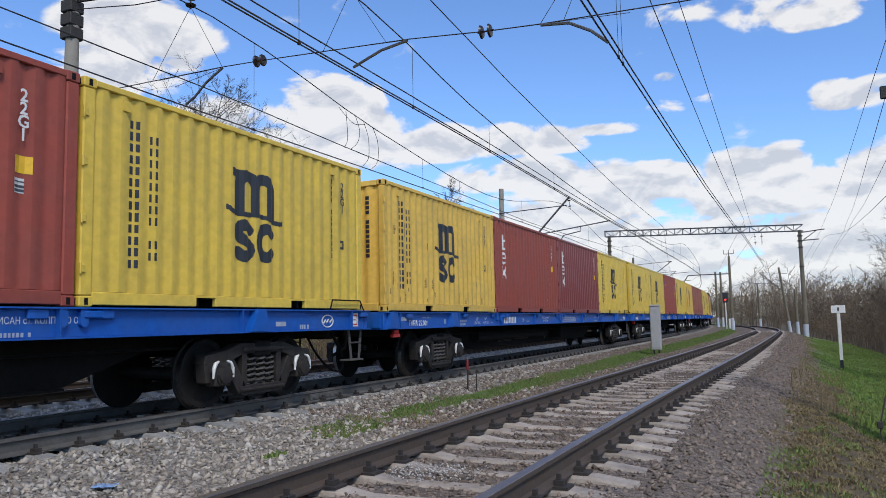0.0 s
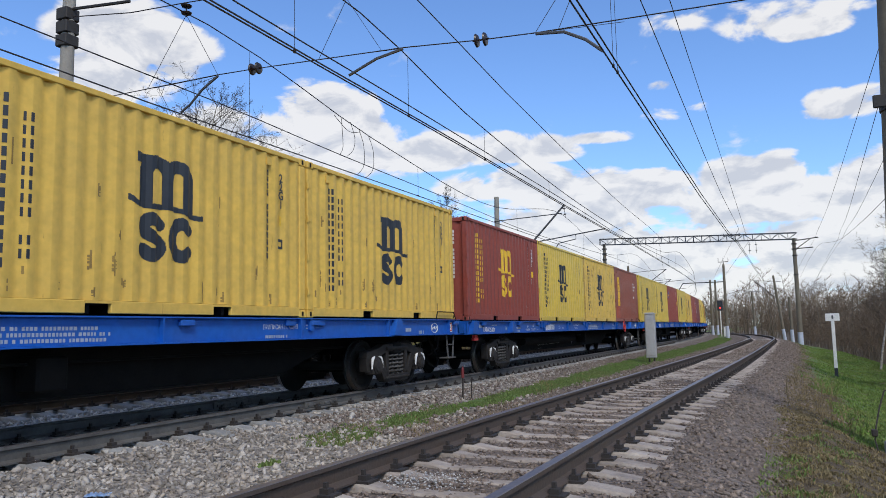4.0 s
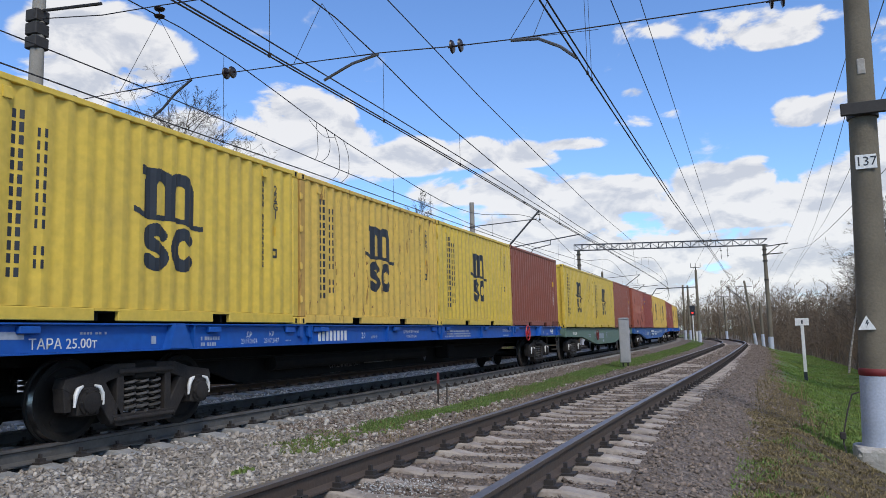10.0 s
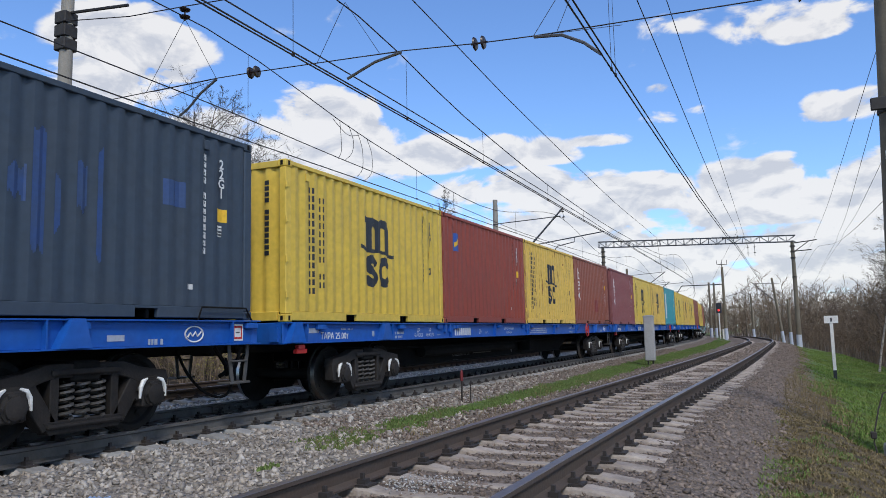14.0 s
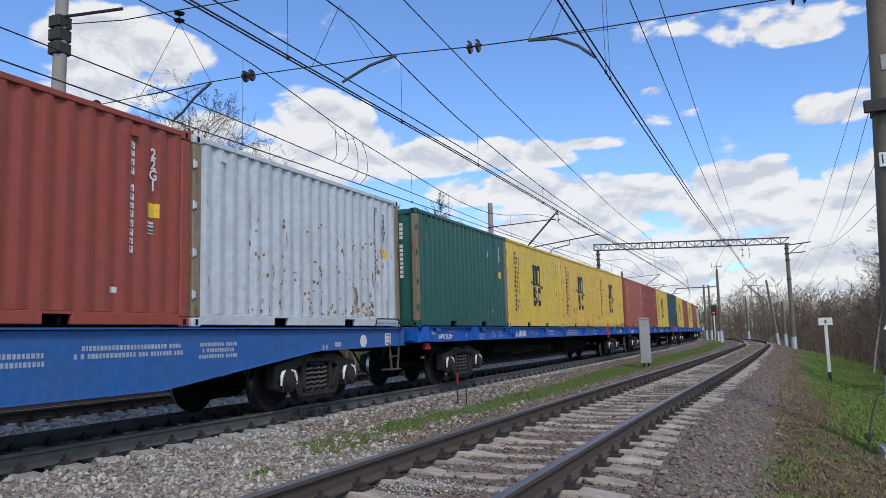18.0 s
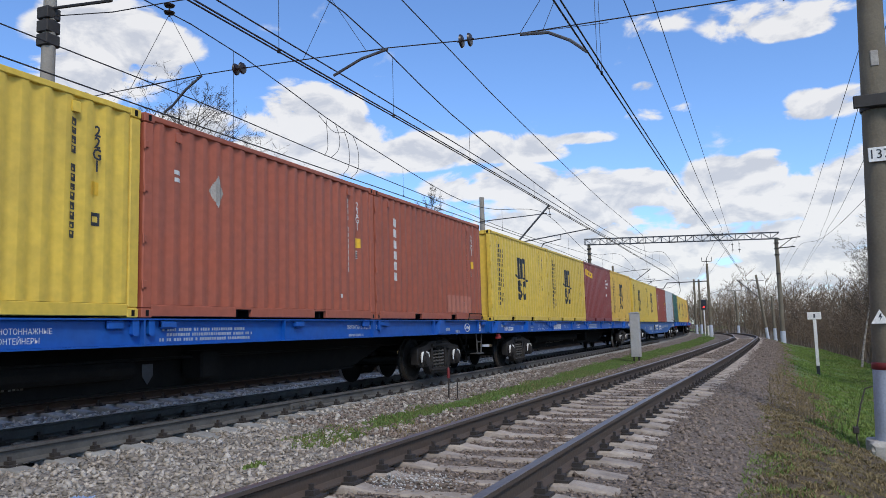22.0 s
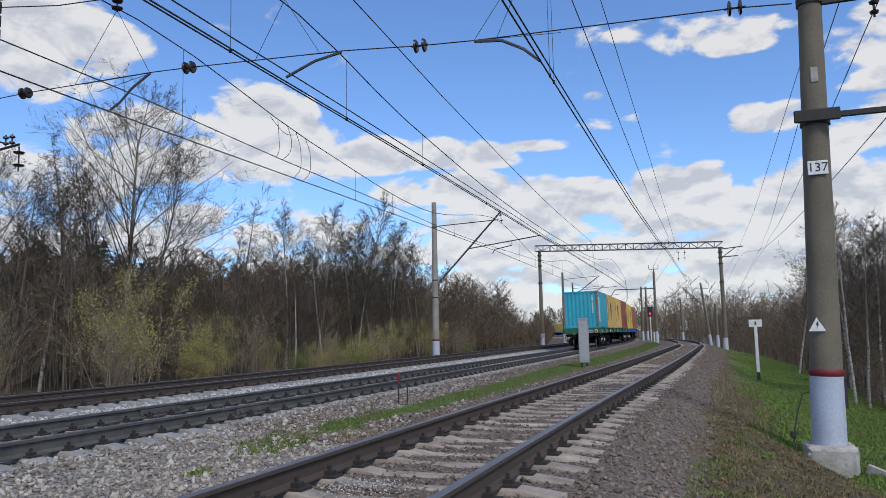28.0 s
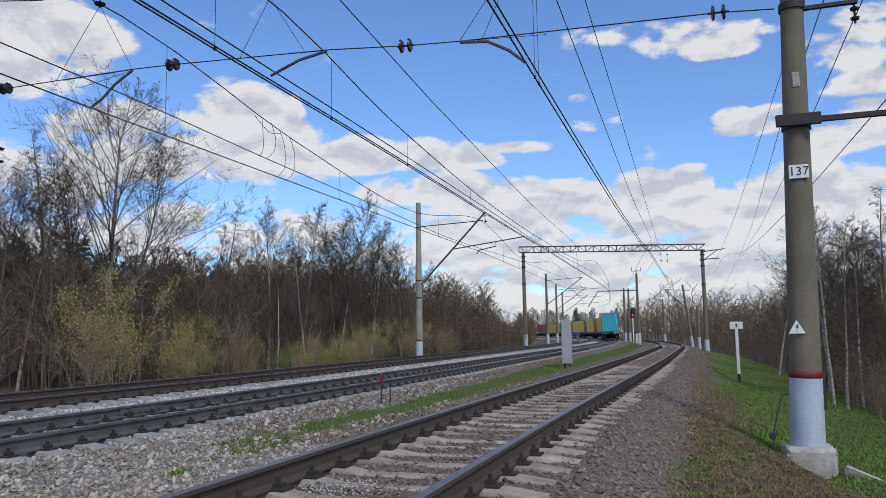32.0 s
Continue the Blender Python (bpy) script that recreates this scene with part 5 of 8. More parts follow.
for xk_, zk_ in (([(-60, 1.0), (13.1, 2.77), (78, 5.64), (150, 6)], [(-60, 5.6), (13.1, 6.1), (45, 7.1), (78, 8.76), (150, 8.5)]),
                 ([(-60, 2.0), (13.1, 2.68), (22, 2.77), (78, 3.34), (150, 2)], [(-60, 8.3), (13.1, 8.2), (22, 8.19), (50, 8.2), (78, 8.88), (150, 8.5)]),
                 ([(-60, 1.0), (13.1, 2.4), (22, 2.69), (78, 5.28), (150, 6)], [(-60, 6.5), (13.1, 6.6), (22, 6.8), (50, 7.5), (78, 8.78), (150, 8.5)]),
                 ([(-60, 2.0), (13.1, 3.2), (78, 3.4), (150, 3)], [(-60, 5.0), (13.1, 4.78), (45, 5.6), (78, 8.0), (150, 8)])):
    wire("line_wire", "thin telegraph wire carried on the mast arms", xk_, zk_, 0.009)


def dropper_row(name, xk, zk, xm, mk, ys):
    for y in ys:
        xa = np.interp(y, [k[0] for k in xk], [k[1] for k in xk])
        xb = np.interp(y, [k[0] for k in xm], [k[1] for k in xm])
        sh = Shape()
        sh.tube([(xa, y, curve_z(y, zk)), (xb, y, curve_z(y, mk))], 0.006, 4)
        sh.box(xa - 0.02, xa + 0.02, y - 0.03, y + 0.03, curve_z(y, zk) - 0.02, curve_z(y, zk) + 0.04)
        solid(name, sh.mesh(name, WIRE), Matrix(), "thin dropper between the overhead wires", "dropper", "droppers")


dropper_row("dropper", XC, CZ, XC, MC, [8.5, 15.6, 25.5, 29, 37, 52, 58, 66, 72, 86, 92, 100, 106])
dropper_row("dropper", XBW, BZ, XBW, MB, [11.5, 16.3, 21.5, 28.5, 34.3, 52, 58, 66, 72, 86, 95])
dropper_row("dropper", XA, AZ, XA, MA, [13.9, 14.3])

# the near cross-span with its insulators and registration arms
span = thing("cross_span", Matrix.Translation((0, YS, 0)), "steel cross-span wire with brown insulators and registration arms", "cross-span")
SPAN = [(-16.1, 6.95), (-14.88, 6.99), (-11.29, 7.0), (-10.25, 6.97), (-6.55, 6.80), (-4.92, 6.66), (-3.85, 6.60), (0.73, 6.47), (1.6, 6.4)]
sh = Shape()
sh.tube([(x, 0, z) for x, z in SPAN], 0.012, 5)
part("span_wire", sh.mesh("span_wire", WIRE), None, span)
for x, z in ((-14.88, 6.99), (-10.25, 6.97), (-4.92, 6.66), (0.73, 6.47)):
    sh = Shape()
    insulator(sh, (x - 0.17, 0, z), (x + 0.17, 0, z), 2, 0.135)
    part("insulator", sh.mesh("insulator", PORCELAIN, True), None, span, "brown porcelain disc insulators")
for pts_ in ([(-11.29, 6.98), (-11.75, 6.72), (-12.1, 6.42), (-12.36, 6.28)], [(-6.6, 6.78), (-7.2, 6.68), (-7.55, 6.55), (-7.86, 6.43)], [(-3.83, 6.58), (-3.3, 6.52), (-2.9, 6.3), (-2.6, 6.03)]):
    sh = Shape()
    sh.tube([(x, 0, z) for x, z in pts_], 0.03, 6)
    part("registration_arm", sh.mesh("registration_arm", STEEL_GREY), None, span, "bent grey tube arm")
for (xa, za), (xb, zb) in (((-12.25, 8.6), (-11.3, 7.0)), ((-12.25, 8.6), (-13.4, 7.0)), ((-11.35, 6.97), (-12.7, 6.75)), ((-13.2, 6.98), (-11.35, 6.99)),
                           ((-7.9, 8.1), (-8.6, 6.9)), ((-7.9, 8.1), (-7.1, 6.85)), ((-2.6, 8.3), (-3.84, 6.6)), ((-2.6, 8.3), (-3.4, 6.58)), ((-3.5, 6.58), (-2.2, 6.5)), ((-9.0, 6.92), (-6.6, 6.79))):
    sh = Shape()
    sh.tube([(xa, 0, za), (xb, 0, zb)], 0.006, 4)
    part("stay_wire", sh.mesh("stay_wire", WIRE), None, span)
sh = Shape()
sh.tube([(-16.1, 0, 9.3), (-14, 0, 9.0), (-12.25, 0, 8.9), (-7.9, 0, 8.6), (-2.6, 0, 8.75), (1.85, 0, 8.6)], 0.014, 5)
part("upper_span_wire", sh.mesh("upper_span_wire", WIRE), None, span)
for x, z in ((-12.25, 8.75), (-7.9, 8.45), (-2.6, 8.55)):
    sh = Shape()
    insulator(sh, (x, 0, z + 0.15), (x, 0, z - 0.2), 2, 0.13)
    part("suspension_insulator", sh.mesh("suspension_insulator", PORCELAIN, True), None, span)
# slack jumper loops between messenger and contact wires
def glide(pts_, n=6):
    """A smooth line through a few points."""
    p = [Vector(k) for k in pts_]
    p = [p[0] * 2 - p[1]] + p + [p[-1] * 2 - p[-2]]
    out = []
    for a, b, c, d in zip(p, p[1:], p[2:], p[3:]):
        out += [0.5 * (2 * b + (c - a) * t + (2 * a - 5 * b + 4 * c - d) * t * t + (3 * b - a - 3 * c + d) * t ** 3) for t in [k / n for k in range(n)]]
    return out + [p[-2]]


for loop in ([(20.01, 7.87), (20.08, 7.35), (20.09, 6.94), (19.9, 6.66)], [(20.55, 7.89), (20.83, 7.44), (20.73, 7.01), (20.29, 6.68)], [(21.11, 7.77), (21.4, 7.3), (21.41, 6.64), (21.02, 6.26)],
             [(21.7, 7.73), (22.04, 7.26), (22.01, 6.61), (21.49, 6.21)], [(19.59, 7.88), (19.82, 7.77), (20.48, 7.56), (21.18, 7.7)]):
    sh = Shape()
    sh.tube(glide([(-12.3, y, z) for y, z in loop]), 0.009, 5)
    solid("jumper_loop", sh.mesh("jumper_loop", WIRE), Matrix(), "slack jumper loop between overhead wires", "wire", "jumper loops")


# ---- containers ----
CL, CW, CH = 6.058, 2.438, 2.591
PITCH = 0.2765


def flute(y):
    """Depth of the corrugated wall below its outer face at y metres from its middle."""
    k = (y / PITCH) % 1.0
    if k < 0.26 or k > 0.98:
        return 0.0
    if k < 0.50:
        return 0.036 * (k - 0.26) / 0.24
    if k < 0.74:
        return 0.036
    return 0.036 * (1 - (k - 0.74) / 0.24)


def flute_breaks(a, b):
    out = [a]
    n = math.floor(a / PITCH) - 1
    while n * PITCH < b:
        for k in (0.0, 0.26, 0.50, 0.74, 0.98):
            y = (n + k) * PITCH
            if a + 0.004 < y < b - 0.004:
                out.append(y)
        n += 1
    return sorted(out) + [b]


def wall_mesh(name, half, z0, z1, face, along, sgn):
    """A corrugated wall; along 'y' for sides, 'x' for ends."""
    sh = Shape()
    br = flute_breaks(-half, half)
    for y in br:
        d = face - flute(y)
        for z in (z0, z1):
            sh.v.append((sgn * d, y, z) if along == "y" else (y, sgn * d, z))
    for i in range(len(br) - 1):
        q = (2 * i, 2 * i + 2, 2 * i + 3, 2 * i + 1)
        sh.f.append(q if (sgn > 0) == (along == "y") else q[::-1])
        sh.m.append(0)
    return sh.mesh(name, PAINT["yellow"], True)


def container_meshes():
    m = {}
    hw, hl = CW / 2, CL / 2
    for key, sgn in (("near", 1), ("off", -1)):
        m["side_wall_" + key] = wall_mesh("side_wall", hl - 0.16, 0.17, CH - 0.07, hw - 0.012, "y", sgn)
        m["end_wall_" + key] = wall_mesh("end_wall", hw - 0.13, 0.16, CH - 0.11, hl - 0.02, "x", sgn)
    sh = Shape()
    sh.box(-hw + 0.05, hw - 0.05, -hl + 0.05, hl - 0.05, CH - 0.05, CH - 0.02)
    for i in range(16):
        y = -hl + 0.3 + i * (CL - 0.6) / 15
        sh.box(-hw + 0.12, hw - 0.12, y - 0.08, y + 0.08, CH - 0.021, CH - 0.004)
    m["roof"] = sh.mesh("roof", PAINT["yellow"])
    sh = Shape()
    sh.box(-hw + 0.06, hw - 0.06, -hl + 0.06, hl - 0.06, 0.12, 0.16)
    for i in range(18):
        y = -hl + 0.3 + i * (CL - 0.6) / 17
        sh.box(-hw + 0.08, hw - 0.08, y - 0.025, y + 0.025, 0.02, 0.12)
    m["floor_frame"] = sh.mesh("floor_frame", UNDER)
    for key, sgn in (("near", 1), ("off", -1)):
        sh = Shape()
        a, b = sorted((sgn * (hw - 0.07), sgn * hw * 0.997))
        for y0, y1 in ((-hl + 0.17, -1.22), (-0.86, 0.86), (1.22, hl - 0.17)):
            sh.box(a, b, y0, y1, 0.02, 0.165, c=0.008)
        for y0, y1 in ((-1.22, -0.86), (0.86, 1.22)):
            sh.box(a, b, y0, y1, 0.135, 0.165)
        m["bottom_rail_" + key] = sh.mesh("bottom_rail", PAINT["yellow"])
        sh = Shape()
        a, b = sorted((sgn * (hw - 0.06), sgn * hw))
        sh.box(a, b, -hl + 0.17, hl - 0.17, CH - 0.085, CH - 0.012, c=0.008)
        m["top_rail_" + key] = sh.mesh("top_rail", PAINT["yellow"])
    for ky, sy in (("front", 1), ("rear", -1)):
        a, b = sorted((sy * (hl - 0.08), sy * hl * 0.999))
        sh = Shape()
        sh.box(-hw + 0.17, hw - 0.17, a, b, 0.02, 0.165, c=0.008)
        m["end_rails_low_" + ky] = sh.mesh("end_rail", PAINT["yellow"])
        sh = Shape()
        sh.box(-hw + 0.17, hw - 0.17, a, b, CH - 0.12, CH - 0.012, c=0.008)
        m["end_rails_high_" + ky] = sh.mesh("end_rail", PAINT["yellow"])
    for kx, sx in (("near", 1), ("off", -1)):
        for ky, sy in (("front", 1), ("rear", -1)):
            sh = Shape()
            x0, x1 = sorted((sx * (hw - 0.13), sx * (hw - 0.004)))
            y0, y1 = sorted((sy * (hl - 0.165), sy * (hl - 0.004)))
            sh.box(x0, x1, y0, y1, 0.12, CH - 0.12, c=0.015)
            m["post_%s_%s" % (kx, ky)] = sh.mesh("corner_post", PAINT["yellow"])
            for kz, z0, z1 in (("low", 0.0, 0.118), ("high", CH - 0.118, CH)):
                sh = Shape()
                x0, x1 = sorted((sx * (hw - 0.162), sx * hw))
                y0, y1 = sorted((sy * (hl - 0.178), sy * hl))
                sh.box(x0, x1, y0, y1, z0, z1, 0, 0.012)
                zc, yc, xc = (z0 + z1) / 2, (y0 + y1) / 2, (x0 + x1) / 2
                a, b = sorted((sx * (hw - 0.05), sx * (hw + 0.002)))
                # near-black blocks stand in for the shaded holes of the casting
                sh.box(a, b, yc - 0.025, yc + 0.025, zc - 0.038, zc + 0.038, 1)
                a, b = sorted((sy * (hl - 0.05), sy * (hl + 0.002)))
                sh.box(xc - 0.025, xc + 0.025, a, b, zc - 0.038, zc + 0.038, 1)
                m["casting_%s_%s_%s" % (kx, ky, kz)] = sh.mesh("corner_casting", [PAINT["yellow"], UNDER])
    return m


BOX = container_meshes()


def decal(name, inside, y0, y1, z0, z1, step=0.022, dz=0.014):
    """A painted shape that follows the flutes of the near side wall; inside(y, z) says where there is paint."""
    sh = Shape()
    br = flute_breaks(y0, y1)
    cols = []
    for a, b in zip(br[:-1], br[1:]):
        n = max(1, round((b - a) / step))
        cols += [(a + (b - a) * i / n, a + (b - a) * (i + 1) / n) for i in range(n)]
    face = CW / 2 - 0.012 + 0.004
    for a, b in cols:
        mid, start, z = (a + b) / 2, None, z0
        while z <= z1 + dz:
            hit = z <= z1 and inside(mid, z)
            if hit and start is None:
                start = z
            elif not hit and start is not None:
                o = len(sh.v)
                sh.v += [(face - flute(a), a, start), (face - flute(b), b, start), (face - flute(b), b, z), (face - flute(a), a, z)]
                sh.f.append((o, o + 1, o + 2, o + 3))
                sh.m.append(0)
                start = None
            z += dz
    return sh.mesh(name, MARK_DARK)


def near_line(y, z, pts_, w):
    """Whether a place lies within w of a broken line."""
    for (a, b), (c, d) in zip(pts_, pts_[1:]):
        k = ((y - a) * (c - a) + (z - b) * (d - b)) / ((c - a) ** 2 + (d - b) ** 2)
        k = min(1.0, max(0.0, k))
        if (y - a - k * (c - a)) ** 2 + (z - b - k * (d - b)) ** 2 < w * w:
            return True
    return False


def arc(cy, cz, ry, rz, a0, a1, n=9):
    return [(cy + ry * math.cos(radians(a0 + (a1 - a0) * i / n)), cz + rz * math.sin(radians(a0 + (a1 - a0) * i / n))) for i in range(n + 1)]


BEND = arc(-0.245, 1.09, 0.135, 0.105, 25, 250) + arc(-0.245, 0.85, 0.145, 0.11, 70, -155)
HOOK = arc(0.255, 0.97, 0.16, 0.215, 42, 318, 12)
SWELL = [(-0.62, 1.43), (-0.5, 1.365), (-0.3, 1.345), (0.0, 1.37), (0.25, 1.355), (0.42, 1.31), (0.55, 1.29), (0.66, 1.305)]


def emblem_inside(y, z):
    """Arched block on a flared bar, over a double bend and an open hook."""
    if 1.33 < z < 2.03:                       # three uprights under arched shoulders
        for c, w in ((-0.365, 0.10), (0.0, 0.085), (0.365, 0.10)):
            if abs(y - c) < w and z < 1.82:
                return True
        for c in (-0.175, 0.19):
            r = math.hypot((y - c) / 0.275, (z - 1.78) / 0.225)
            if z > 1.74 and r < 1 and not (math.hypot((y - c) / 0.095, (z - 1.74) / 0.10) < 1):
                return True
        if -0.52 < y < -0.27 and 1.87 < z < 2.0 - 0.05 * (y + 0.52):
            return True
    if near_line(y, z, SWELL, 0.034):
        return True
    return 0.6 < z < 1.285 and (near_line(y, z, BEND, 0.083) or near_line(y, z, HOOK, 0.083))


def blocks_inside(rows, holes=()):
    def inside(y, z):
        return any(a <= y <= b and c <= z <= d for a, b, c, d in rows) and not any(a <= y <= b and c <= z <= d for a, b, c, d in holes)
    return inside


def column(y, w, top, bottom, n, fill=0.72):
    h = (top - bottom) / n
    return [(y - w / 2, y + w / 2, top - h * (i + fill), top - h * i) for i in range(n)]


def letter_inside(rows):
    """Each mark a pair of upright bars."""
    def inside(y, z):
        return any(a <= y <= b and c <= z <= d and abs(y - (a + b) / 2) > 0.16 * (b - a) for a, b, c, d in rows)
    return inside


EMBLEM = decal("emblem", emblem_inside, -0.62, 0.64, 0.6, 2.02, 0.012, 0.009)
LETTER_COLUMNS = [decal("letter_column", letter_inside(column(-2.27, 0.115, 2.24, 0.42, 13, 0.72)), -2.4, -2.15, 0.3, 2.3, 0.010, 0.009),
                  decal("letter_column", letter_inside([r_ for i_, r_ in enumerate(column(-1.97, 0.10, 2.1, 0.52, 11, 0.68)) if i_ != 8]), -2.1, -1.85, 0.3, 2.3, 0.010, 0.009)]
def digits_inside(rows):
    """Small upright blocks with a hole, like worn stencil digits."""
    def inside(y, z):
        for k, (a, b, c, d) in enumerate(rows):
            if a <= y <= b and c <= z <= d:
                m, h = (a + b) / 2, (c + d) / 2
                return not (abs(y - m) < 0.2 * (b - a) and abs(z - h - (0.18 if k % 2 else -0.15) * (d - c)) < 0.16 * (d - c))
        return False
    return inside


rows_ = column(2.05, 0.085, 2.25, 0.85, 13, 0.74)
del rows_[4]
CODE_MARKS = decal("code_marks", digits_inside(rows_), 1.95, 2.15, 0.8, 2.4, 0.02)


def stacked(text, size):
    cu = bpy.data.curves.new("type_code", "FONT")
    cu.body, cu.size, cu.align_x, cu.align_y, cu.space_line, cu.offset, cu.resolution_u = "\n".join(text), size, "CENTER", "CENTER", 0.74, 0.004, 2
    tmp = bpy.data.objects.new("type_code", cu)
    me = bpy.data.meshes.new_from_object(tmp)
    bpy.data.objects.remove(tmp)
    bpy.data.curves.remove(cu)
    me.materials.clear()
    me.materials.append(MARK_WHITE)
    return me


TYPE_CODE = stacked("22G1", 0.185)
YELLOW_LABEL = decal("yellow_label", blocks_inside([(2.3, 2.45, 1.18, 1.36)]), 2.25, 2.5, 1.1, 1.4, 0.05)
WHITE_LABEL = decal("white_label", blocks_inside([(2.3, 2.43, 0.95, 1.1)]), 2.25, 2.5, 0.9, 1.2, 0.05)


LABEL_LINES = decal("label_lines", blocks_inside([(2.315, 2.415, 0.965 + 0.045 * i_, 0.985 + 0.045 * i_) for i_ in range(3)]), 2.25, 2.5, 0.9, 1.2, 0.05)
LABEL_LINES.transform(Matrix.Translation((0.003, 0, 0)))
OWNER_PLATE = decal("owner_plate", blocks_inside([(1.72, 1.87, 0.38, 0.45)]), 1.7, 1.9, 0.35, 0.5, 0.05)
SMALL_LABEL = decal("dark_label", lambda y, z: 2.31 < y < 2.44 and 1.05 < z < 1.2 and not (2.335 < y < 2.415 and 1.09 < z < 1.16), 2.25, 2.5, 1.0, 1.25, 0.02)
sh = Shape()
sh.box(-0.01, 0.022, -0.035, 0.03, -0.045, 0.045, c=0.006)
sh.tube([(0.014, -0.03, -0.06), (0.014, -0.03, 0.06)], 0.014, 6)
HINGE = sh.mesh("hinge", PAINT["rusty_post"])


sh = Shape()
sh.prism([(0.0, -0.07), (0.035, -0.07), (0.03, 0.05), (0.0, 0.07)], "y", -0.055, 0.055)
VENT = sh.mesh("vent", PAINT["yellow"])


def blotch_mesh(name, mat, n, seed, y0, y1, z0, z1, size, tall):
    """Ragged blotches and drips on the near wall, as thin flakes that follow the flutes."""
    r = random.Random(seed)
    spots = []
    for _ in range(n):
        k = r.random() ** 1.6
        spots.append((r.uniform(y0, y1), z0 + (z1 - z0) * k, size * r.uniform(0.3, 1.0), size * tall * r.uniform(0.3, 1.0), r.uniform(0, 6.28)))

    def inside(y, z):
        for a, b, w, h, p in spots:
            if abs(y - a) < 1.4 * w and abs(z - b) < 1.4 * h:
                rad = math.hypot((y - a) / w, (z - b) / h)
                if rad < 0.75 + 0.35 * math.sin(9 * math.atan2(z - b, y - a) + p) * math.sin(31 * y + 17 * z + p):
                    return True
        return False
    me = decal(name, inside, y0 - 0.1, y1 + 0.1, z0, z1 + 0.1, 0.02)
    me.materials.clear()
    me.materials.append(mat)
    return me


RUST_FLAKE = material("orange_rust_flake", (0.33, 0.16, 0.05), 0.9, 0, (0.14, 0.06, 0.025), 6, 0.9, 40, 0.2)
GRIME_RUST = material("brown_rust_scuffs", (0.30, 0.165, 0.045), 0.85, 0, (0.15, 0.08, 0.03), 5, 0.9, 40, 0.1)
GRIME_FILM = material("brown_grime_film", (0.33, 0.21, 0.05), 0.8, 0, (0.16, 0.10, 0.035), 4, 0.9, 30, 0.1)
RUST_SPOTS = blotch_mesh("rust_blotches", RUST_FLAKE, 150, 3, -1.9, 2.5, 0.2, 1.75, 0.04, 1.5)
RUST_FEW = blotch_mesh("rust_blotches", RUST_FLAKE, 26, 5, -2.7, 2.7, 0.2, 2.3, 0.035, 2.2)
DUST_FILM = material("pale_road_dust", (0.28, 0.12, 0.09), 0.95, 0, (0.33, 0.20, 0.16), 3, 0.8, 30, 0.05)


def dust_inside(y, z):
    k = (y / PITCH) % 1.0
    return z < 0.17 + (0.30 + 0.10 * math.sin(3.1 * y) + 0.05 * math.sin(11 * y)) * max(0.0, math.sin(math.pi * ((k + 0.1) % 1.0))) ** 3


DUST = decal("dust", dust_inside, -2.85, 2.85, 0.172, 0.7, 0.016, 0.012)
DUST.materials.clear()
DUST.materials.append(DUST_FILM)
GRIME = [blotch_mesh("grime", GRIME_FILM, 24, 7, -2.8, 2.7, 0.2, 1.7, 0.028, 7.0), blotch_mesh("grime", GRIME_RUST, 70, 9, -2.8, 2.8, 0.2, 2.2, 0.022, 3.5)]


def bold_inside(y, z):
    """A crossed bar, a ring and a bow-tie, one under another."""
    y += 2.27
    if 1.72 < z < 2.14:
        return abs(y + 0.02) < 0.04 or (abs(z - 1.98) < 0.028 and abs(y) < 0.11) or (abs(z - 1.75) < 0.03 and -0.02 < y < 0.1)
    if 1.32 < z < 1.66:
        r = math.hypot(y / 0.145, (z - 1.49) / 0.165)
        return (0.58 < r < 1 and not (y > 0 and -0.1 < z - 1.49 < -0.02)) or (abs(z - 1.495) < 0.025 and abs(y) < 0.12)
    if 0.92 < z < 1.26:
        k = abs(z - 1.09) * 0.85
        return abs(abs(y) - k) < 0.045 or (abs(abs(z - 1.09) - 0.15) < 0.02 and abs(abs(y) - 0.12) < 0.06)
    return False


BOLD_COLUMN = decal("bold_column", bold_inside, -2.5, -2.05, 0.85, 2.2, 0.015)
rows_ = column(-2.1, 0.2, 2.1, 0.75, 6, 0.75)
SIX_BLOCKS = decal("six_blocks", blocks_inside(rows_), -2.25, -1.95, 0.6, 2.2, 0.05)
rows_ = [(-2.25, -1.85, z, z + 0.32) for z in (0.75, 1.1, 1.45, 1.8)]
HOLES = [(-2.12, -1.97, z + 0.09, z + 0.23) for z in (0.75, 1.1, 1.45, 1.8)]
FOUR_BLOCKS = decal("four_blocks", lambda y, z: blocks_inside(rows_)(y, z) and not blocks_inside(HOLES)(y, z), -2.3, -1.8, 0.7, 2.2, 0.04)
BADGE = decal("badge", blocks_inside([(-2.32, -2.0, 1.72, 2.15)]), -2.35, -1.95, 1.7, 2.2, 0.05)
BADGE_RIGHT = decal("badge", blocks_inside([(1.35, 1.62, 1.75, 2.12)]), 1.3, 1.7, 1.7, 2.2, 0.05)


def band_inside(y, z):
    return -2.28 < y < -1.9 and 0.45 < z < 2.15


PANEL = decal("white_panel", band_inside, -2.3, -1.85, 0.4, 2.2, 0.05)
PANEL_MARKS = decal("panel_marks", blocks_inside(column(-2.09, 0.2, 1.72, 0.5, 8, 0.74) + [(-2.17, -2.02, 1.85, 2.1)]), -2.25, -1.95, 0.4, 2.2, 0.05)
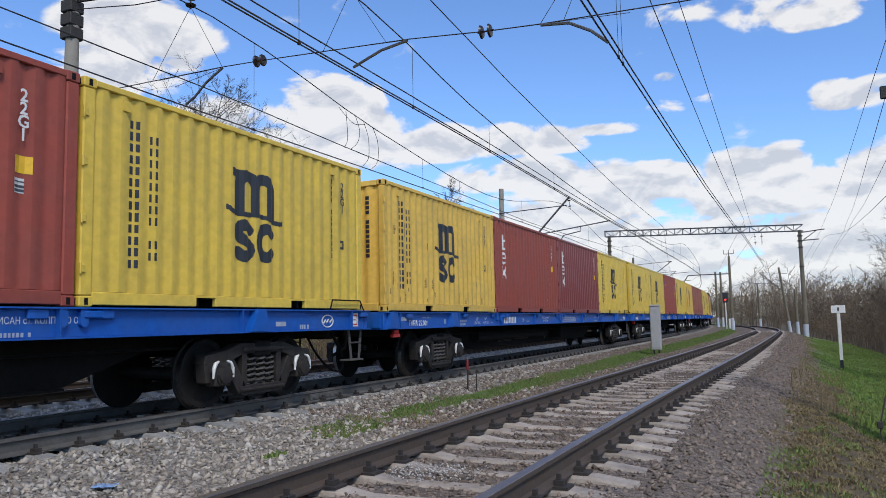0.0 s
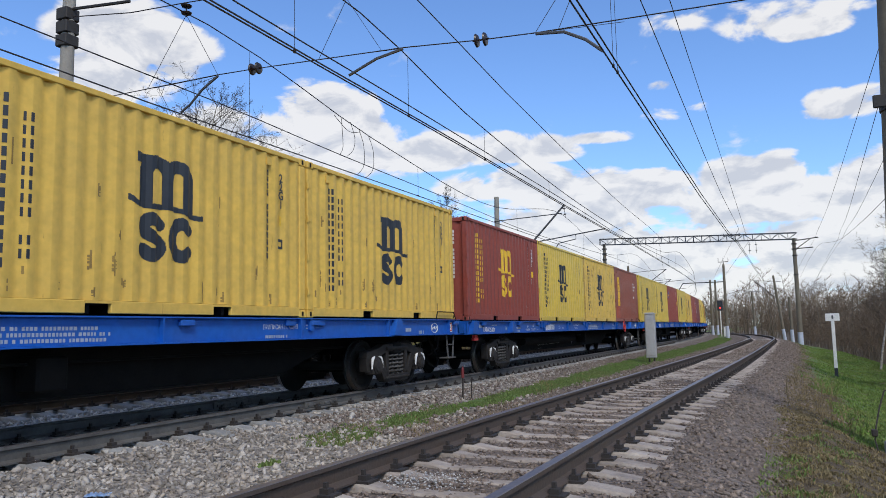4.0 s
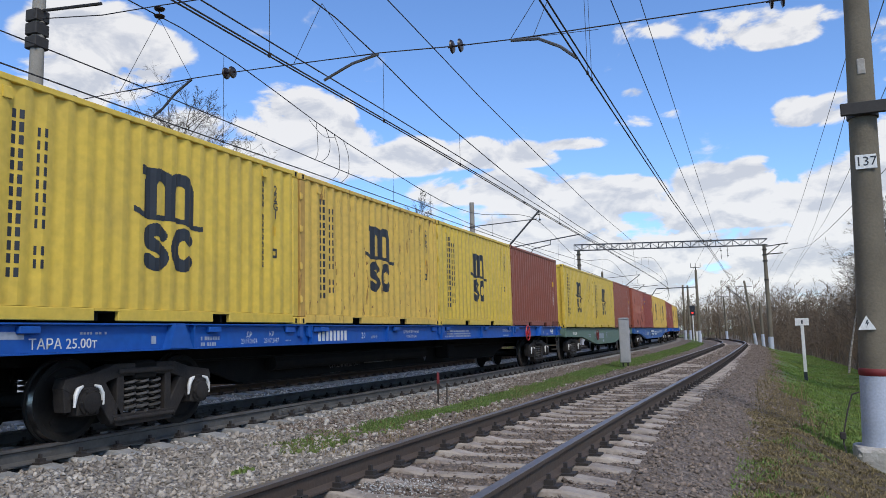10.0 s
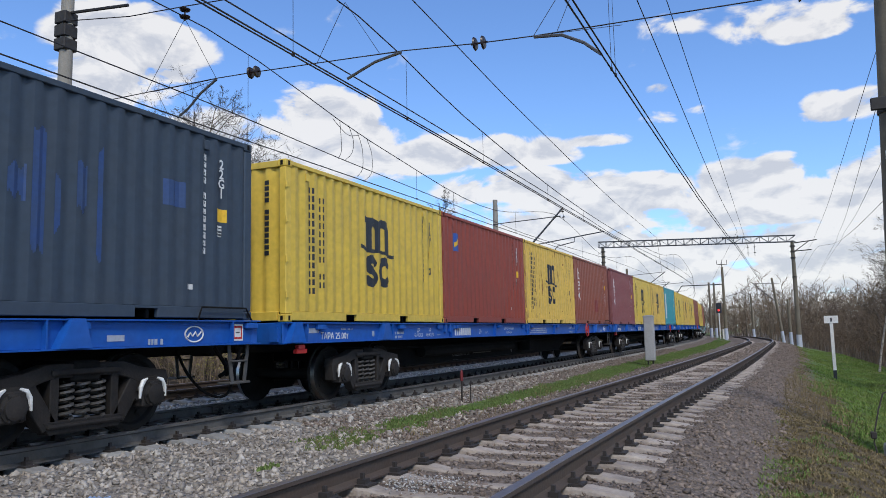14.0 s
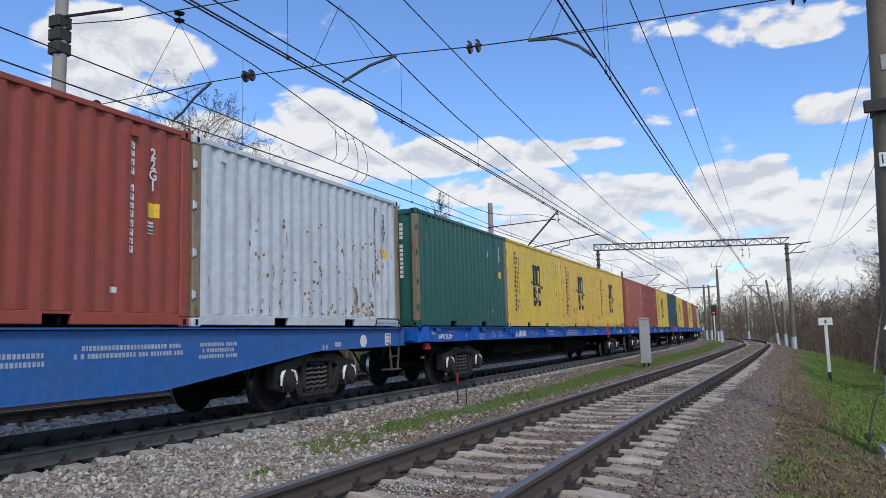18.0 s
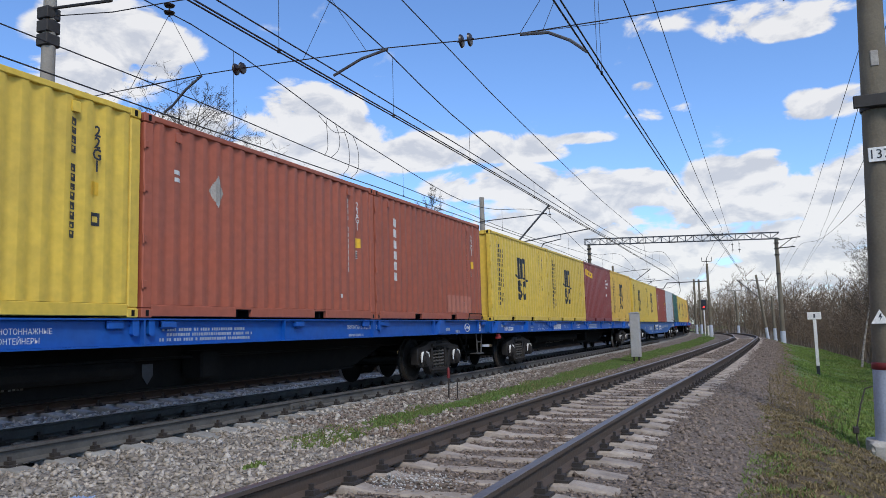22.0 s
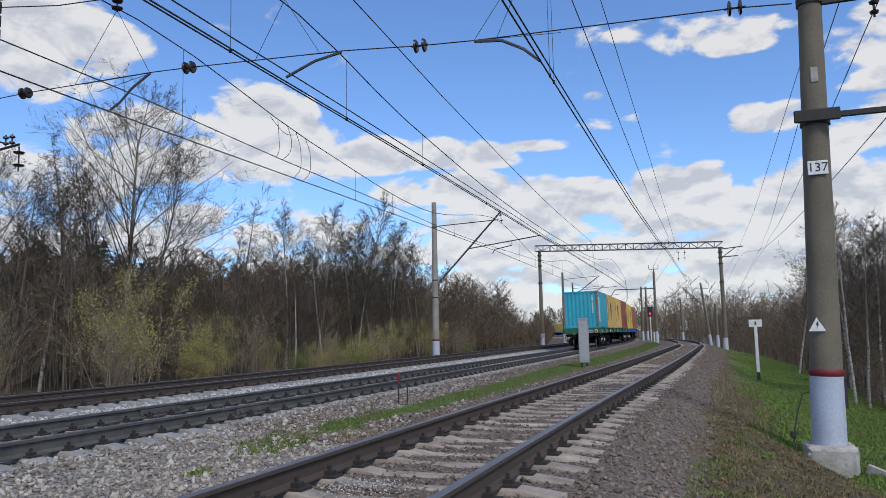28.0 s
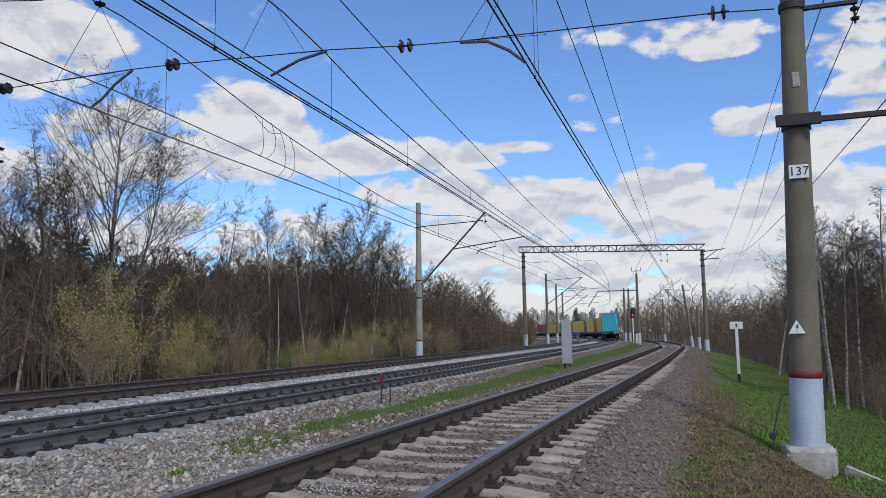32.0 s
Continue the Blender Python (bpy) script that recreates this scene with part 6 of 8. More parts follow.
TOP_BLOCKS = decal("top_blocks", blocks_inside([(-2.75 + 0.3 * i, -2.5 + 0.3 * i, 2.0 - 0.02 * i, 2.27 - 0.03 * i) for i in range(5)], [(-2.68 + 0.3 * i, -2.57 + 0.3 * i, 2.08 - 0.02 * i, 2.2 - 0.03 * i) for i in range(4)]), -2.8, -1.2, 1.8, 2.35, 0.02)
THREE_LINES = decal("three_lines", blocks_inside([(1.75, 2.05, 1.92, 2.0), (1.72, 2.12, 1.76, 1.84), (1.78, 2.05, 1.6, 1.68), (2.15, 2.25, 1.76, 1.86), (1.85, 1.97, 1.2, 1.32)]), 1.6, 2.4, 1.1, 2.1, 0.05)
PATCHES = decal("patches", blocks_inside([(-1.85, -1.62, 1.6, 1.85), (-1.72, -1.5, 1.72, 1.92), (-1.9, -1.82, 1.25, 1.33), (0.15, 0.35, 1.25, 1.4), (0.42, 0.5, 1.2, 1.4), (0.85, 1.1, 1.15, 1.4), (-0.3, -0.1, 1.5, 1.62),
                                          (1.15, 1.45, 0.55, 1.0), (-0.95, -0.8, 0.3, 0.55), (-0.6, -0.45, 0.2, 0.5), (0.35, 0.6, 0.18, 0.5), (1.75, 2.0, 0.4, 0.7), (-0.2, 0.0, 0.75, 0.9), (-2.8, -2.72, 1.9, 2.2), (-0.8, -0.6, 2.15, 2.28)]), -2.85, 2.1, 0.17, 2.35, 0.05)
PALE_BANDS = decal("overpainted_bands", blocks_inside([(-1.75, 1.35, 0.98, 1.5), (-2.55, -1.95, 1.65, 2.25)]), -2.6, 1.4, 0.9, 2.3, 0.1)
PALE_BAND_INK = paint("faded_red_overpaint", (0.44, 0.16, 0.11), 0.15, 0.6)
STAIN = decal("stain", blocks_inside([(0.3, 0.9, 0.5, 1.0)]), 0.25, 0.95, 0.4, 1.1, 0.05)
STAIN_DARK = paint("purplish_stained_paint", (0.235, 0.045, 0.045), 0.3, 0.5)
WIDE_STAIN = decal("stain", lambda y, z: 0.35 < y < 2.8 and 0.2 < z < 1.12 + 0.03 * math.sin(9 * y), 0.3, 2.85, 0.18, 1.2, 0.05)


def smear_inside(y, z):
    """Upright smears on some of the flutes, and one square."""
    if 1.32 < y < 1.68:
        return 1.45 < z < 1.78
    k = math.floor(y / PITCH)
    top = 1.72 + 0.28 * math.sin(2.3 * k) + 0.04 * math.sin(40 * y)
    low = 0.95 + 0.30 * math.sin(4.1 * k + 1) + 0.05 * math.sin(53 * y)
    return -1.95 < y < 0.35 and (y / PITCH) % 1.0 < 0.55 + 0.3 * math.sin(1.7 * k) and low < z < top


BLUE_PATCH = decal("blue_smears", smear_inside, -2.0, 1.75, 0.5, 2.1, 0.02)
DIAMOND = decal("diamond_sticker", lambda y, z: abs(y + 1.62) / 0.155 + abs(z - 1.78) / 0.23 < 1, -1.8, -1.4, 1.5, 2.05, 0.015)
CORNER_LABEL = decal("corner_label", blocks_inside([(-2.52, -2.34, 1.88, 1.94), (-2.46, -2.36, 1.78, 1.84)]), -2.6, -2.3, 1.75, 1.95, 0.05)
REPAINT = decal("repainted_corner", blocks_inside([(-2.85, -1.95, 0.18, 0.72)]), -2.87, -1.9, 0.175, 0.75, 0.05)
REPAINT_RIGHT = decal("repainted_corner", blocks_inside([(0.6, 2.2, 0.18, 0.6)]), 0.55, 2.25, 0.175, 0.65, 0.05)
FRESH_RED = paint("fresh_red_overpaint", (0.40, 0.09, 0.05), 0.1, 0.5)


def end_code(mat, parent):
    sh = Shape()
    for i in range(13):
        if i in (4,):
            continue
        sh.box(0.80, 0.88, -CL / 2 + 0.012, -CL / 2 + 0.02, 2.2 - 0.095 * i, 2.27 - 0.095 * i)
    return tagged(part("end_code", sh.mesh("end_code", mat), None, parent), kind="stuff")


def build_container(paint_key, style, label):
    root = new("shipping_container")
    root.empty_display_size = 0.3
    tagged(root, label, "container", "containers on the train")
    mat = PAINT[paint_key]
    dark = paint_key.startswith("yellow")
    names = {"side_wall": "side_wall", "end_wall": "end_wall", "roof": "roof", "floor_frame": "floor_frame", "bottom_rail": "bottom_rail", "top_rail": "top_rail",
             "end_rails": "end_rail", "post": "corner_post", "casting": "corner_casting"}
    for key, me in BOX.items():
        base = next(v for k, v in names.items() if key.startswith(k))
        rusty = paint_key in ("cyan", "green", "teal", "yellow_rusty", "white") and base == "corner_post" and not (paint_key == "yellow_rusty" and "front" in key)
        part(base, me, None if key == "floor_frame" else PAINT["rusty_yellow_post" if dark else "rusty_post"] if rusty else mat, root)
    ink = MARK_DARK if dark or paint_key in ("white",) else MARK_WHITE
    if style == "emblem" or style == "emblem_gold":
        ink2 = MARK_DARK if style == "emblem" else MARK_YELLOW
        part("emblem", EMBLEM, ink2, root, "large dark painted emblem" if style == "emblem" else "large yellow painted emblem")
        for me in LETTER_COLUMNS:
            tagged(part("letter_column", me, ink2, root), kind="stuff")
    elif style == "bold":
        part("bold_marks", BOLD_COLUMN, MARK_WHITE, root, "bold white upright marks")
    elif style == "six":
        tagged(part("painted_marks", SIX_BLOCKS, MARK_WHITE, root, "upright row of white marks"), kind="stuff")
        part("repainted_corner", REPAINT_RIGHT, PALE_BAND_INK, root, "paler repainted corner")
    elif style == "gold":
        tagged(part("painted_marks", FOUR_BLOCKS, MARK_YELLOW, root, "upright row of yellow marks"), kind="stuff")
        part("repainted_corner", REPAINT, FRESH_RED, root, "fresher red repainted corner")
    elif style == "panel":
        p = part("white_panel", PANEL, MARK_WHITE, root, "white upright panel with blue marks")
        q = tagged(part("panel_marks", PANEL_MARKS, MARK_BLUE, p), kind="stuff")
        q.location = (0.003, 0, 0)
    elif style == "badge":
        p = part("badge", BADGE, MARK_BLUE, root, "small blue and yellow badge")
        q = part("badge_stripe", BADGE_STRIPE, MARK_YELLOW, p)
        q.location = (0.003, 0, 0)
    elif style == "badge_right":
        p = part("badge", BADGE_RIGHT, MARK_BLUE, root, "small blue and white badge")
        q = part("badge_stripe", BADGE_RIGHT_STRIPE, MARK_WHITE, p)
        q.location = (0.003, 0, 0)
    elif style == "three" and paint_key == "red":
        part("stain", WIDE_STAIN, STAIN_DARK, root, "purplish darkened lower paint")
    elif style == "top":
        part("painted_marks", TOP_BLOCKS, MARK_YELLOW, root, "row of yellow marks under the roof")
    elif style == "patched":
        part("overpainted_bands", PALE_BANDS, PALE_BAND_INK, root, "paler overpainted bands")
        tagged(part("patches", PATCHES, PATCH, root, "dark repair patches"), kind="stuff").location = (0.003, 0, 0)
    elif style == "diamond":
        part("diamond_sticker", DIAMOND, CONCRETE_PALE, root, "pale torn diamond sticker")
        tagged(part("corner_label", CORNER_LABEL, MARK_WHITE, root), kind="stuff")
    elif style == "stain":
        part("bold_marks", BOLD_COLUMN, MARK_WHITE, root, "bold white upright marks")
        part("stain", STAIN, PAINT["maroon"], root, "purplish stain")
    elif style == "blue":
        tagged(part("blue_smears", BLUE_PATCH, SMEAR_BLUE, root, "faded blue paint smears"), kind="stuff")
    tagged(part("code_marks", THREE_LINES if style in ("gold", "three", "top") else CODE_MARKS, ink, root), kind="stuff")
    if style not in ("gold", "three", "top"):
        ob = part("type_code", TYPE_CODE, ink, root)
        high = dark or paint_key != "brown"
        ob.matrix_basis = Matrix.Translation((CW / 2 - 0.005, 2.36, 1.95 if high else 1.05)) @ pose(0, 0, 0, 90, 0, 90)
    if not dark and style not in ("gold", "three", "top"):
        part("yellow_label", YELLOW_LABEL, MARK_YELLOW, root).location = (0, 0, 0.17 if high else 0.32)
        tag_ = part("white_label", WHITE_LABEL, MARK_WHITE, root)
        tag_.location = (0, 0, 0.19 if high else 0.86)
        tagged(part("label_lines", LABEL_LINES, STEEL_GREY, tag_), kind="stuff")
        part("owner_plate", OWNER_PLATE, MARK_WHITE, root)
    elif dark:
        part("yellow_label", WHITE_LABEL, MARK_YELLOW, root).location = (0, 0.02, 0.46)
        part("dark_label", SMALL_LABEL, MARK_DARK, root)
    for y in (-2.42, 2.06):
        part("vent", VENT, mat, root).location = (CW / 2 - 0.03, y, 2.39)
    for z in (0.42, 0.98, 1.62, 2.18):
        part("hinge", HINGE, mat, root).location = (CW / 2 - 0.006, -CL / 2 + 0.03, z)
    if paint_key in ("yellow_worn", "yellow_rusty"):
        tagged(part("grime", GRIME[paint_key == "yellow_rusty"], None, root, "dark grime streaks"), kind="stuff")
    elif paint_key == "white":
        tagged(part("rust_blotches", RUST_SPOTS, None, root, "orange rust blotches"), kind="stuff")
    elif paint_key in ("cyan", "teal", "green"):
        tagged(part("rust_blotches", RUST_FEW, None, root, "small rust blotches"), kind="stuff")
    elif paint_key == "brown":
        tagged(part("dust", DUST, None, root, "pale dust on the lower wall"), kind="stuff")
    end_code(ink, root)
    return root


BADGE_STRIPE = decal("badge_stripe", lambda y, z: abs(z - 1.93 - 0.5 * (y + 2.16)) < 0.055 and abs(y + 2.16) < 0.13, -2.32, -2.0, 1.7, 2.2, 0.04)
BADGE_RIGHT_STRIPE = decal("badge_stripe", lambda y, z: abs(z - 1.93 - 0.5 * (y - 1.48)) < 0.05 and abs(y - 1.48) < 0.1, 1.35, 1.62, 1.7, 2.2, 0.04)


# ---- wagons ----
BOGIE_PIVOT = 9.45


def wheel_mesh():
    sh = Shape()
    for s in (-1, 1):
        prof = [(0.70, 0.11), (0.70, 0.40), (0.712, 0.505), (0.742, 0.505), (0.752, 0.478), (0.835, 0.470), (0.842, 0.452), (0.835, 0.40), (0.79, 0.37), (0.78, 0.17), (0.85, 0.15), (0.85, 0.11)]
        slots = [0, 0, 0, 0, 1, 0, 0, 0, 0, 0, 0]
        p = [(s * a, r) for a, r in prof]
        if s < 0:
            p, slots = p[::-1], slots[::-1]
        sh.lathe(p, "x", (0, 0, 0), 28, slots)
    sh.lathe([(-1.06, 0.06), (-0.85, 0.085), (-0.7, 0.085), (0.7, 0.085), (0.85, 0.085), (1.06, 0.06)], "x", (0, 0, 0), 12)
    # rim stamps and hub bolts, so that the turning shows
    for s in (-1, 1):
        for k in range(3):
            a = 2 * math.pi * k / 3
            c, q = math.cos(a), math.sin(a)
            x0, x1 = sorted((s * 0.775, s * 0.80))
            sh.box(x0, x1, 0.29 * c - 0.03, 0.29 * c + 0.03, 0.29 * q - 0.03, 0.29 * q + 0.03)
    return sh.mesh("wheelset", [WHEEL, TREAD], True)


def softened(sh, name, mat, width):
    """A mesh of the shape with its edges rounded off, as on castings."""
    bm = bmesh.new()
    vs = [bm.verts.new(v) for v in sh.v]
    for f in sh.f:
        bm.faces.new([vs[i] for i in f])
    bmesh.ops.recalc_face_normals(bm, faces=bm.faces[:])
    bmesh.ops.bevel(bm, geom=[e for e in bm.edges if e.calc_face_angle(0) > 0.5], offset=width, segments=1, affect="EDGES", clamp_overlap=True)
    me = bpy.data.meshes.new(name)
    bm.to_mesh(me)
    bm.free()
    me.materials.append(mat)
    return me


def side_frame_mesh(s):
    """Cast side frame: humped top chord, pedestal jaws, slanting arms with windows, columns and a spring seat."""
    sh = Shape()
    x0, x1 = sorted((s * 0.93, s * 1.11))
    sh.prism([(-1.24, 0.62), (-1.20, 0.73), (-0.78, 0.79), (-0.5, 0.87), (0.5, 0.87), (0.78, 0.79), (1.20, 0.73), (1.24, 0.62), (1.12, 0.56), (0.82, 0.58), (0.60, 0.67), (0.42, 0.72),
              (-0.42, 0.72), (-0.60, 0.67), (-0.82, 0.58), (-1.12, 0.56)], "x", x0, x1)
    sh.prism([(-0.54, 0.27), (0.54, 0.27), (0.46, 0.13), (-0.46, 0.13)], "x", x0, x1)
    a, b = sorted((s * 0.935, s * 1.105))
    for k in (-1, 1):
        sh.prism([(k * 0.86, 0.62), (k * 0.64, 0.68), (k * 0.37, 0.26), (k * 0.53, 0.16)][::k], "x", a, b)
        sh.prism([(k * 0.345, 0.75), (k * 0.455, 0.75), (k * 0.455, 0.20), (k * 0.345, 0.20)][::-k], "x", a, b)
        sh.prism([(k * 1.10, 0.62), (k * 1.235, 0.64), (k * 1.20, 0.36), (k * 1.11, 0.36)][::-k], "x", a, b)
        sh.prism([(k * 0.74, 0.60), (k * 0.84, 0.60), (k * 0.80, 0.36), (k * 0.72, 0.40)][::-k], "x", a, b)
    a, b = sorted((s * 1.09, s * 1.145))
    sh.box(a, b, -0.46, 0.46, 0.745, 0.815, c=0.012)
    sh.box(a, b, -0.50, 0.50, 0.185, 0.235, c=0.012)
    return softened(sh, "side_frame", BOGIE, 0.014)


def axle_box_mesh(s):
    sh = Shape()
    a, b = sorted((s * 0.98, s * 1.17))
    sh.box(a, b, -0.16, 0.16, -0.17, 0.15, c=0.02)
    rim = [(s * 1.15, 0.15), (s * 1.19, 0.15), (s * 1.20, 0.125), (s * 1.225, 0.12), (s * 1.235, 0.09)]
    sh.lathe(rim if s > 0 else rim[::-1], "x", (0, 0, -0.02), 16)
    for k in range(6):
        t = 2 * math.pi * k / 6
        a, b = sorted((s * 1.188, s * 1.212))
        sh.box(a, b, 0.136 * math.cos(t) - 0.013, 0.136 * math.cos(t) + 0.013, 0.136 * math.sin(t) - 0.033, 0.136 * math.sin(t) - 0.007)
    a, b = sorted((s * 0.97, s * 1.15))
    sh.prism([(-0.21, 0.03), (0.21, 0.03), (0.17, 0.13), (0.08, 0.19), (-0.08, 0.19), (-0.17, 0.13)], "x", a, b)
    return sh.mesh("axle_box", BOGIE, True)


def spring_mesh():
    """One coil of thick bar."""
    sh = Shape()
    turns, n = 5.5, 9
    pts_ = [(0.078 * math.cos(2 * math.pi * i / n), 0.078 * math.sin(2 * math.pi * i / n), 0.27 + 0.41 * i / (turns * n)) for i in range(int(turns * n) + 1)]
    sh.tube(pts_, 0.021, 5)
    return sh.mesh("spring", SPRING_STEEL, True)


def bolster_mesh():
    sh = Shape()
    sh.box(-1.12, 1.12, -0.2, 0.2, 0.66, 0.9, c=0.03)
    sh.box(-0.3, 0.3, -0.3, 0.3, 0.9, 1.0, c=0.03)
    for k in (-1, 1):
        sh.box(-0.9, 0.9, k * 0.5 - 0.05, k * 0.5 + 0.05, 0.33, 0.43)
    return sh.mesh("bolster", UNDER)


WHEEL_ME, BOLSTER_ME, SPRING_ME = wheel_mesh(), bolster_mesh(), spring_mesh()
FRAME_ME = {s: side_frame_mesh(s) for s in (-1, 1)}
BOX_ME = {s: axle_box_mesh(s) for s in (-1, 1)}
sh = Shape()
sh.tube([(1.165, -0.205, -0.06), (1.165, -0.19, 0.07), (1.160, -0.15, 0.14), (1.155, -0.08, 0.17)], [0.014, 0.026, 0.03, 0.012], 6)
WHITE_ARC = sh.mesh("white_guide_mark", MARK_WHITE)


sh = Shape()
for k in (-1, 1):
    a, b = sorted((k * 0.74, k * 0.83))
    sh.box(a, b, -0.05, 0.05, -0.18, 0.2, c=0.015)
    sh.tube([(k * 0.79, 0, 0.18), (k * 0.80, 0.02, 0.38)], 0.02, 5)
sh.tube([(-0.8, 0, 0.0), (0.8, 0, 0.0)], 0.035, 6)
SHOE_ME = sh.mesh("brake_shoe", BOGIE)


def add_bogie(root, y):
    """Bolster with its frames, springs, boxes and wheelsets as sub-parts. Returns the wheelsets."""
    bol = part("bogie", BOLSTER_ME, None, root, "three-piece cast bogie")
    bol.location = (0, y, 0)
    for s in (-1, 1):
        part("side_frame", FRAME_ME[s], None, bol)
        for k in (-0.21, 0.0, 0.21):
            ob = part("spring", SPRING_ME, None, bol)
            ob.location = (s * 1.03, k, 0)
        for k in (-0.925, 0.925):
            ob = part("axle_box", BOX_ME[s], None, bol)
            ob.location = (0, k, 0.475)
    for k in (-0.925, 0.925):
        for f in (1, -1):
            ob = part("guide_mark", WHITE_ARC, None, bol)
            ob.matrix_basis = Matrix.Translation((0, k, 0.475)) @ Matrix.Diagonal((1, f, 1, 1))
    wheels = []
    for k in (-0.925, 0.925):
        part("brake_shoe", SHOE_ME, None, bol).location = (0, k - math.copysign(0.56, k), 0.44)
        ob = part("wheelset", WHEEL_ME, None, bol)
        ob.location = (0, k, 0.475)
        wheels.append((ob, k))
    return wheels


def sill_mesh(s, half, top, depth, poly=None):
    """A side sill: web, top and bottom flanges; poly gives a fish-bellied outline instead."""
    sh = Shape()
    if poly:
        a, b = sorted((s * 1.16, s * 1.19))
        sh.prism(poly, "x", a, b)
        k = len(poly)
        a, b = sorted((s * 1.10, s * 1.25))
        for i in range(k):
            (y0, z0), (y1, z1) = poly[i], poly[(i + 1) % k]
            if abs(y1 - y0) < 0.05:
                continue
            t = 0.02 if (z0 + z1) / 2 > top - 0.1 else -0.02
            v = [(a, y0, z0), (b, y0, z0), (b, y1, z1), (a, y1, z1), (a, y0, z0 + t), (b, y0, z0 + t), (b, y1, z1 + t), (a, y1, z1 + t)]
            sh.add(v, [(3, 2, 1, 0), (4, 5, 6, 7), (0, 1, 5, 4), (1, 2, 6, 5), (2, 3, 7, 6), (3, 0, 4, 7)])
    else:
        a, b = sorted((s * 1.20, s * 1.23))
        sh.box(a, b, -half, half, top - depth, top, c=0.004)
        a, b = sorted((s * 1.12, s * 1.30))
        sh.box(a, b, -half, half, top, top + 0.018)
        sh.box(a, b, -half, half, top - depth - 0.018, top - depth)
        for k in range(9):                                # stiffeners and twist-lock brackets
            y = -half + 0.6 + k * (2 * half - 1.2) / 8
            a, b = sorted((s * 1.22, s * 1.30))
            sh.box(a, b, y - 0.012, y + 0.012, top - depth, top)
            sh.box(a, b, y + 0.3, y + 0.55, top - 0.10, top - 0.02, c=0.01)
    return sh.mesh("side_sill", WAGON_BLUE)


def centre_mesh(half, top, belly):
    sh = Shape()
    for x in (-0.35, 0.35):
        sh.prism([(-half, top - 0.12), (half, top - 0.12), (half, top - 0.45), (8.0, top - 0.5), (6.6, belly), (-6.6, belly), (-8.0, top - 0.5), (-half, top - 0.45)][::-1], "x", x - 0.015, x + 0.015)
    sh.box(-0.45, 0.45, -6.6, 6.6, belly - 0.02, belly + 0.01)
    sh.box(-0.45, 0.45, -half, half, top - 0.13, top - 0.1)
    for k in range(13):
        y = -half + 0.5 + k * (2 * half - 1.0) / 12
        sh.box(-1.18, 1.18, y - 0.05, y + 0.05, top - 0.22, top - 0.03)
    sh.tube([(0.55, -6.0, belly + 0.30), (0.55, 0.5, belly + 0.30)], 0.13, 10)
    sh.tube([(0.62, -half + 3.6, top - 0.5), (0.62, half - 3.6, top - 0.5)], 0.02, 5)
    sh.box(0.42, 0.8, 1.6, 2.0, belly + 0.1, belly + 0.5, c=0.03)
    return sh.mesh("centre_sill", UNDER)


def deck_mesh(half, top):
    sh = Shape()
    for x0, x1 in ((-1.2, -0.85), (-0.25, 0.25), (0.85, 1.2)):
        sh.box(x0, x1, -half + 0.1, half - 0.1, top - 0.03, top + 0.005)
    return sh.mesh("deck", UNDER)


def end_beam_mesh(y, top):
    sh = Shape()
    s = 1 if y > 0 else -1
    a, b = sorted((y, y - s * 0.12))
    sh.box(-1.24, 1.24, a, b, top - 0.32, top + 0.015, c=0.01)
    for x in (-1.1, 1.1):
        a, b = sorted((y, y + s * 0.06))
        sh.box(x - 0.07, x + 0.07, a, b, top - 0.28, top - 0.06)
    return sh.mesh("end_beam", WAGON_BLUE)


def coupler_mesh(y, top):
    s = 1 if y > 0 else -1
    sh = Shape()
    sh.tube([(0, y - s * 0.3, 1.04), (0, y + s * 0.18, 1.04)], 0.09, 8)
    a, b = sorted((y + s * 0.1, y + s * 0.46))
    sh.box(-0.2, 0.22, a, b, 0.86, 1.22, c=0.04)
    sh.tube([(0.45, y, 0.98), (0.5, y + s * 0.2, 0.7), (0.35, y + s * 0.4, 0.55)], 0.03, 6)
    return sh.mesh("coupler", UNDER)


def ladder_mesh(y, top):
    """Shunter's step hung on two flat bars at a corner, with a grab iron."""
    s = 1 if y > 0 else -1
    sh = Shape()
    for k, q in ((0.16, 0.24), (0.58, 0.50)):
        v = [(x, y - s * (c + e), z) for x in (1.19, 1.205) for c, z in ((k, top - 0.3), (q, 0.50)) for e in (-0.032, 0.032)]
        sh.add(v, [(0, 1, 3, 2), (4, 6, 7, 5), (0, 4, 5, 1), (2, 3, 7, 6), (0, 2, 6, 4), (1, 5, 7, 3)])
    sh.box(1.02, 1.25, min(y - s * 0.16, y - s * 0.60), max(y - s * 0.16, y - s * 0.60), 0.47, 0.50, c=0.006)
    sh.tube([(1.21, y - s * 0.2, top - 0.55), (1.21, y - s * 0.56, top - 0.55)], 0.015, 5)
    return sh.mesh("shunter_step", STEP_STEEL)


def handrail_mesh(y, top):
    """Low bent rail over the sill at a wagon's corner."""
    s = 1 if y > 0 else -1
    sh = Shape()
    sh.tube([(1.27, y - s * 1.28, top), (1.27, y - s * 1.2, top + 0.19), (1.27, y - s * 0.3, top + 0.19), (1.27, y - s * 0.16, top)], 0.013, 5)
    return sh.mesh("handrail", UNDER)


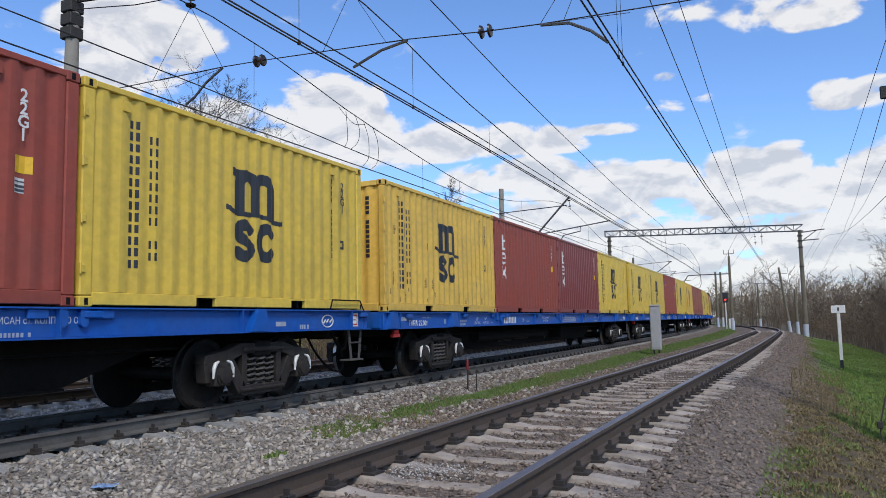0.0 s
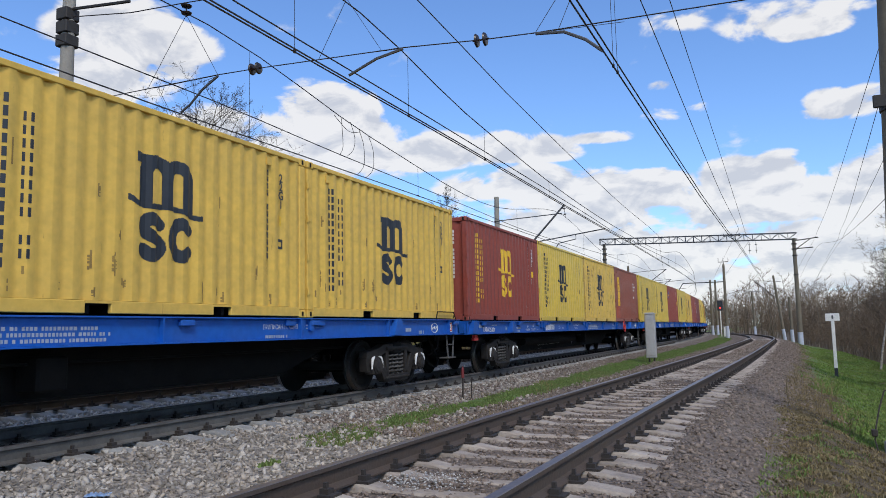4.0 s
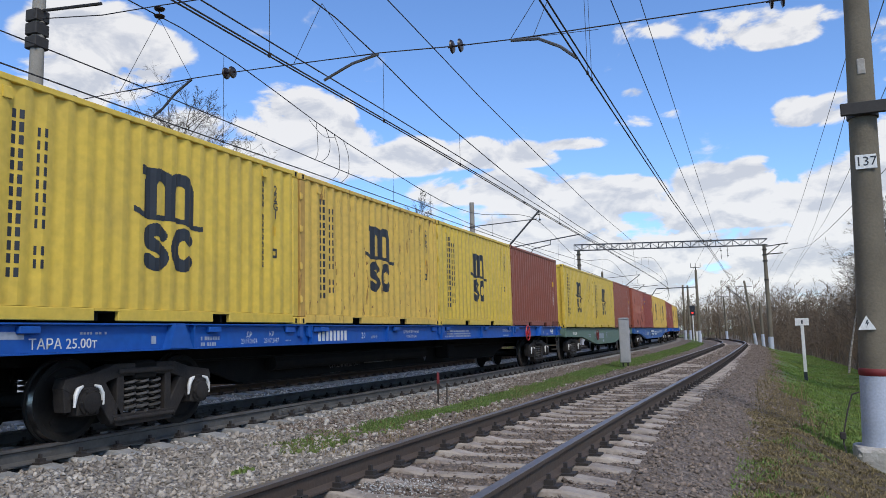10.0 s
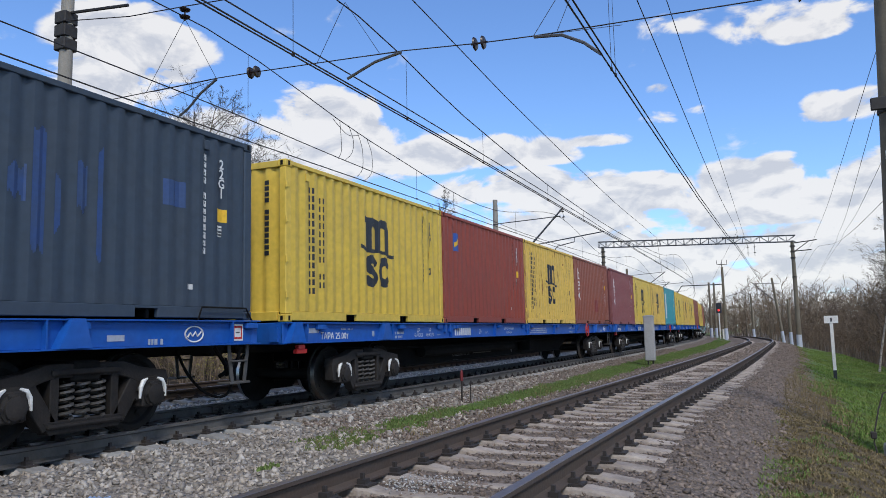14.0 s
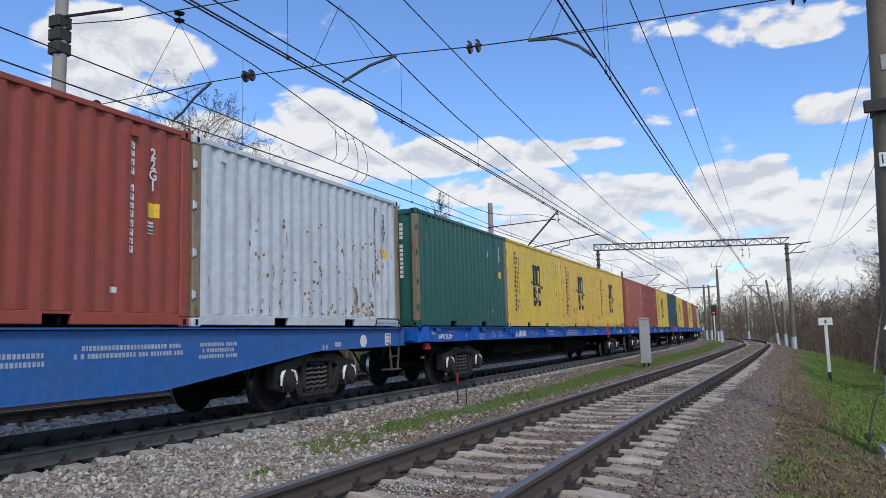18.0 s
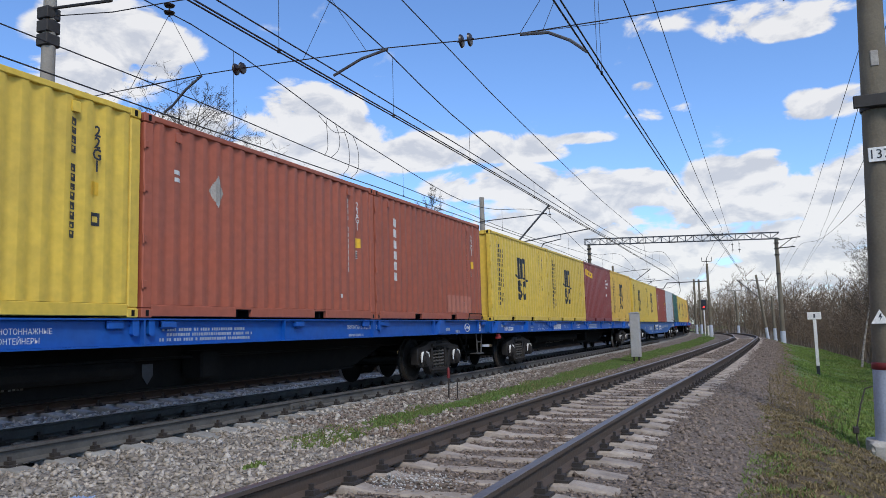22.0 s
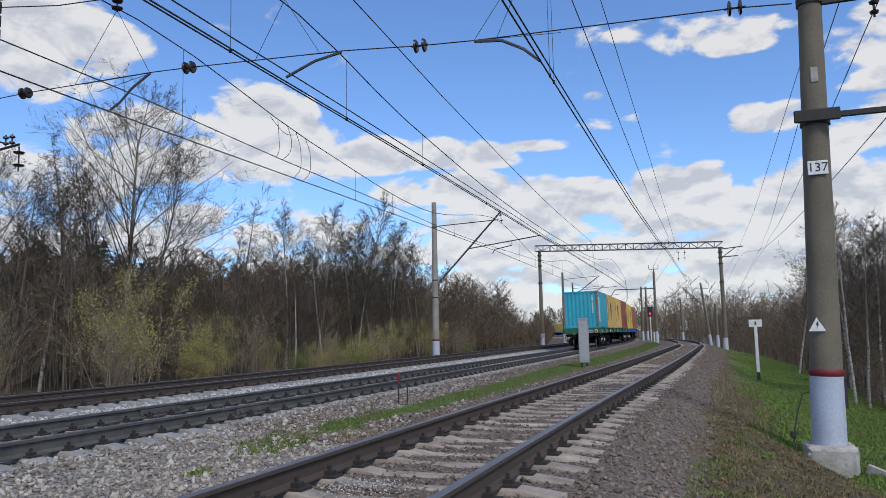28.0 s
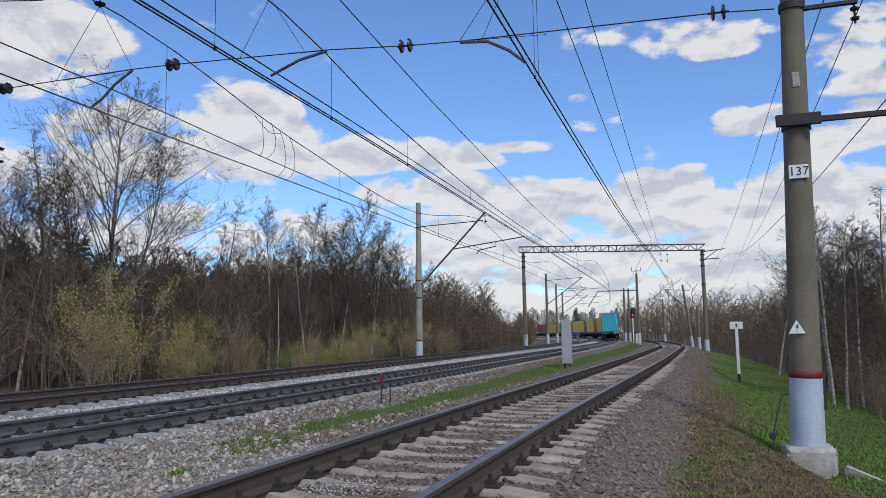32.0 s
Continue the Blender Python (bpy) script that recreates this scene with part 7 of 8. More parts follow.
def hose_mesh(y):
    """Brake hose that hangs in a loop between two wagons."""
    s = 1 if y > 0 else -1
    sh = Shape()
    sh.tube(glide([(0.42, y - s * 0.75, 0.95), (0.62, y - s * 0.72, 0.6), (0.72, y - s * 0.45, 0.33), (0.72, y - s * 0.1, 0.27), (0.6, y + s * 0.2, 0.42), (0.4, y + s * 0.32, 0.8)], 4), 0.02, 6)
    return sh.mesh("brake_hose", UNDER)


def ring_mesh(r=0.24):
    sh = Shape()
    pts_ = [(0, r * math.cos(a), r * math.sin(a)) for a in [2 * math.pi * k / 20 for k in range(21)]]
    sh.tube(pts_, 0.02, 6)
    for k in range(4):
        a = math.pi / 4 + math.pi / 2 * k
        sh.tube([(0, 0, 0), (0, r * math.cos(a), r * math.sin(a))], 0.014, 5)
    sh.lathe([(-0.05, 0.05), (0.03, 0.05)], "x", (0, 0, 0), 10)
    return sh.mesh("brake_wheel", MARK_RED)


RING = ring_mesh()


def gusset_mesh(s, ys, top, depth):
    sh = Shape()
    a, b = sorted((s * 1.22, s * 1.36))
    for y, f in ys:
        sh.prism([(y - 0.32 * f, top - depth), (y + 0.1 * f, top - depth), (y, top + 0.02), (y - 0.16 * f, top + 0.02)][::int(f * s)], "x", a, b)
    return sh.mesh("gusset", WAGON_BLUE)


def mark_bars(name, rows, mat, x):
    sh = Shape()
    for y0, y1, z0, z1 in rows:
        sh.box(x, x + 0.003, y0, y1, z0, z1)
    return sh.mesh(name, mat)


def text_rows(y, z, w, n, h, seed):
    """Short bars like words, n lines of width w below z."""
    r = random.Random(seed)
    out = []
    for i in range(n):
        a, end = y + r.uniform(0, 0.1) * w, y + w * r.uniform(0.8, 1.0)
        while a < end - 0.04:
            b = min(end, a + r.uniform(0.012, 0.03) + 0.3 * h)
            out.append((a, b, z - (i + 1) * h * 1.6, z - (i + 1) * h * 1.6 + h))
            a = b + (0.05 if r.random() < 0.15 else 0.016)
    return out


FLAT = {}
LOW_INK = material("sooted_white_stencil", (0.20, 0.20, 0.19), 0.7, 0, (0.12, 0.12, 0.115), 5, 0.8, 20, 0.0)


def word_mesh(name, text, size):
    """A stencilled word, centred."""
    cu = bpy.data.curves.new(name, "FONT")
    cu.body, cu.size, cu.align_x, cu.align_y, cu.resolution_u = text, size, "CENTER", "CENTER", 1
    tmp = bpy.data.objects.new(name, cu)
    me = bpy.data.meshes.new_from_object(tmp)
    bpy.data.objects.remove(tmp)
    bpy.data.curves.remove(cu)
    me.materials.clear()
    me.materials.append(MARK_WHITE)
    return me


def stencil(me, root, x, y, z, mat=None, wide=1.0):
    ob = part(me.name.split(".")[0], me, mat, root)
    ob.matrix_basis = Matrix.Translation((x, y, z)) @ pose(0, 0, 0, 90, 0, 90) @ Matrix.Diagonal((wide, 1, 1, 1))
    return ob


def flat_meshes():
    half, top, depth = 12.3, 1.335, 0.30
    FLAT["sill"] = {s: sill_mesh(s, half, top, depth) for s in (-1, 1)}
    FLAT["centre"] = centre_mesh(half, top, 0.42)
    FLAT["deck"] = deck_mesh(half, top)
    FLAT["end"] = [end_beam_mesh(y, top) for y in (-half, half)]
    FLAT["coupler"] = [coupler_mesh(y, top) for y in (-half, half)]
    FLAT["step"] = [ladder_mesh(y, top) for y in (-half, half)]
    FLAT["handrail"], FLAT["hose"] = handrail_mesh(half, top), hose_mesh(half)
    FLAT["gusset"] = {s: [gusset_mesh(s, [k], top, depth) for k in ((-half + 0.35, 1), (-half + 3.1, -1), (half - 3.1, 1))] for s in (-1, 1)}
    rows = text_rows(-10.6, 1.27, 0.45, 1, 0.028, 1) + text_rows(-8.62, 1.21, 0.45, 2, 0.05, 2) + [(-12.0, -11.75, 1.17, 1.25), (-11.7, -11.3, 1.18, 1.26)] + \
        text_rows(0.29, 1.26, 2.1, 3, 0.04, 7) + text_rows(5.0, 1.12, 0.6, 1, 0.045, 8) + \
        [(9.6, 9.85, 1.1, 1.17)] + [(-9.5, -9.42, 1.1, 1.2)] + text_rows(10.2, 1.16, 0.3, 1, 0.07, 9) + text_rows(-6.55, 1.12, 0.2, 1, 0.02, 13)
    FLAT["marks"] = mark_bars("stencil_marks", rows, STENCIL_DIM, 1.232)
    FLAT["number"] = mark_bars("number_marks", [(-5.55 + 0.13 * i, -5.47 + 0.13 * i, 1.07, 1.25) for i in range(8)], MARK_WHITE, 1.232)
    rows = text_rows(-3.7, 0.76, 0.75, 1, 0.05, 11) + text_rows(-2.3, 0.72, 1.7, 2, 0.05, 12) + text_rows(-3.7, 0.46, 0.45, 1, 0.04, 14)
    FLAT["low_marks"] = mark_bars("low_stencils", rows, LOW_INK, 0.37)
    FLAT["words"] = [word_mesh("repair_word", "ДР", 0.10), word_mesh("repair_word", "КР", 0.10), word_mesh("load_word", "20", 0.17), word_mesh("load_word", "69.0 т", 0.10),
                     word_mesh("kind_word", "КРУПНОТОННАЖНЫЕ", 0.085), word_mesh("kind_word", "КОНТЕЙНЕРЫ", 0.085), word_mesh("station_word", "ст КОЛПИНО ОКТ", 0.17), word_mesh("home_word", "ПРИПИСАН ст. КОЛПИНО ОКТ.", 0.10)]
    FLAT["dates"] = {k: word_mesh("date", k, 0.105) for k in ("23.07.2024", "23.07.2037", "03.08.2024", "03.08.2037")}
    sh = Shape()
    sh.box(1.228, 1.275, -0.12, 0.12, 1.225, 1.33, c=0.012)
    FLAT["pad"] = sh.mesh("lock_pad", WAGON_BLUE)
    sh = Shape()
    sh.prism([(-0.05, 1.33), (-0.05, 1.17), (-0.02, 1.14), (0.02, 1.14), (0.05, 1.17), (0.05, 1.33)], "x", 1.228, 1.285)
    FLAT["lug"] = sh.mesh("lock_lug", WAGON_BLUE)
    sh = Shape()
    oval = [(1.234, 11.0 + 0.165 * math.cos(k * math.pi / 12), 1.17 + 0.10 * math.sin(k * math.pi / 12)) for k in range(25)]
    sh.tube(oval, 0.011, 4)
    sh.tube([(1.234, 10.88, 1.13), (1.234, 10.93, 1.19), (1.234, 10.97, 1.14), (1.234, 11.02, 1.20), (1.234, 11.06, 1.14), (1.234, 11.13, 1.20)], 0.012, 4)
    FLAT["roundel"] = sh.mesh("oval_mark", MARK_WHITE)
    sh = Shape()
    sh.box(1.232, 1.237, 11.75, 11.98, 1.07, 1.30)
    FLAT["tag"] = sh.mesh("inspection_tag", MARK_WHITE)
    sh = Shape()
    for y0, y1, z0, z1 in ((11.775, 11.955, 1.095, 1.12), (11.775, 11.955, 1.25, 1.275), (11.775, 11.795, 1.12, 1.25), (11.935, 11.955, 1.12, 1.25)):
        sh.box(1.237, 1.239, y0, y1, z0, z1)
    sh.box(1.237, 1.239, 11.825, 11.905, 1.175, 1.195, 1)
    FLAT["tag_red"] = sh.mesh("tag_frame", [MARK_RED, STEEL_GREY])
    sh = Shape()
    sh.prism([(0.9, 0.76), (1.1, 0.76), (1.1, 0.6), (1.0, 0.48), (0.9, 0.6)], "x", 0.372, 0.376)
    FLAT["shield"] = sh.mesh("shield_mark", STEEL_GREY)
    sh = Shape()
    sh.box(1.20, 1.28, -11.93, -11.75, 0.93, 1.0, c=0.01)
    sh.box(1.20, 1.28, -11.98, -11.7, 0.86, 0.93, c=0.01)
    FLAT["lamp_bracket"] = sh.mesh("lamp_bracket", MARK_RED)


flat_meshes()


def build_flat_wagon(mat, label, seed):
    """Eighty-foot flat wagon with shallow side sills and a deep centre sill."""
    root = new("flat_wagon")
    root.empty_display_size = 0.4
    tagged(root, label, "wagon", "wagons of the train")
    for s in (-1, 1):
        part("side_sill", FLAT["sill"][s], mat, root)
        for me in FLAT["gusset"][s]:
            part("gusset", me, mat, root)
    part("centre_sill", FLAT["centre"], None, root, "fish-bellied centre sill, coloured near-black with soot and shade")
    part("deck", FLAT["deck"], None, root)
    for k in (0, 1):
        part("end_beam", FLAT["end"][k], mat, root)
        part("coupler", FLAT["coupler"][k], None, root)
        step = part("shunter_step", FLAT["step"][k], None, root)
        if k == 0:
            step.location.x = -2.25
    part("handrail", FLAT["handrail"], None, root)
    part("brake_hose", FLAT["hose"], None, root)
    tagged(part("stencil_marks", FLAT["marks"], None, root, "white stencilled marks"), kind="stuff")
    tagged(part("number_marks", FLAT["number"], None, root), kind="stuff")
    tagged(part("low_stencils", FLAT["low_marks"], None, root), kind="stuff")
    part("shield_mark", FLAT["shield"], None, root)
    part("oval_mark", FLAT["roundel"], None, root)
    tag_ = part("inspection_tag", FLAT["tag"], None, root)
    part("tag_frame", FLAT["tag_red"], None, tag_)
    part("lamp_bracket", FLAT["lamp_bracket"], None, root, "red lamp bracket")
    letters("tare", "ТАРА 25.00т", 0.16, MARK_WHITE, root, Matrix.Translation((1.233, -10.8, 1.12)) @ pose(0, 0, 0, 90, 0, 90))
    W = FLAT["words"]
    day = ("23.07.2024", "23.07.2037") if seed in (0, 1, 5, 8, 11, 14) else ("03.08.2024", "03.08.2037")
    for k, y in enumerate((-7.5, -6.93)):
        stencil(W[k], root, 1.234, y, 1.20)
        stencil(FLAT["dates"][day[k]], root, 1.234, y, 1.10, None, 0.85)
    stencil(W[2], root, 1.234, -3.9, 1.15)
    stencil(W[3], root, 1.234, -3.45, 1.12)
    stencil(W[4], root, 1.234, -1.66, 1.21, None, 0.9)
    stencil(W[5], root, 1.234, -1.66, 1.11, None, 0.9)
    stencil(W[7], root, 1.234, 5.6, 1.21, None, 0.85)
    if seed:
        stencil(W[6], root, 0.374, -3.1, 0.58, LOW_INK, 0.85)
    for seam in (-6.03, 0.0, 6.03):
        for y in (seam - 0.42, seam + 0.42):
            part("lock_pad", FLAT["pad"], mat, root).location = (0, y, 0)
        for y in (seam - 0.13, seam + 0.13):
            part("lock_lug", FLAT["lug"], mat, root).location = (0, y, 0)
    if seed in (4, 5, 6, 7, 8, 12):
        wheel = part("brake_wheel", RING, None, root, "red hand-brake wheel")
        wheel.location = (1.36, 7.3, 1.13)
    wheels = add_bogie(root, -BOGIE_PIVOT) + add_bogie(root, BOGIE_PIVOT)
    return root, wheels


def build_belly_wagon(mat, label, half, pivot, words):
    """Wagon with deep fish-bellied side beams."""
    root = new("fish_bellied_wagon")
    root.empty_display_size = 0.4
    tagged(root, label, "wagon", "wagons of the train")
    top = 1.29
    poly = [(-half, top), (-half, top - 0.32), (-half + 3.2, top - 0.35), (-half + 6.7, top - 0.74), (half - 6.7, top - 0.74), (half - 3.2, top - 0.35), (half, top - 0.32), (half, top)]
    for s in (-1, 1):
        part("side_beam", sill_mesh(s, half, top, 0.3, poly[::-1]), mat, root)
    sh = Shape()
    sh.box(-0.4, 0.4, -half, half, 0.95, 1.2)
    for k in range(13):
        y = -half + 0.5 + k * (2 * half - 1.0) / 12
        sh.box(-1.15, 1.15, y - 0.06, y + 0.06, top - 0.25, top - 0.03)
    part("centre_sill", sh.mesh("centre_sill", UNDER), None, root)
    part("deck", deck_mesh(half, top + 0.02), None, root)
    for k, y in enumerate((-half, half)):
        part("end_beam", end_beam_mesh(y, top), mat, root)
        part("coupler", coupler_mesh(y, top), None, root)
        step = part("shunter_step", ladder_mesh(y, top), None, root)
        if k == 0:
            step.location.x = -2.25
    part("handrail", handrail_mesh(half, top), None, root)
    part("brake_hose", hose_mesh(half), None, root)
    rows = [(-half + 7.3 + 0.19 * i, -half + 7.43 + 0.19 * i, 0.80, 1.04) for i in range(8)] + text_rows(-half + 4.9, 1.06, 0.55, 2, 0.055, 3) + text_rows(-half + 6.35, 1.16, 0.4, 4, 0.05, 4) + \
        text_rows(-half + 9.55, 1.12, 0.35, 4, 0.05, 14) + text_rows(half - 3.0, 1.08, 0.25, 1, 0.1, 7) + [(half - 2.6, half - 2.4, 0.98, 1.06), (-half + 8.5, -half + 8.85, 0.62, 0.73)]
    if words:
        rows += text_rows(2.6, 1.08, 1.5, 2, 0.055, 5) + text_rows(4.3, 1.14, 1.75, 2, 0.055, 6) + text_rows(6.3, 1.14, 0.8, 3, 0.05, 8)
    tagged(part("stencil_marks", mark_bars("stencil_marks", rows, STENCIL_DIM, 1.192), None, root, "white stencilled marks"), kind="stuff")
    sh = Shape()
    sh.lathe([(1.192, 0.12), (1.196, 0.12), (1.196, 0.095), (1.193, 0.095)], "x", (0, half - 1.6, 1.06), 16)
    part("oval_mark", sh.mesh("oval_mark", MARK_WHITE), None, root)
    tag_ = part("inspection_tag", FLAT["tag"], None, root)
    tag_.location = (-0.04, half - 12.5, -0.1)
    part("tag_frame", FLAT["tag_red"], None, tag_)
    if words:
        letters("words_upper", "КРУПНОТОННАЖНЫЕ", 0.19, MARK_WHITE, root, Matrix.Translation((1.193, -0.88, 1.05)) @ pose(0, 0, 0, 90, 0, 90))
        letters("words_lower", "КОНТЕЙНЕРЫ", 0.19, MARK_WHITE, root, Matrix.Translation((1.193, -0.86, 0.84)) @ pose(0, 0, 0, 90, 0, 90))
        letters("load_words", "69 т", 0.14, MARK_WHITE, root, Matrix.Translation((1.193, -0.9, 0.65)) @ pose(0, 0, 0, 90, 0, 90))
        sh = Shape()
        sh.prism([(0.55, 0.86), (2.15, 0.86), (2.15, 0.90), (0.55, 0.90)], "x", 1.192, 1.195)
        sh.prism([(1.0, 0.85), (1.1, 0.78), (1.6, 0.78), (1.7, 0.85)], "x", 1.192, 1.195)
        for k in (0.68, 0.86, 1.86, 2.04):
            sh.lathe([(1.192, 0.06), (1.195, 0.06)], "x", (0, k, 0.80), 10)
        for k in range(3):
            sh.box(1.192, 1.195, 0.65 + 0.5 * k, 1.07 + 0.5 * k, 0.95, 1.07)
        part("emblem", sh.mesh("emblem", MARK_WHITE), None, root, "white painted emblem")
        sh = Shape()
        sh.box(1.191, 1.194, -2.35, -1.85, 0.72, 1.12)
        part("dark_patch", sh.mesh("dark_patch", UNDER), None, root)
        for y0, y1, z0, z1 in ((-0.03, 0.42, 0.64, 0.74), (-8.5, -8.1, 0.96, 1.14), (-6.6, -6.25, 0.85, 1.08), (-5.5, -5.1, 0.78, 1.05)):
            sh = Shape()
            sh.prism([(y0 + 0.05, z0), (y1 - 0.03, z0 + 0.02), (y1, z1 - 0.05), (y1 - 0.08, z1), (y0, z1 - 0.02)], "x", 1.1905, 1.1925)
            part("paint_patch", sh.mesh("paint_patch", MARK_BLUE), None, root)
    else:
        wheel = part("brake_wheel", RING, BAND_RED, root, "dull red hand-brake wheel")
        wheel.location = (1.30, -half + 6.6, 0.98)
    letters("tare", "ТАРА 25.00т", 0.16, MARK_WHITE, root, Matrix.Translation((1.193, -half + 1.95, 1.07)) @ pose(0, 0, 0, 90, 0, 90))
    wheels = add_bogie(root, -pivot) + add_bogie(root, pivot)
    return root, wheels


Y, YF, YW, YR = ("yellow", "emblem"), ("yellow_beige", "emblem"), ("yellow_worn", "emblem"), ("yellow_rusty", "emblem")
# from the last wagon forwards: kind, containers from the rear
TRAIN = [
    ("green", [("cyan", "panel"), YF, YF, ("red", "three")]),
    ("blue", [Y, Y, ("orange", "diamond"), ("orange", "six")]),
    ("blue", [Y, Y, ("maroon", "top"), YW]),
    ("pale", [Y, Y, ("red", "bold"), ("white", "plain")]),
    ("blue", [("green", "badge_right"), Y, YW, YW]),
    ("blue", [("orange", "six"), ("red", "badge"), Y, ("navy", "blue")]),
    ("blue", [Y, ("red", "badge"), YR, ("brown", "stain")]),
    ("blue", [("mauve", "bold"), Y, YR, ("teal", "panel")]),
    ("blue", [Y, YR, Y, ("brown", "plain")]),
    ("grey", [Y, Y, ("brown", "plain")]),
    ("pale", [("orange", "patched"), ("red", "badge"), YW, YW]),
    ("blue", [("red", "bold"), ("red", "bold"), YW, YW]),
    ("blue", [("red", "emblem_gold"), Y, YR, ("brown", "gold")]),
    ("blue", [Y, Y, ("red", "badge"), Y]),
    ("blue", [YW, ("red", "bold"), ("maroon", "bold"), Y]),
    ("blue", [Y, Y, ("red", "badge"), Y]),
    ("blue", [YW, ("brown", "plain"), ("brown", "plain"), Y]),
    ("blue", [Y, Y, ("orange", "plain"), YW]),
    ("blue", [Y, YW, Y, ("brown", "plain")]),
]
WORDS = {"yellow": "bright yellow", "yellow_beige": "sun-faded beige-yellow", "yellow_worn": "faded yellow", "yellow_rusty": "rust-streaked yellow", "brown": "oxide brown", "red": "oxide red", "maroon": "dark maroon",
         "mauve": "chalky brown", "orange": "orange-brown", "teal": "rust-streaked teal", "cyan": "bright cyan-blue", "green": "dark green", "navy": "dull navy blue", "white": "dirty white"}
EXTRA = {"emblem": "with a large dark emblem", "emblem_gold": "with a large yellow emblem", "bold": "with bold white marks", "six": "with a column of white marks", "gold": "with yellow block marks",
         "panel": "with a white upright panel", "badge": "with a small blue badge", "badge_right": "with a small blue badge", "top": "with yellow marks under the roof", "patched": "with dark repair patches",
         "stain": "with white marks and a purple stain", "blue": "with faded blue patches", "plain": "with small stencilled codes", "three": "with small white codes", "diamond": "with a pale diamond sticker"}
KINDS = {"blue": (WAGON_BLUE, "bright blue eighty-foot container flat wagon"), "green": (WAGON_GREEN, "dark green eighty-foot container flat wagon at the train's end"),
         "pale": (WAGON_PALE, "faded blue container wagon with fish-bellied side beams"), "grey": (WAGON_GREY, "worn grey-green sixty-foot container wagon with fish-bellied beams")}
TAIL_AT_25, SPEED = 11.28, 13.9
LAG = [(0, 1.0), (1.5, 0.65), (3, 0.4), (6, 0.1), (12, 0.1), (16.5, -0.25), (19, -0.3), (21, -0.05), (25, 0.0), (32, 0.0)]


def moving_train():
    """Builds the train and returns (object, distance from the tail, kind of ride, extra)."""
    movers, spins = [], []
    made = {}
    s = 0.0
    for n, (kind, load) in enumerate(TRAIN):
        mat, label = KINDS[kind]
        length = 24.6 if len(load) == 4 else 18.5
        pitch = 25.22 if len(load) == 4 else 20.0
        mid = s + length / 2 + (0.0 if len(load) == 4 else 0.32)
        if kind in ("blue", "green"):
            root, wheels = build_flat_wagon(mat, label, n)
            pivot, zc = BOGIE_PIVOT, 1.362
        else:
            pivot = 9.3 if len(load) == 4 else 7.36
            root, wheels = build_belly_wagon(mat, label, length / 2, pivot, kind == "pale")
            zc = 1.325
        if n == 0:
            sh = Shape()
            sh.lathe([(-0.06, 0.115), (-0.01, 0.115)], "y", (0, 0, 0), 18)
            disc = part("tail_disc", sh.mesh("tail_disc", MARK_WHITE), None, root, "round tail disc with a red centre")
            disc.location = (1.02, -length / 2 - 0.05, 1.15)
            sh = Shape()
            sh.lathe([(-0.075, 0.075), (-0.06, 0.075)], "y", (0, 0, 0), 18)
            part("disc_centre", sh.mesh("disc_centre", MARK_RED), None, disc)
            sh = Shape()
            for i_, w_ in enumerate((0.42, 0.5)):
                sh.box(0.36, 0.36 + w_, -length / 2 - 0.006, -length / 2 - 0.002, 1.17 - 0.12 * i_, 1.24 - 0.12 * i_)
            part("end_marks", sh.mesh("end_marks", STENCIL_DIM), None, root)
            e = -length / 2
            sh = Shape()
            sh.tube(glide([(0.3, e - 0.02, 1.0), (0.34, e - 0.14, 0.85), (0.34, e - 0.2, 0.6), (0.3, e - 0.1, 0.45)], 4), 0.028, 6)
            part("brake_hose", sh.mesh("brake_hose", UNDER), None, root)
            sh = Shape()
            sh.tube([(-1.1, e - 0.06, 0.95), (-0.3, e - 0.12, 0.95), (-0.15, e - 0.3, 1.1)], 0.018, 5)
            sh.tube([(-1.1, e - 0.06, 0.95), (-1.15, e - 0.08, 0.6), (-1.0, e - 0.08, 0.55)], 0.018, 5)
            part("uncoupling_lever", sh.mesh("uncoupling_lever", UNDER), None, root)
            sh = Shape()
            sh.prism([(-1.18, 0.97), (-0.35, 0.97), (-0.35, 0.62), (-0.55, 0.62), (-0.65, 0.80), (-1.05, 0.80)], "y", e + 0.02, e + 0.06)
            sh.prism([(0.35, 0.97), (1.18, 0.97), (1.05, 0.80), (0.65, 0.80), (0.55, 0.62), (0.35, 0.62)], "y", e + 0.02, e + 0.06)
            part("headstock_plate", sh.mesh("headstock_plate", UNDER), None, root)
        movers.append((root, mid, pivot, 0.0, 0.0))
        spins.append((wheels, mid))
        step = 6.108
        first = -(len(load) - 1) / 2 * step
        for i, (col, style) in enumerate(load):
            key = (col, style)
            label_ = "%s steel shipping container %s" % (WORDS[col], EXTRA[style])
            if key in made:
                box_ = copy_thing(made[key], Matrix())
            else:
                box_ = made[key] = build_container(col, style, label_)
            movers.append((box_, mid, pivot, first + i * step, zc))
        s += pitch
    return movers, spins


MOVERS, SPINS = moving_train()


def ride(mid, pivot, dy, dz):
    """The pose, at a distance along the track, of a thing that sits dy ahead of its wagon's middle and dz above the rails."""
    xa, ya, za, ta = b_line(mid - pivot)
    xb, yb, zb, tb = b_line(mid + pivot)
    head = math.atan2(-(xb - xa), yb - ya)
    lean = -math.atan(0.045 * min(1.0, max(0.0, float(np.interp(mid, [40, 110], [0, 1])))))
    m = Matrix.Translation(((xa + xb) / 2, (ya + yb) / 2, (za + zb) / 2)) @ Matrix.Rotation(head, 4, "Z") @ Matrix.Rotation(lean, 4, "Y")
    return m @ Matrix.Translation((0, dy, dz))


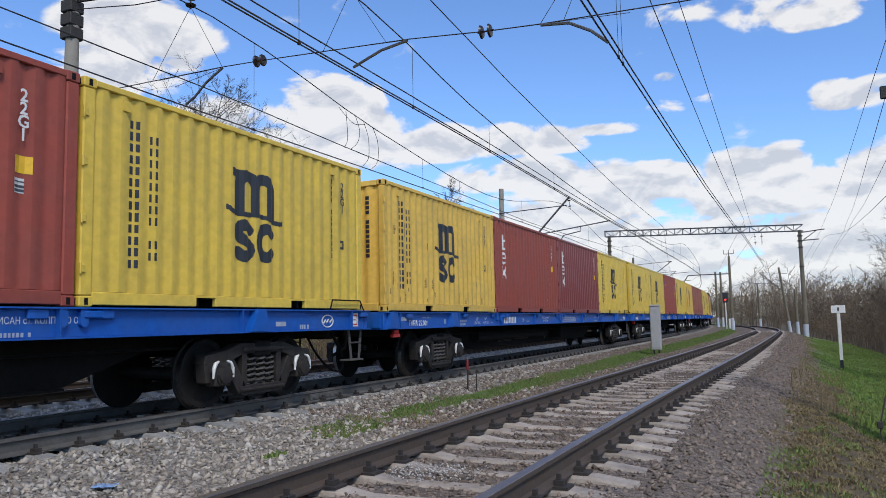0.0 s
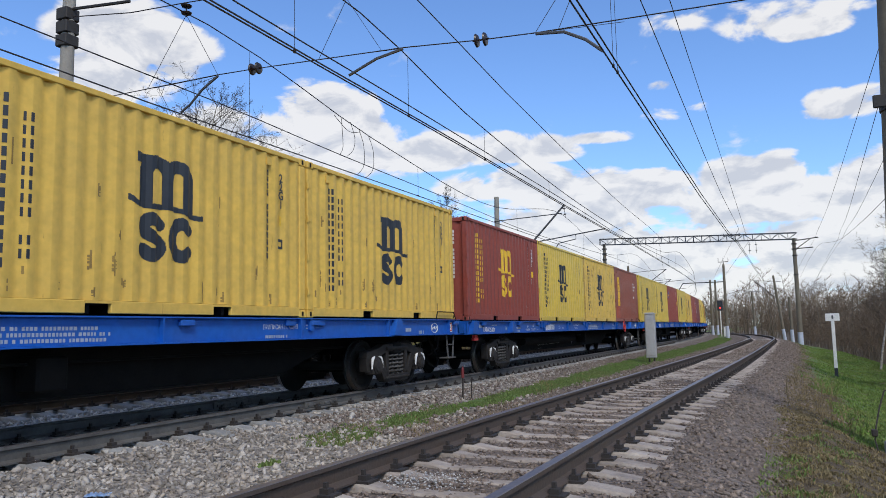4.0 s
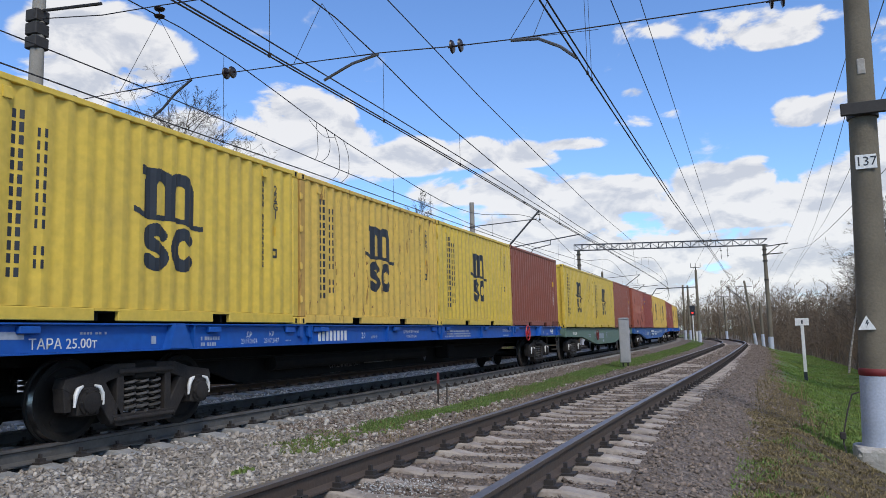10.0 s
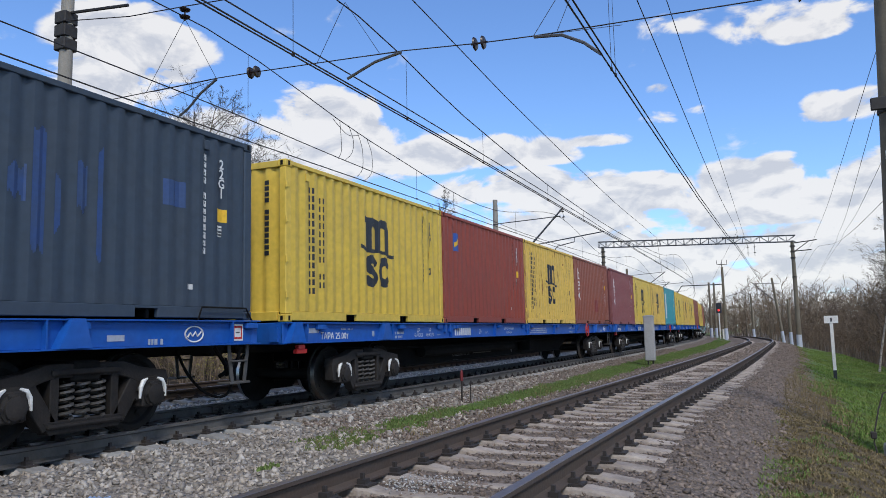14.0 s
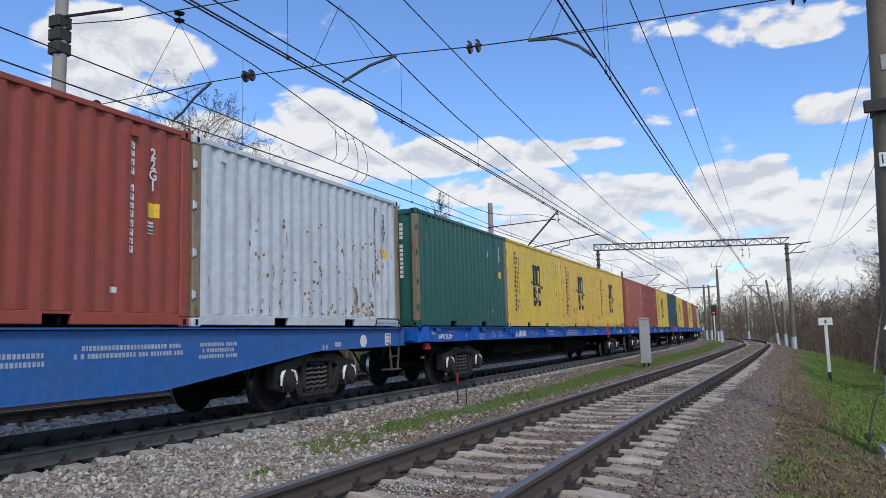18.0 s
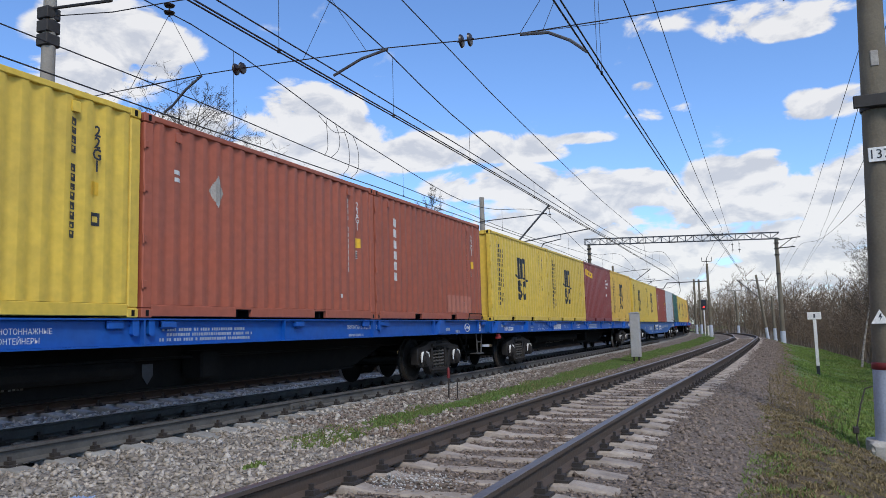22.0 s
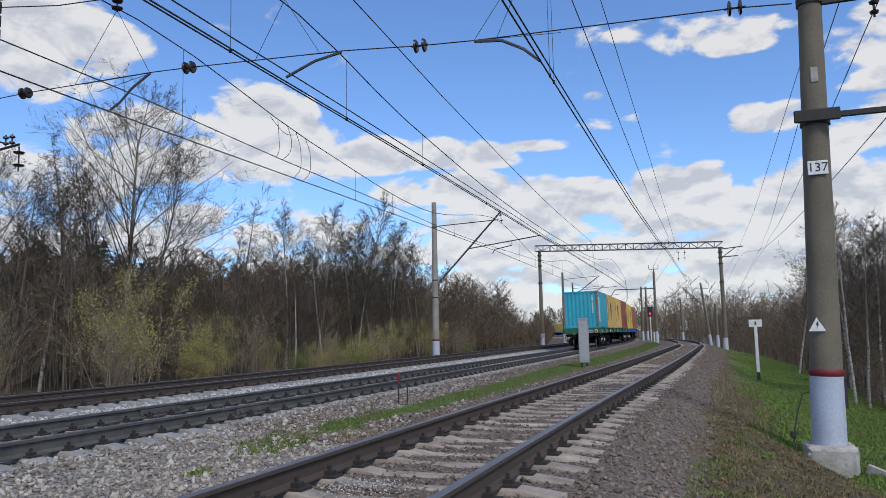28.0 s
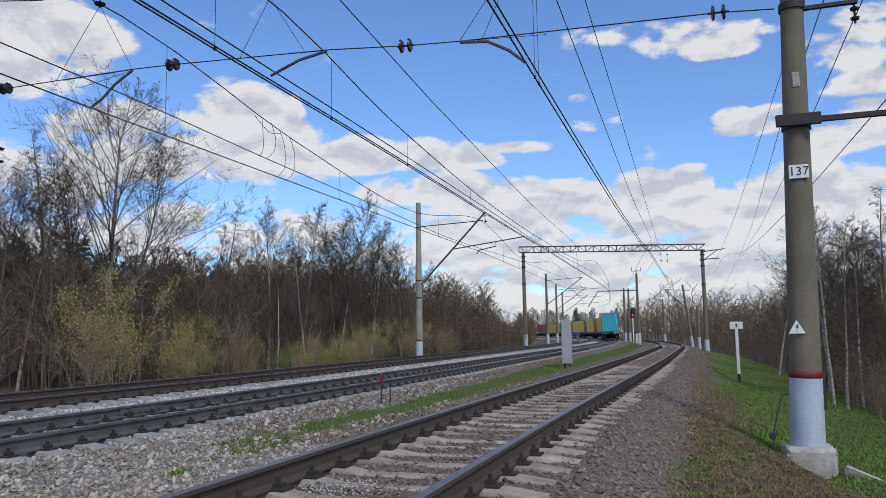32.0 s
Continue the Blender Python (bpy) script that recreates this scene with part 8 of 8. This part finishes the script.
def motions():
    times = [0.5 * k for k in range(65)]
    for ob, mid, pivot, dy, dz in MOVERS:
        rows = []
        for t in times:
            s = TAIL_AT_25 + SPEED * (t - 25.0) + mid + float(np.interp(t, [k[0] for k in LAG], [k[1] for k in LAG]))
            rows.append((t, ride(min(s, 560.0), pivot, dy, dz)))
        walk(ob, rows)
    # wheels turn while their wagon is on the stretch that can be seen
    for wheels, mid in SPINS:
        t0 = max(0.0, 25.0 + (-30.0 - TAIL_AT_25 - mid) / SPEED)
        t1 = min(32.0, 25.0 + (95.0 - TAIL_AT_25 - mid) / SPEED)
        f0, f1 = math.ceil(t0 * FPS), math.floor(t1 * FPS)
        turn = SPEED / 0.475 / FPS
        for ob, k in wheels:
            rows = [(0.0, Matrix.Translation((0, k, 0.475)))] if f0 > 0 else []
            if f1 > f0:
                rows += [(f / FPS, Matrix.Translation((0, k, 0.475)) @ Matrix.Rotation(-turn * (f - f0), 4, "X")) for f in range(f0, f1 + 1)]
            if not rows or rows[-1][0] < 32.0 - 1e-6:
                rows.append((32.0, rows[-1][1] if rows else Matrix.Translation((0, k, 0.475))))
            walk(ob, rows)


# ---- trees ----
class Wood:
    """Grows branching trees of tapered limbs into plain arrays."""

    def __init__(self, seed):
        self.r = random.Random(seed)
        self.v, self.f, self.m = [], [], []
        self.tips = []

    def limb(self, p, d, length, r0, r1, steps, sides, bend, up, slot):
        pts, dirs = [Vector(p)], [Vector(d).normalized()]
        for _ in range(steps):
            nd = dirs[-1] + Vector((self.r.uniform(-bend, bend), self.r.uniform(-bend, bend), self.r.uniform(-bend, bend) + up))
            nd.normalize()
            dirs.append(nd)
            pts.append(pts[-1] + nd * (length / steps))
        o = len(self.v)
        ref = dirs[0].orthogonal().normalized()
        for i, q in enumerate(pts):
            ref = (ref - dirs[i] * ref.dot(dirs[i])).normalized()
            s = dirs[i].cross(ref)
            rad = r0 + (r1 - r0) * i / steps
            for k in range(sides):
                a = 2 * math.pi * k / sides
                self.v.append(tuple(q + (ref * math.cos(a) + s * math.sin(a)) * rad))
        for i in range(steps):
            for k in range(sides):
                a, b = o + i * sides + k, o + i * sides + (k + 1) % sides
                self.f += [(a, b, b + sides), (a, b + sides, a + sides)]
                self.m += [slot, slot]
        return pts, dirs

    def grow(self, p, d, length, r0, depth, spec):
        steps = (6, 4, 3, 2, 2)[min(spec["depth"] - depth, 4)]
        sides = (7, 4, 3, 3, 3)[min(spec["depth"] - depth, 4)]
        slot = 0 if depth >= spec["depth"] - spec.get("bark", 0) else 1
        pts, dirs = self.limb(p, d, length, r0, r0 * 0.08 if depth == spec["depth"] else r0 * 0.35 if depth else r0 * 0.5, steps, sides, spec["bend"], spec["up"], slot)
        if depth == 0:
            self.tips.append(pts[-1])
            for i in range(spec.get("fine", 0)):
                q = pts[0].lerp(pts[-1], self.r.uniform(0.1, 1.0))
                nd = (dirs[-1] + Vector([self.r.uniform(-0.8, 0.8) for _ in range(3)]) + Vector((0, 0, spec["up"]))).normalized()
                self.sliver(q, nd, length * self.r.uniform(0.4, 0.9), 0.007)
            return
        n = spec["kids"][spec["depth"] - depth]
        lo = spec["clear"] if depth == spec["depth"] else 0.15
        for i in range(n):
            k = lo + (1 - lo) * (i + self.r.random()) / n
            j = min(int(k * steps), steps - 1)
            q = pts[j].lerp(pts[j + 1], k * steps - j)
            ax = dirs[j]
            side = ax.orthogonal().normalized()
            side.rotate(Matrix.Rotation(self.r.uniform(0, 2 * math.pi), 3, ax))
            ang = radians(self.r.uniform(*spec["angle"]))
            nd = ax * math.cos(ang) + side * math.sin(ang)
            t = (k - lo) / (1 - lo)
            fall = (1 - 0.5 * k) if depth < spec["depth"] else (0.5 + 0.5 * math.sin(math.pi * min(1.0, t + 0.15))) * (1 - 0.55 * t * t) if spec.get("oval") else (1 - spec.get("taper", 0.62) * t)
            self.grow(q, nd, length * spec["ratio"][spec["depth"] - depth] * fall * self.r.uniform(0.7, 1.15), max(0.005, r0 * (1 - 0.6 * k) * 0.27), depth - 1, spec)
        self.tips.append(pts[-1])

    def sliver(self, p, d, length, w):
        """A twig so thin that one narrow face stands for it."""
        side = d.orthogonal().normalized()
        side.rotate(Matrix.Rotation(self.r.uniform(0, 6.28), 3, d))
        o = len(self.v)
        self.v += [tuple(p - side * w), tuple(p + side * w), tuple(p + d * length)]
        self.f.append((o, o + 1, o + 2))
        self.m.append(1)

    def leaves(self, n, size, spread, slot):
        for _ in range(n):
            c = self.r.choice(self.tips) + Vector([self.r.uniform(-spread, spread) for _ in range(3)])
            a, b = [Vector([self.r.uniform(-1, 1) for _ in range(3)]).normalized() * size * self.r.uniform(0.6, 1.3) for _ in range(2)]
            o = len(self.v)
            self.v += [tuple(c - a * 0.5), tuple(c + b * 0.5), tuple(c + a * 0.6)]
            self.f.append((o, o + 1, o + 2))
            self.m.append(slot)

    def arrays(self):
        return np.array(self.v, np.float32), np.array(self.f, np.int32), np.array(self.m, np.int32)


ALDER = dict(fine=8, depth=3, kids=(34, 9, 5), ratio=(0.33, 0.5, 0.5), angle=(35, 75), bend=0.13, up=0.03, clear=0.18, bark=0)
ASPEN = dict(fine=5, depth=3, kids=(32, 9, 5), ratio=(0.46, 0.52, 0.5), angle=(30, 62), bend=0.11, up=0.07, clear=0.34, oval=True)
SLIM = dict(fine=5, depth=3, kids=(42, 8, 5), ratio=(0.31, 0.5, 0.5), angle=(26, 54), bend=0.08, up=0.05, clear=0.34, oval=True)
CONE = dict(fine=5, depth=3, kids=(52, 8, 4), ratio=(0.26, 0.45, 0.5), angle=(50, 78), bend=0.07, up=0.03, clear=0.16, taper=0.88)
BUSH = dict(fine=4, depth=2, kids=(9, 6), ratio=(0.5, 0.45), angle=(20, 50), bend=0.12, up=0.06, clear=0.15, bark=0)


def tree_arrays(kind, h, seed):
    w = Wood(seed)
    if kind == "aspen":
        w.grow((0, 0, -0.3), (0.02, 0.02, 1), h, h * 0.009 + 0.03, 3, ASPEN)
        w.grow((0.35, 0.1, -0.3), (0.22, 0.05, 1), h * 0.84, h * 0.007 + 0.02, 3, ASPEN)
        w.grow((-0.3, 0.2, -0.3), (-0.16, 0.1, 1), h * 0.78, h * 0.006 + 0.02, 3, ASPEN)
        w.leaves(3200, 0.05, 0.12, 2)
    elif kind == "slim":
        w.grow((0, 0, -0.3), (w.r.uniform(-.05, .05), 0.02, 1), h, h * 0.007 + 0.02, 3, SLIM)
        w.leaves(1500, 0.045, 0.12, 2)
    elif kind == "cone":
        w.grow((0, 0, -0.3), (0.01, 0.01, 1), h, h * 0.008 + 0.02, 3, CONE)
    elif kind == "alder":
        w.grow((0, 0, -0.3), (0.03, 0.0, 1), h, h * 0.012 + 0.03, 3, ALDER)
    else:
        for _ in range(9):
            a = w.r.uniform(0, 2 * math.pi)
            t = w.r.uniform(0.1, 0.45)
            w.grow((0.25 * math.cos(a), 0.25 * math.sin(a), -0.2), (math.cos(a) * t, math.sin(a) * t, 1), h * w.r.uniform(0.6, 1.0), 0.025, 2, BUSH)
        w.leaves(6500 if kind == "leafy" else 4800 if kind == "green" else 200, 0.065, 0.26, 2)
    return w.arrays()


def split_tree(name, label, arrays, mats, category="tree"):
    """A tree as a thing with trunk and crown."""
    v, f, m = arrays
    root = thing(name, Matrix(), label, category)
    for slot, pname in ((0, "trunk"), (1, "crown"), (2, "leaves")):
        k = f[m == slot]
        if len(k) == 0:
            continue
        used = np.unique(k)
        remap = np.zeros(len(v), np.int32)
        remap[used] = np.arange(len(used))
        part(pname, raw_mesh(pname, v[used], remap[k], mats[slot]), None, root)
    return root


def plant(proto, spots, seed):
    r = random.Random(seed)
    for i, (x, y, k) in enumerate(spots):
        z = float(ground_z(np.array([x]), np.array([y]))[0]) - 0.05
        m = Matrix.Translation((x, y, z)) @ Matrix.Rotation(r.uniform(0, 6.28), 4, "Z") @ Matrix.Rotation(radians(r.uniform(-4, 4)), 4, "X")
        if i == 0:
            proto.matrix_world = m
            proto.scale = (k, k, k)
        else:
            c = copy_thing(proto, m)
            c.scale = (k, k, k)


ARR = {("alder", 1): tree_arrays("alder", 11, 5), ("alder", 2): tree_arrays("alder", 10, 11),
       ("leafy", 1): tree_arrays("leafy", 4.2, 7), ("bare", 1): tree_arrays("bare", 3.6, 9), ("green", 1): tree_arrays("green", 3.4, 13)}
ARR["aspen", 1], ARR["slim", 1], ARR["slim", 2], ARR["cone", 1] = tree_arrays("aspen", 13, 31), tree_arrays("slim", 11, 33), tree_arrays("slim", 11, 36), tree_arrays("cone", 11, 35)
birch_1 = split_tree("birch_tree", "tall leafless birch with white bark", ARR["slim", 1], (BARK_BIRCH, TWIG_SKY, BUD_DULL))
birch_2 = split_tree("birch_tree", "slender leafless birch with thin twigs", ARR["slim", 2], (BARK_BIRCH, TWIG_SKY, BUD_DULL))
aspen_1 = split_tree("aspen_tree", "broad many-stemmed aspen in swelling bud", ARR["aspen", 1], (BARK_ASPEN, TWIG_SKY, BUD_DULL))
cone_1 = split_tree("young_alder", "narrow leafless alder with short level limbs", ARR["cone", 1], (BARK, TWIG_SKY))
alder_1 = split_tree("alder_tree", "leafless dark alder at the wood's edge", ARR["alder", 1], (BARK, TWIG_DARK))
alder_2 = split_tree("alder_tree", "leafless grey alder at the wood's edge", ARR["alder", 2], (BARK, TWIG))
leafy_1 = split_tree("willow_bush", "willow bush in first yellow-green leaf", ARR["leafy", 1], (TWIG_PALE, TWIG_PALE, BUD), "bush")
bare_1 = split_tree("bare_bush", "bare brown bush beside the track", ARR["bare", 1], (TWIG_PALE, TWIG_PALE, BUD), "bush")
green_1 = split_tree("green_bush", "small bush with bright green young leaves", ARR["green", 1], (TWIG, TWIG, BUD_GREEN), "bush")
plant(birch_1, [(-25.7, 42.9, 1.02), (-24.3, 50.4, 1.16), (-23.6, 48.6, 0.9), (-24.5, 57.0, 0.95), (-21.2, 36.3, 0.62), (-22.4, 46.3, 0.78), (4.3, 43, 0.62), (4.3, 27.2, 0.6), (6.5, 42, 0.7), (7.5, 56, 0.8), (-26, 75, 0.9), (-27.5, 25.5, 0.9)], 1)
plant(birch_2, [(-25.4, 46.5, 1.05), (-23.1, 53.2, 1.06), (-25.6, 51.5, 1.0), (-26.4, 61, 0.95), (-26.9, 70, 1.0), (-22.0, 41.0, 0.75), (-22.6, 50.0, 0.8), (4.9, 28.6, 0.58), (7.2, 50, 0.75), (-27, 88, 0.85), (6.2, 33, 0.68), (-25.5, 66, 0.9)], 2)
plant(aspen_1, [(-26.2, 28.9, 1.08), (-31.5, 27.2, 0.85)], 8)
plant(cone_1, [(-29.9, 29.5, 1.2), (-26.0, 38.0, 0.97), (-27.8, 39.5, 0.85), (-28.3, 24.6, 0.9), (-27.5, 45.5, 0.9), (6.8, 36, 0.75), (6.0, 28, 0.72), (7.4, 46, 0.8)], 9)
plant(alder_1, [(-29, 50, 0.75), (-24, 32, 0.55), (-31, 42, 0.7), (-22.5, 38, 0.45), (8, 36, 0.7), (9.5, 46, 0.8), (6.8, 62, 0.7)], 3)
plant(alder_2, [(-24.5, 69, 0.9), (-28, 72, 1.0), (-23, 25, 0.5), (-30, 33, 0.65), (-26.5, 57, 0.75), (7.2, 30, 0.62), (10, 54, 0.85), (-25, 80, 0.85), (-28.5, 95, 0.9)], 4)
plant(leafy_1, [(-19.5, 22.4, 1.15), (-19.2, 26.4, 0.78), (-19.0, 25.4, 0.6), (-19.2, 35.2, 0.5), (-19.1, 37.4, 0.55), (-19.2, 39.8, 0.5), (-19.8, 43.5, 0.7), (-20.6, 16.4, 0.8), (-20.5, 55, 0.9), (7.6, 20, 0.5), (-20.4, 32, 0.55), (-20.8, 49, 0.85)], 5)
plant(bare_1, [(-19.5, 21, 1.0), (-20, 26.5, 0.9), (-19.5, 36.5, 0.8), (-20, 31, 1.0), (-20.5, 46, 0.9), (5.5, 26, 0.6), (5.8, 33, 0.7), (6.2, 45, 0.8), (-20.5, 17, 1.0), (-20, 60, 0.9), (-21, 66, 1.0), (5.0, 38, 0.6), (6.5, 17, 0.7)], 6)
plant(green_1, [(-19.2, 39.5, 0.55), (-19.8, 41.5, 0.45), (-20.2, 35, 0.5), (-19.5, 62, 0.5)], 7)


def woodland(name, n, seed, region, kinds, hmin, hmax, mats, label):
    """A stretch of wood too thick to count, as one mesh."""
    rs = np.random.RandomState(seed)
    V, F, M, o = [], [], [], 0
    for i in range(n):
        x, y = region(rs)
        v, f, m = ARR[kinds[rs.randint(len(kinds))]]
        h = v[:, 2].max()
        k = rs.uniform(hmin, hmax) / h * (np.interp(y, [15, 38, 60], [0.82, 0.87, 1.0]) if x < -15 else 1.0)
        a = rs.uniform(0, 6.28)
        c, s = math.cos(a), math.sin(a)
        z = float(ground_z(np.array([x]), np.array([y]))[0])
        V.append(np.stack([x + k * (v[:, 0] * c - v[:, 1] * s), y + k * (v[:, 0] * s + v[:, 1] * c), z + k * v[:, 2]], 1))
        F.append(f + o)
        M.append(m)
        o += len(v)
    me = raw_mesh(name, np.concatenate(V), np.concatenate(F), mats, np.concatenate(M))
    return solid(name, me, Matrix(), label, "wood", kind="stuff")


def simple_tree(seed, h, spread, thick=0.011):
    """A cheap leafless tree for deep woods: trunk, limbs and slivers of twigs."""
    w = Wood(seed)
    pts_, dirs = w.limb((0, 0, -0.3), (w.r.uniform(-.08, .08), w.r.uniform(-.08, .08), 1), h, 0.075, 0.02, 4, 3, 0.07, 0.03, 0)
    n = 16
    for i in range(n):
        k = 0.18 + 0.8 * (i + w.r.random()) / n
        j = min(3, int(k * 4))
        q = pts_[j].lerp(pts_[j + 1], k * 4 - j)
        a = w.r.uniform(0, 6.28)
        up = w.r.uniform(0.5, 1.3)
        d = Vector((math.cos(a), math.sin(a), up)).normalized()
        ln = h * spread * (1.15 - k) * w.r.uniform(0.7, 1.3) + 0.4
        lp, ld = w.limb(q, d, ln, 0.016, 0.007, 2, 3, 0.18, 0.1, 1)
        for _ in range(22):
            t = w.r.uniform(0.2, 1.0)
            c = lp[0].lerp(lp[1], t * 2) if t < 0.5 else lp[1].lerp(lp[2], t * 2 - 1)
            nd = (ld[1] + Vector([w.r.uniform(-0.9, 0.9) for _ in range(3)])).normalized()
            w.sliver(c, nd, w.r.uniform(0.35, 1.0) * ln * 0.55 + 0.15, thick)
    return w.arrays()


def simple_pine(seed, h):
    w = Wood(seed)
    w.limb((0, 0, -0.3), (0.02, 0, 1), h, 0.1, 0.03, 4, 4, 0.04, 0.03, 0)
    for i in range(420):
        k = w.r.random() ** 0.8
        a, z = w.r.uniform(0, 6.28), h * (0.42 + 0.58 * k)
        reach = (1 - k) * 1.7 + 0.25
        r = reach * w.r.uniform(0.1, 1.0)
        w.sliver(Vector((r * math.cos(a), r * math.sin(a), z)), Vector((math.cos(a), math.sin(a), w.r.uniform(-0.2, 0.6))).normalized(), w.r.uniform(0.3, 0.6), 0.06)
    return w.arrays()


def pole_tree(seed, h):
    """A slender wood-edge tree: a long bare pole with short rising twigs near the top."""
    w = Wood(seed)
    pts_, dirs = w.limb((0, 0, -0.3), (w.r.uniform(-.05, .05), w.r.uniform(-.05, .05), 1), h, 0.06, 0.012, 5, 4, 0.05, 0.03, 0)
    for i in range(20):
        k = 0.25 + 0.74 * (i + w.r.random()) / 20
        j = min(4, int(k * 5))
        q = pts_[j].lerp(pts_[j + 1], k * 5 - j)
        a = w.r.uniform(0, 6.28)
        lp, ld = w.limb(q, (math.cos(a), math.sin(a), w.r.uniform(1.0, 2.4)), h * 0.16 * (1.2 - k) + 0.5, 0.012, 0.005, 2, 3, 0.12, 0.1, 1)
        for _ in range(9):
            c = lp[0].lerp(lp[2], w.r.uniform(0.2, 1.0))
            w.sliver(c, (ld[1] + Vector([w.r.uniform(-0.7, 0.7) for _ in range(3)])).normalized(), w.r.uniform(0.25, 0.8), 0.007)
    return w.arrays()


for k_ in range(5):
    ARR["pole", k_] = pole_tree(110 + k_, 9.0)
for k_ in range(2):
    ARR["pine", k_] = simple_pine(70 + k_, 10.0)
for k_ in range(4):
    ARR["dense", k_] = simple_tree(90 + k_, 9.0, 0.36, 0.026)
for k_ in range(6):
    ARR["simple", k_] = simple_tree(40 + k_, 9.0, 0.26 if k_ % 2 else 0.34)


def left_edge(rs):
    while True:
        y = rs.uniform(4, 125)
        x = -22.3 - 34 * rs.uniform(0, 1) ** 1.5
        if y > 58 and x > -0.246 * y - 1.0:
            continue
        return x, y


def right_edge(rs):
    y = rs.uniform(12, 135)
    return a_x(min(y, 219)) + 9.5 + 34 * rs.uniform(0, 1) ** 1.4, y


def end_wood(rs):
    y = rs.uniform(128, 215)
    return a_x(min(y, 219)) + 6.0 + 45 * rs.uniform(0, 1) ** 1.3, y


def far_wood(rs):
    a = radians(rs.uniform(-24, -2))
    r = rs.uniform(340, 430)
    return r * math.sin(a), r * math.cos(a)


def low_edge(rs):
    x, y = left_edge(rs)
    return max(x, -34) + rs.uniform(-1, 1), y


def low_right(rs):
    y = rs.uniform(14, 120)
    return a_x(min(y, 219)) + rs.uniform(8.2, 16), y


def bend_edge(rs):
    y = rs.uniform(72, 150)
    return min(float(b_x(y)) - 7.2 - 14 * rs.uniform(0, 1) ** 1.5, -0.203 * y), y


SIMPLE = [("simple", k_) for k_ in range(6)]
POLES = [("pole", k_) for k_ in range(5)]
woodland("left_woodland", 700, 51, left_edge, SIMPLE, 5.0, 8.9, [BARK, TWIG], "dense leafless brown woodland beside the far track")
woodland("left_woodland_dark", 520, 52, left_edge, SIMPLE + POLES, 5.0, 9.0, [BARK, TWIG_DARK], "dense dark alder wood beside the far track")
woodland("left_thicket", 560, 53, low_edge, SIMPLE, 2.4, 4.2, [BARK, TWIG_PALE], "thicket of bare saplings at the wood's edge")
woodland("right_woodland", 620, 54, right_edge, POLES + POLES + SIMPLE, 5.5, 9.5, [BARK, TWIG], "leafless brown wood below the embankment")
woodland("right_thicket", 340, 55, low_right, SIMPLE, 2.5, 5.0, [BARK, TWIG], "thicket of bare saplings below the embankment")
woodland("end_woodland", 340, 56, end_wood, SIMPLE, 9.0, 13.0, [BARK, TWIG], "leafless wood closing the end of the straight")
woodland("far_woodland", 300, 57, far_wood, SIMPLE, 8.5, 12.0, [BARK_BIRCH, TWIG], "distant wood with pale birch trunks")


def deep_left(rs):
    y = rs.uniform(8, 95)
    return min(-29.0, -0.33 * y) - 30 * rs.uniform(0, 1), y


DENSE = [("dense", k_) for k_ in range(4)]
woodland("deep_woodland", 560, 61, deep_left, DENSE, 6.5, 9.8, [BARK, TWIG_DARK], "deep brown leafless wood behind its edge")
woodland("bend_thicket", 360, 60, bend_edge, DENSE, 2.6, 4.6, [BARK, TWIG], "low brown thicket along the bend")
woodland("right_deep_woodland", 300, 62, right_edge, DENSE, 4.5, 8.0, [BARK, TWIG_DARK], "dark brown leafless wood below the embankment")


def pine_spots(rs):
    while True:
        y = rs.uniform(15, 110)
        x = rs.uniform(-66, -40)
        if x < -0.3 * y - 8:
            return x, y


woodland("pine_stand", 60, 58, pine_spots, [("pine", 0), ("pine", 1)], 7.5, 10.5, [BARK, NEEDLE], "dark green pines standing in the bare wood")
woodland("far_pines", 120, 59, far_wood, [("pine", 0), ("pine", 1)], 10.0, 13.5, [BARK, NEEDLE], "distant dark green pines")


motions()
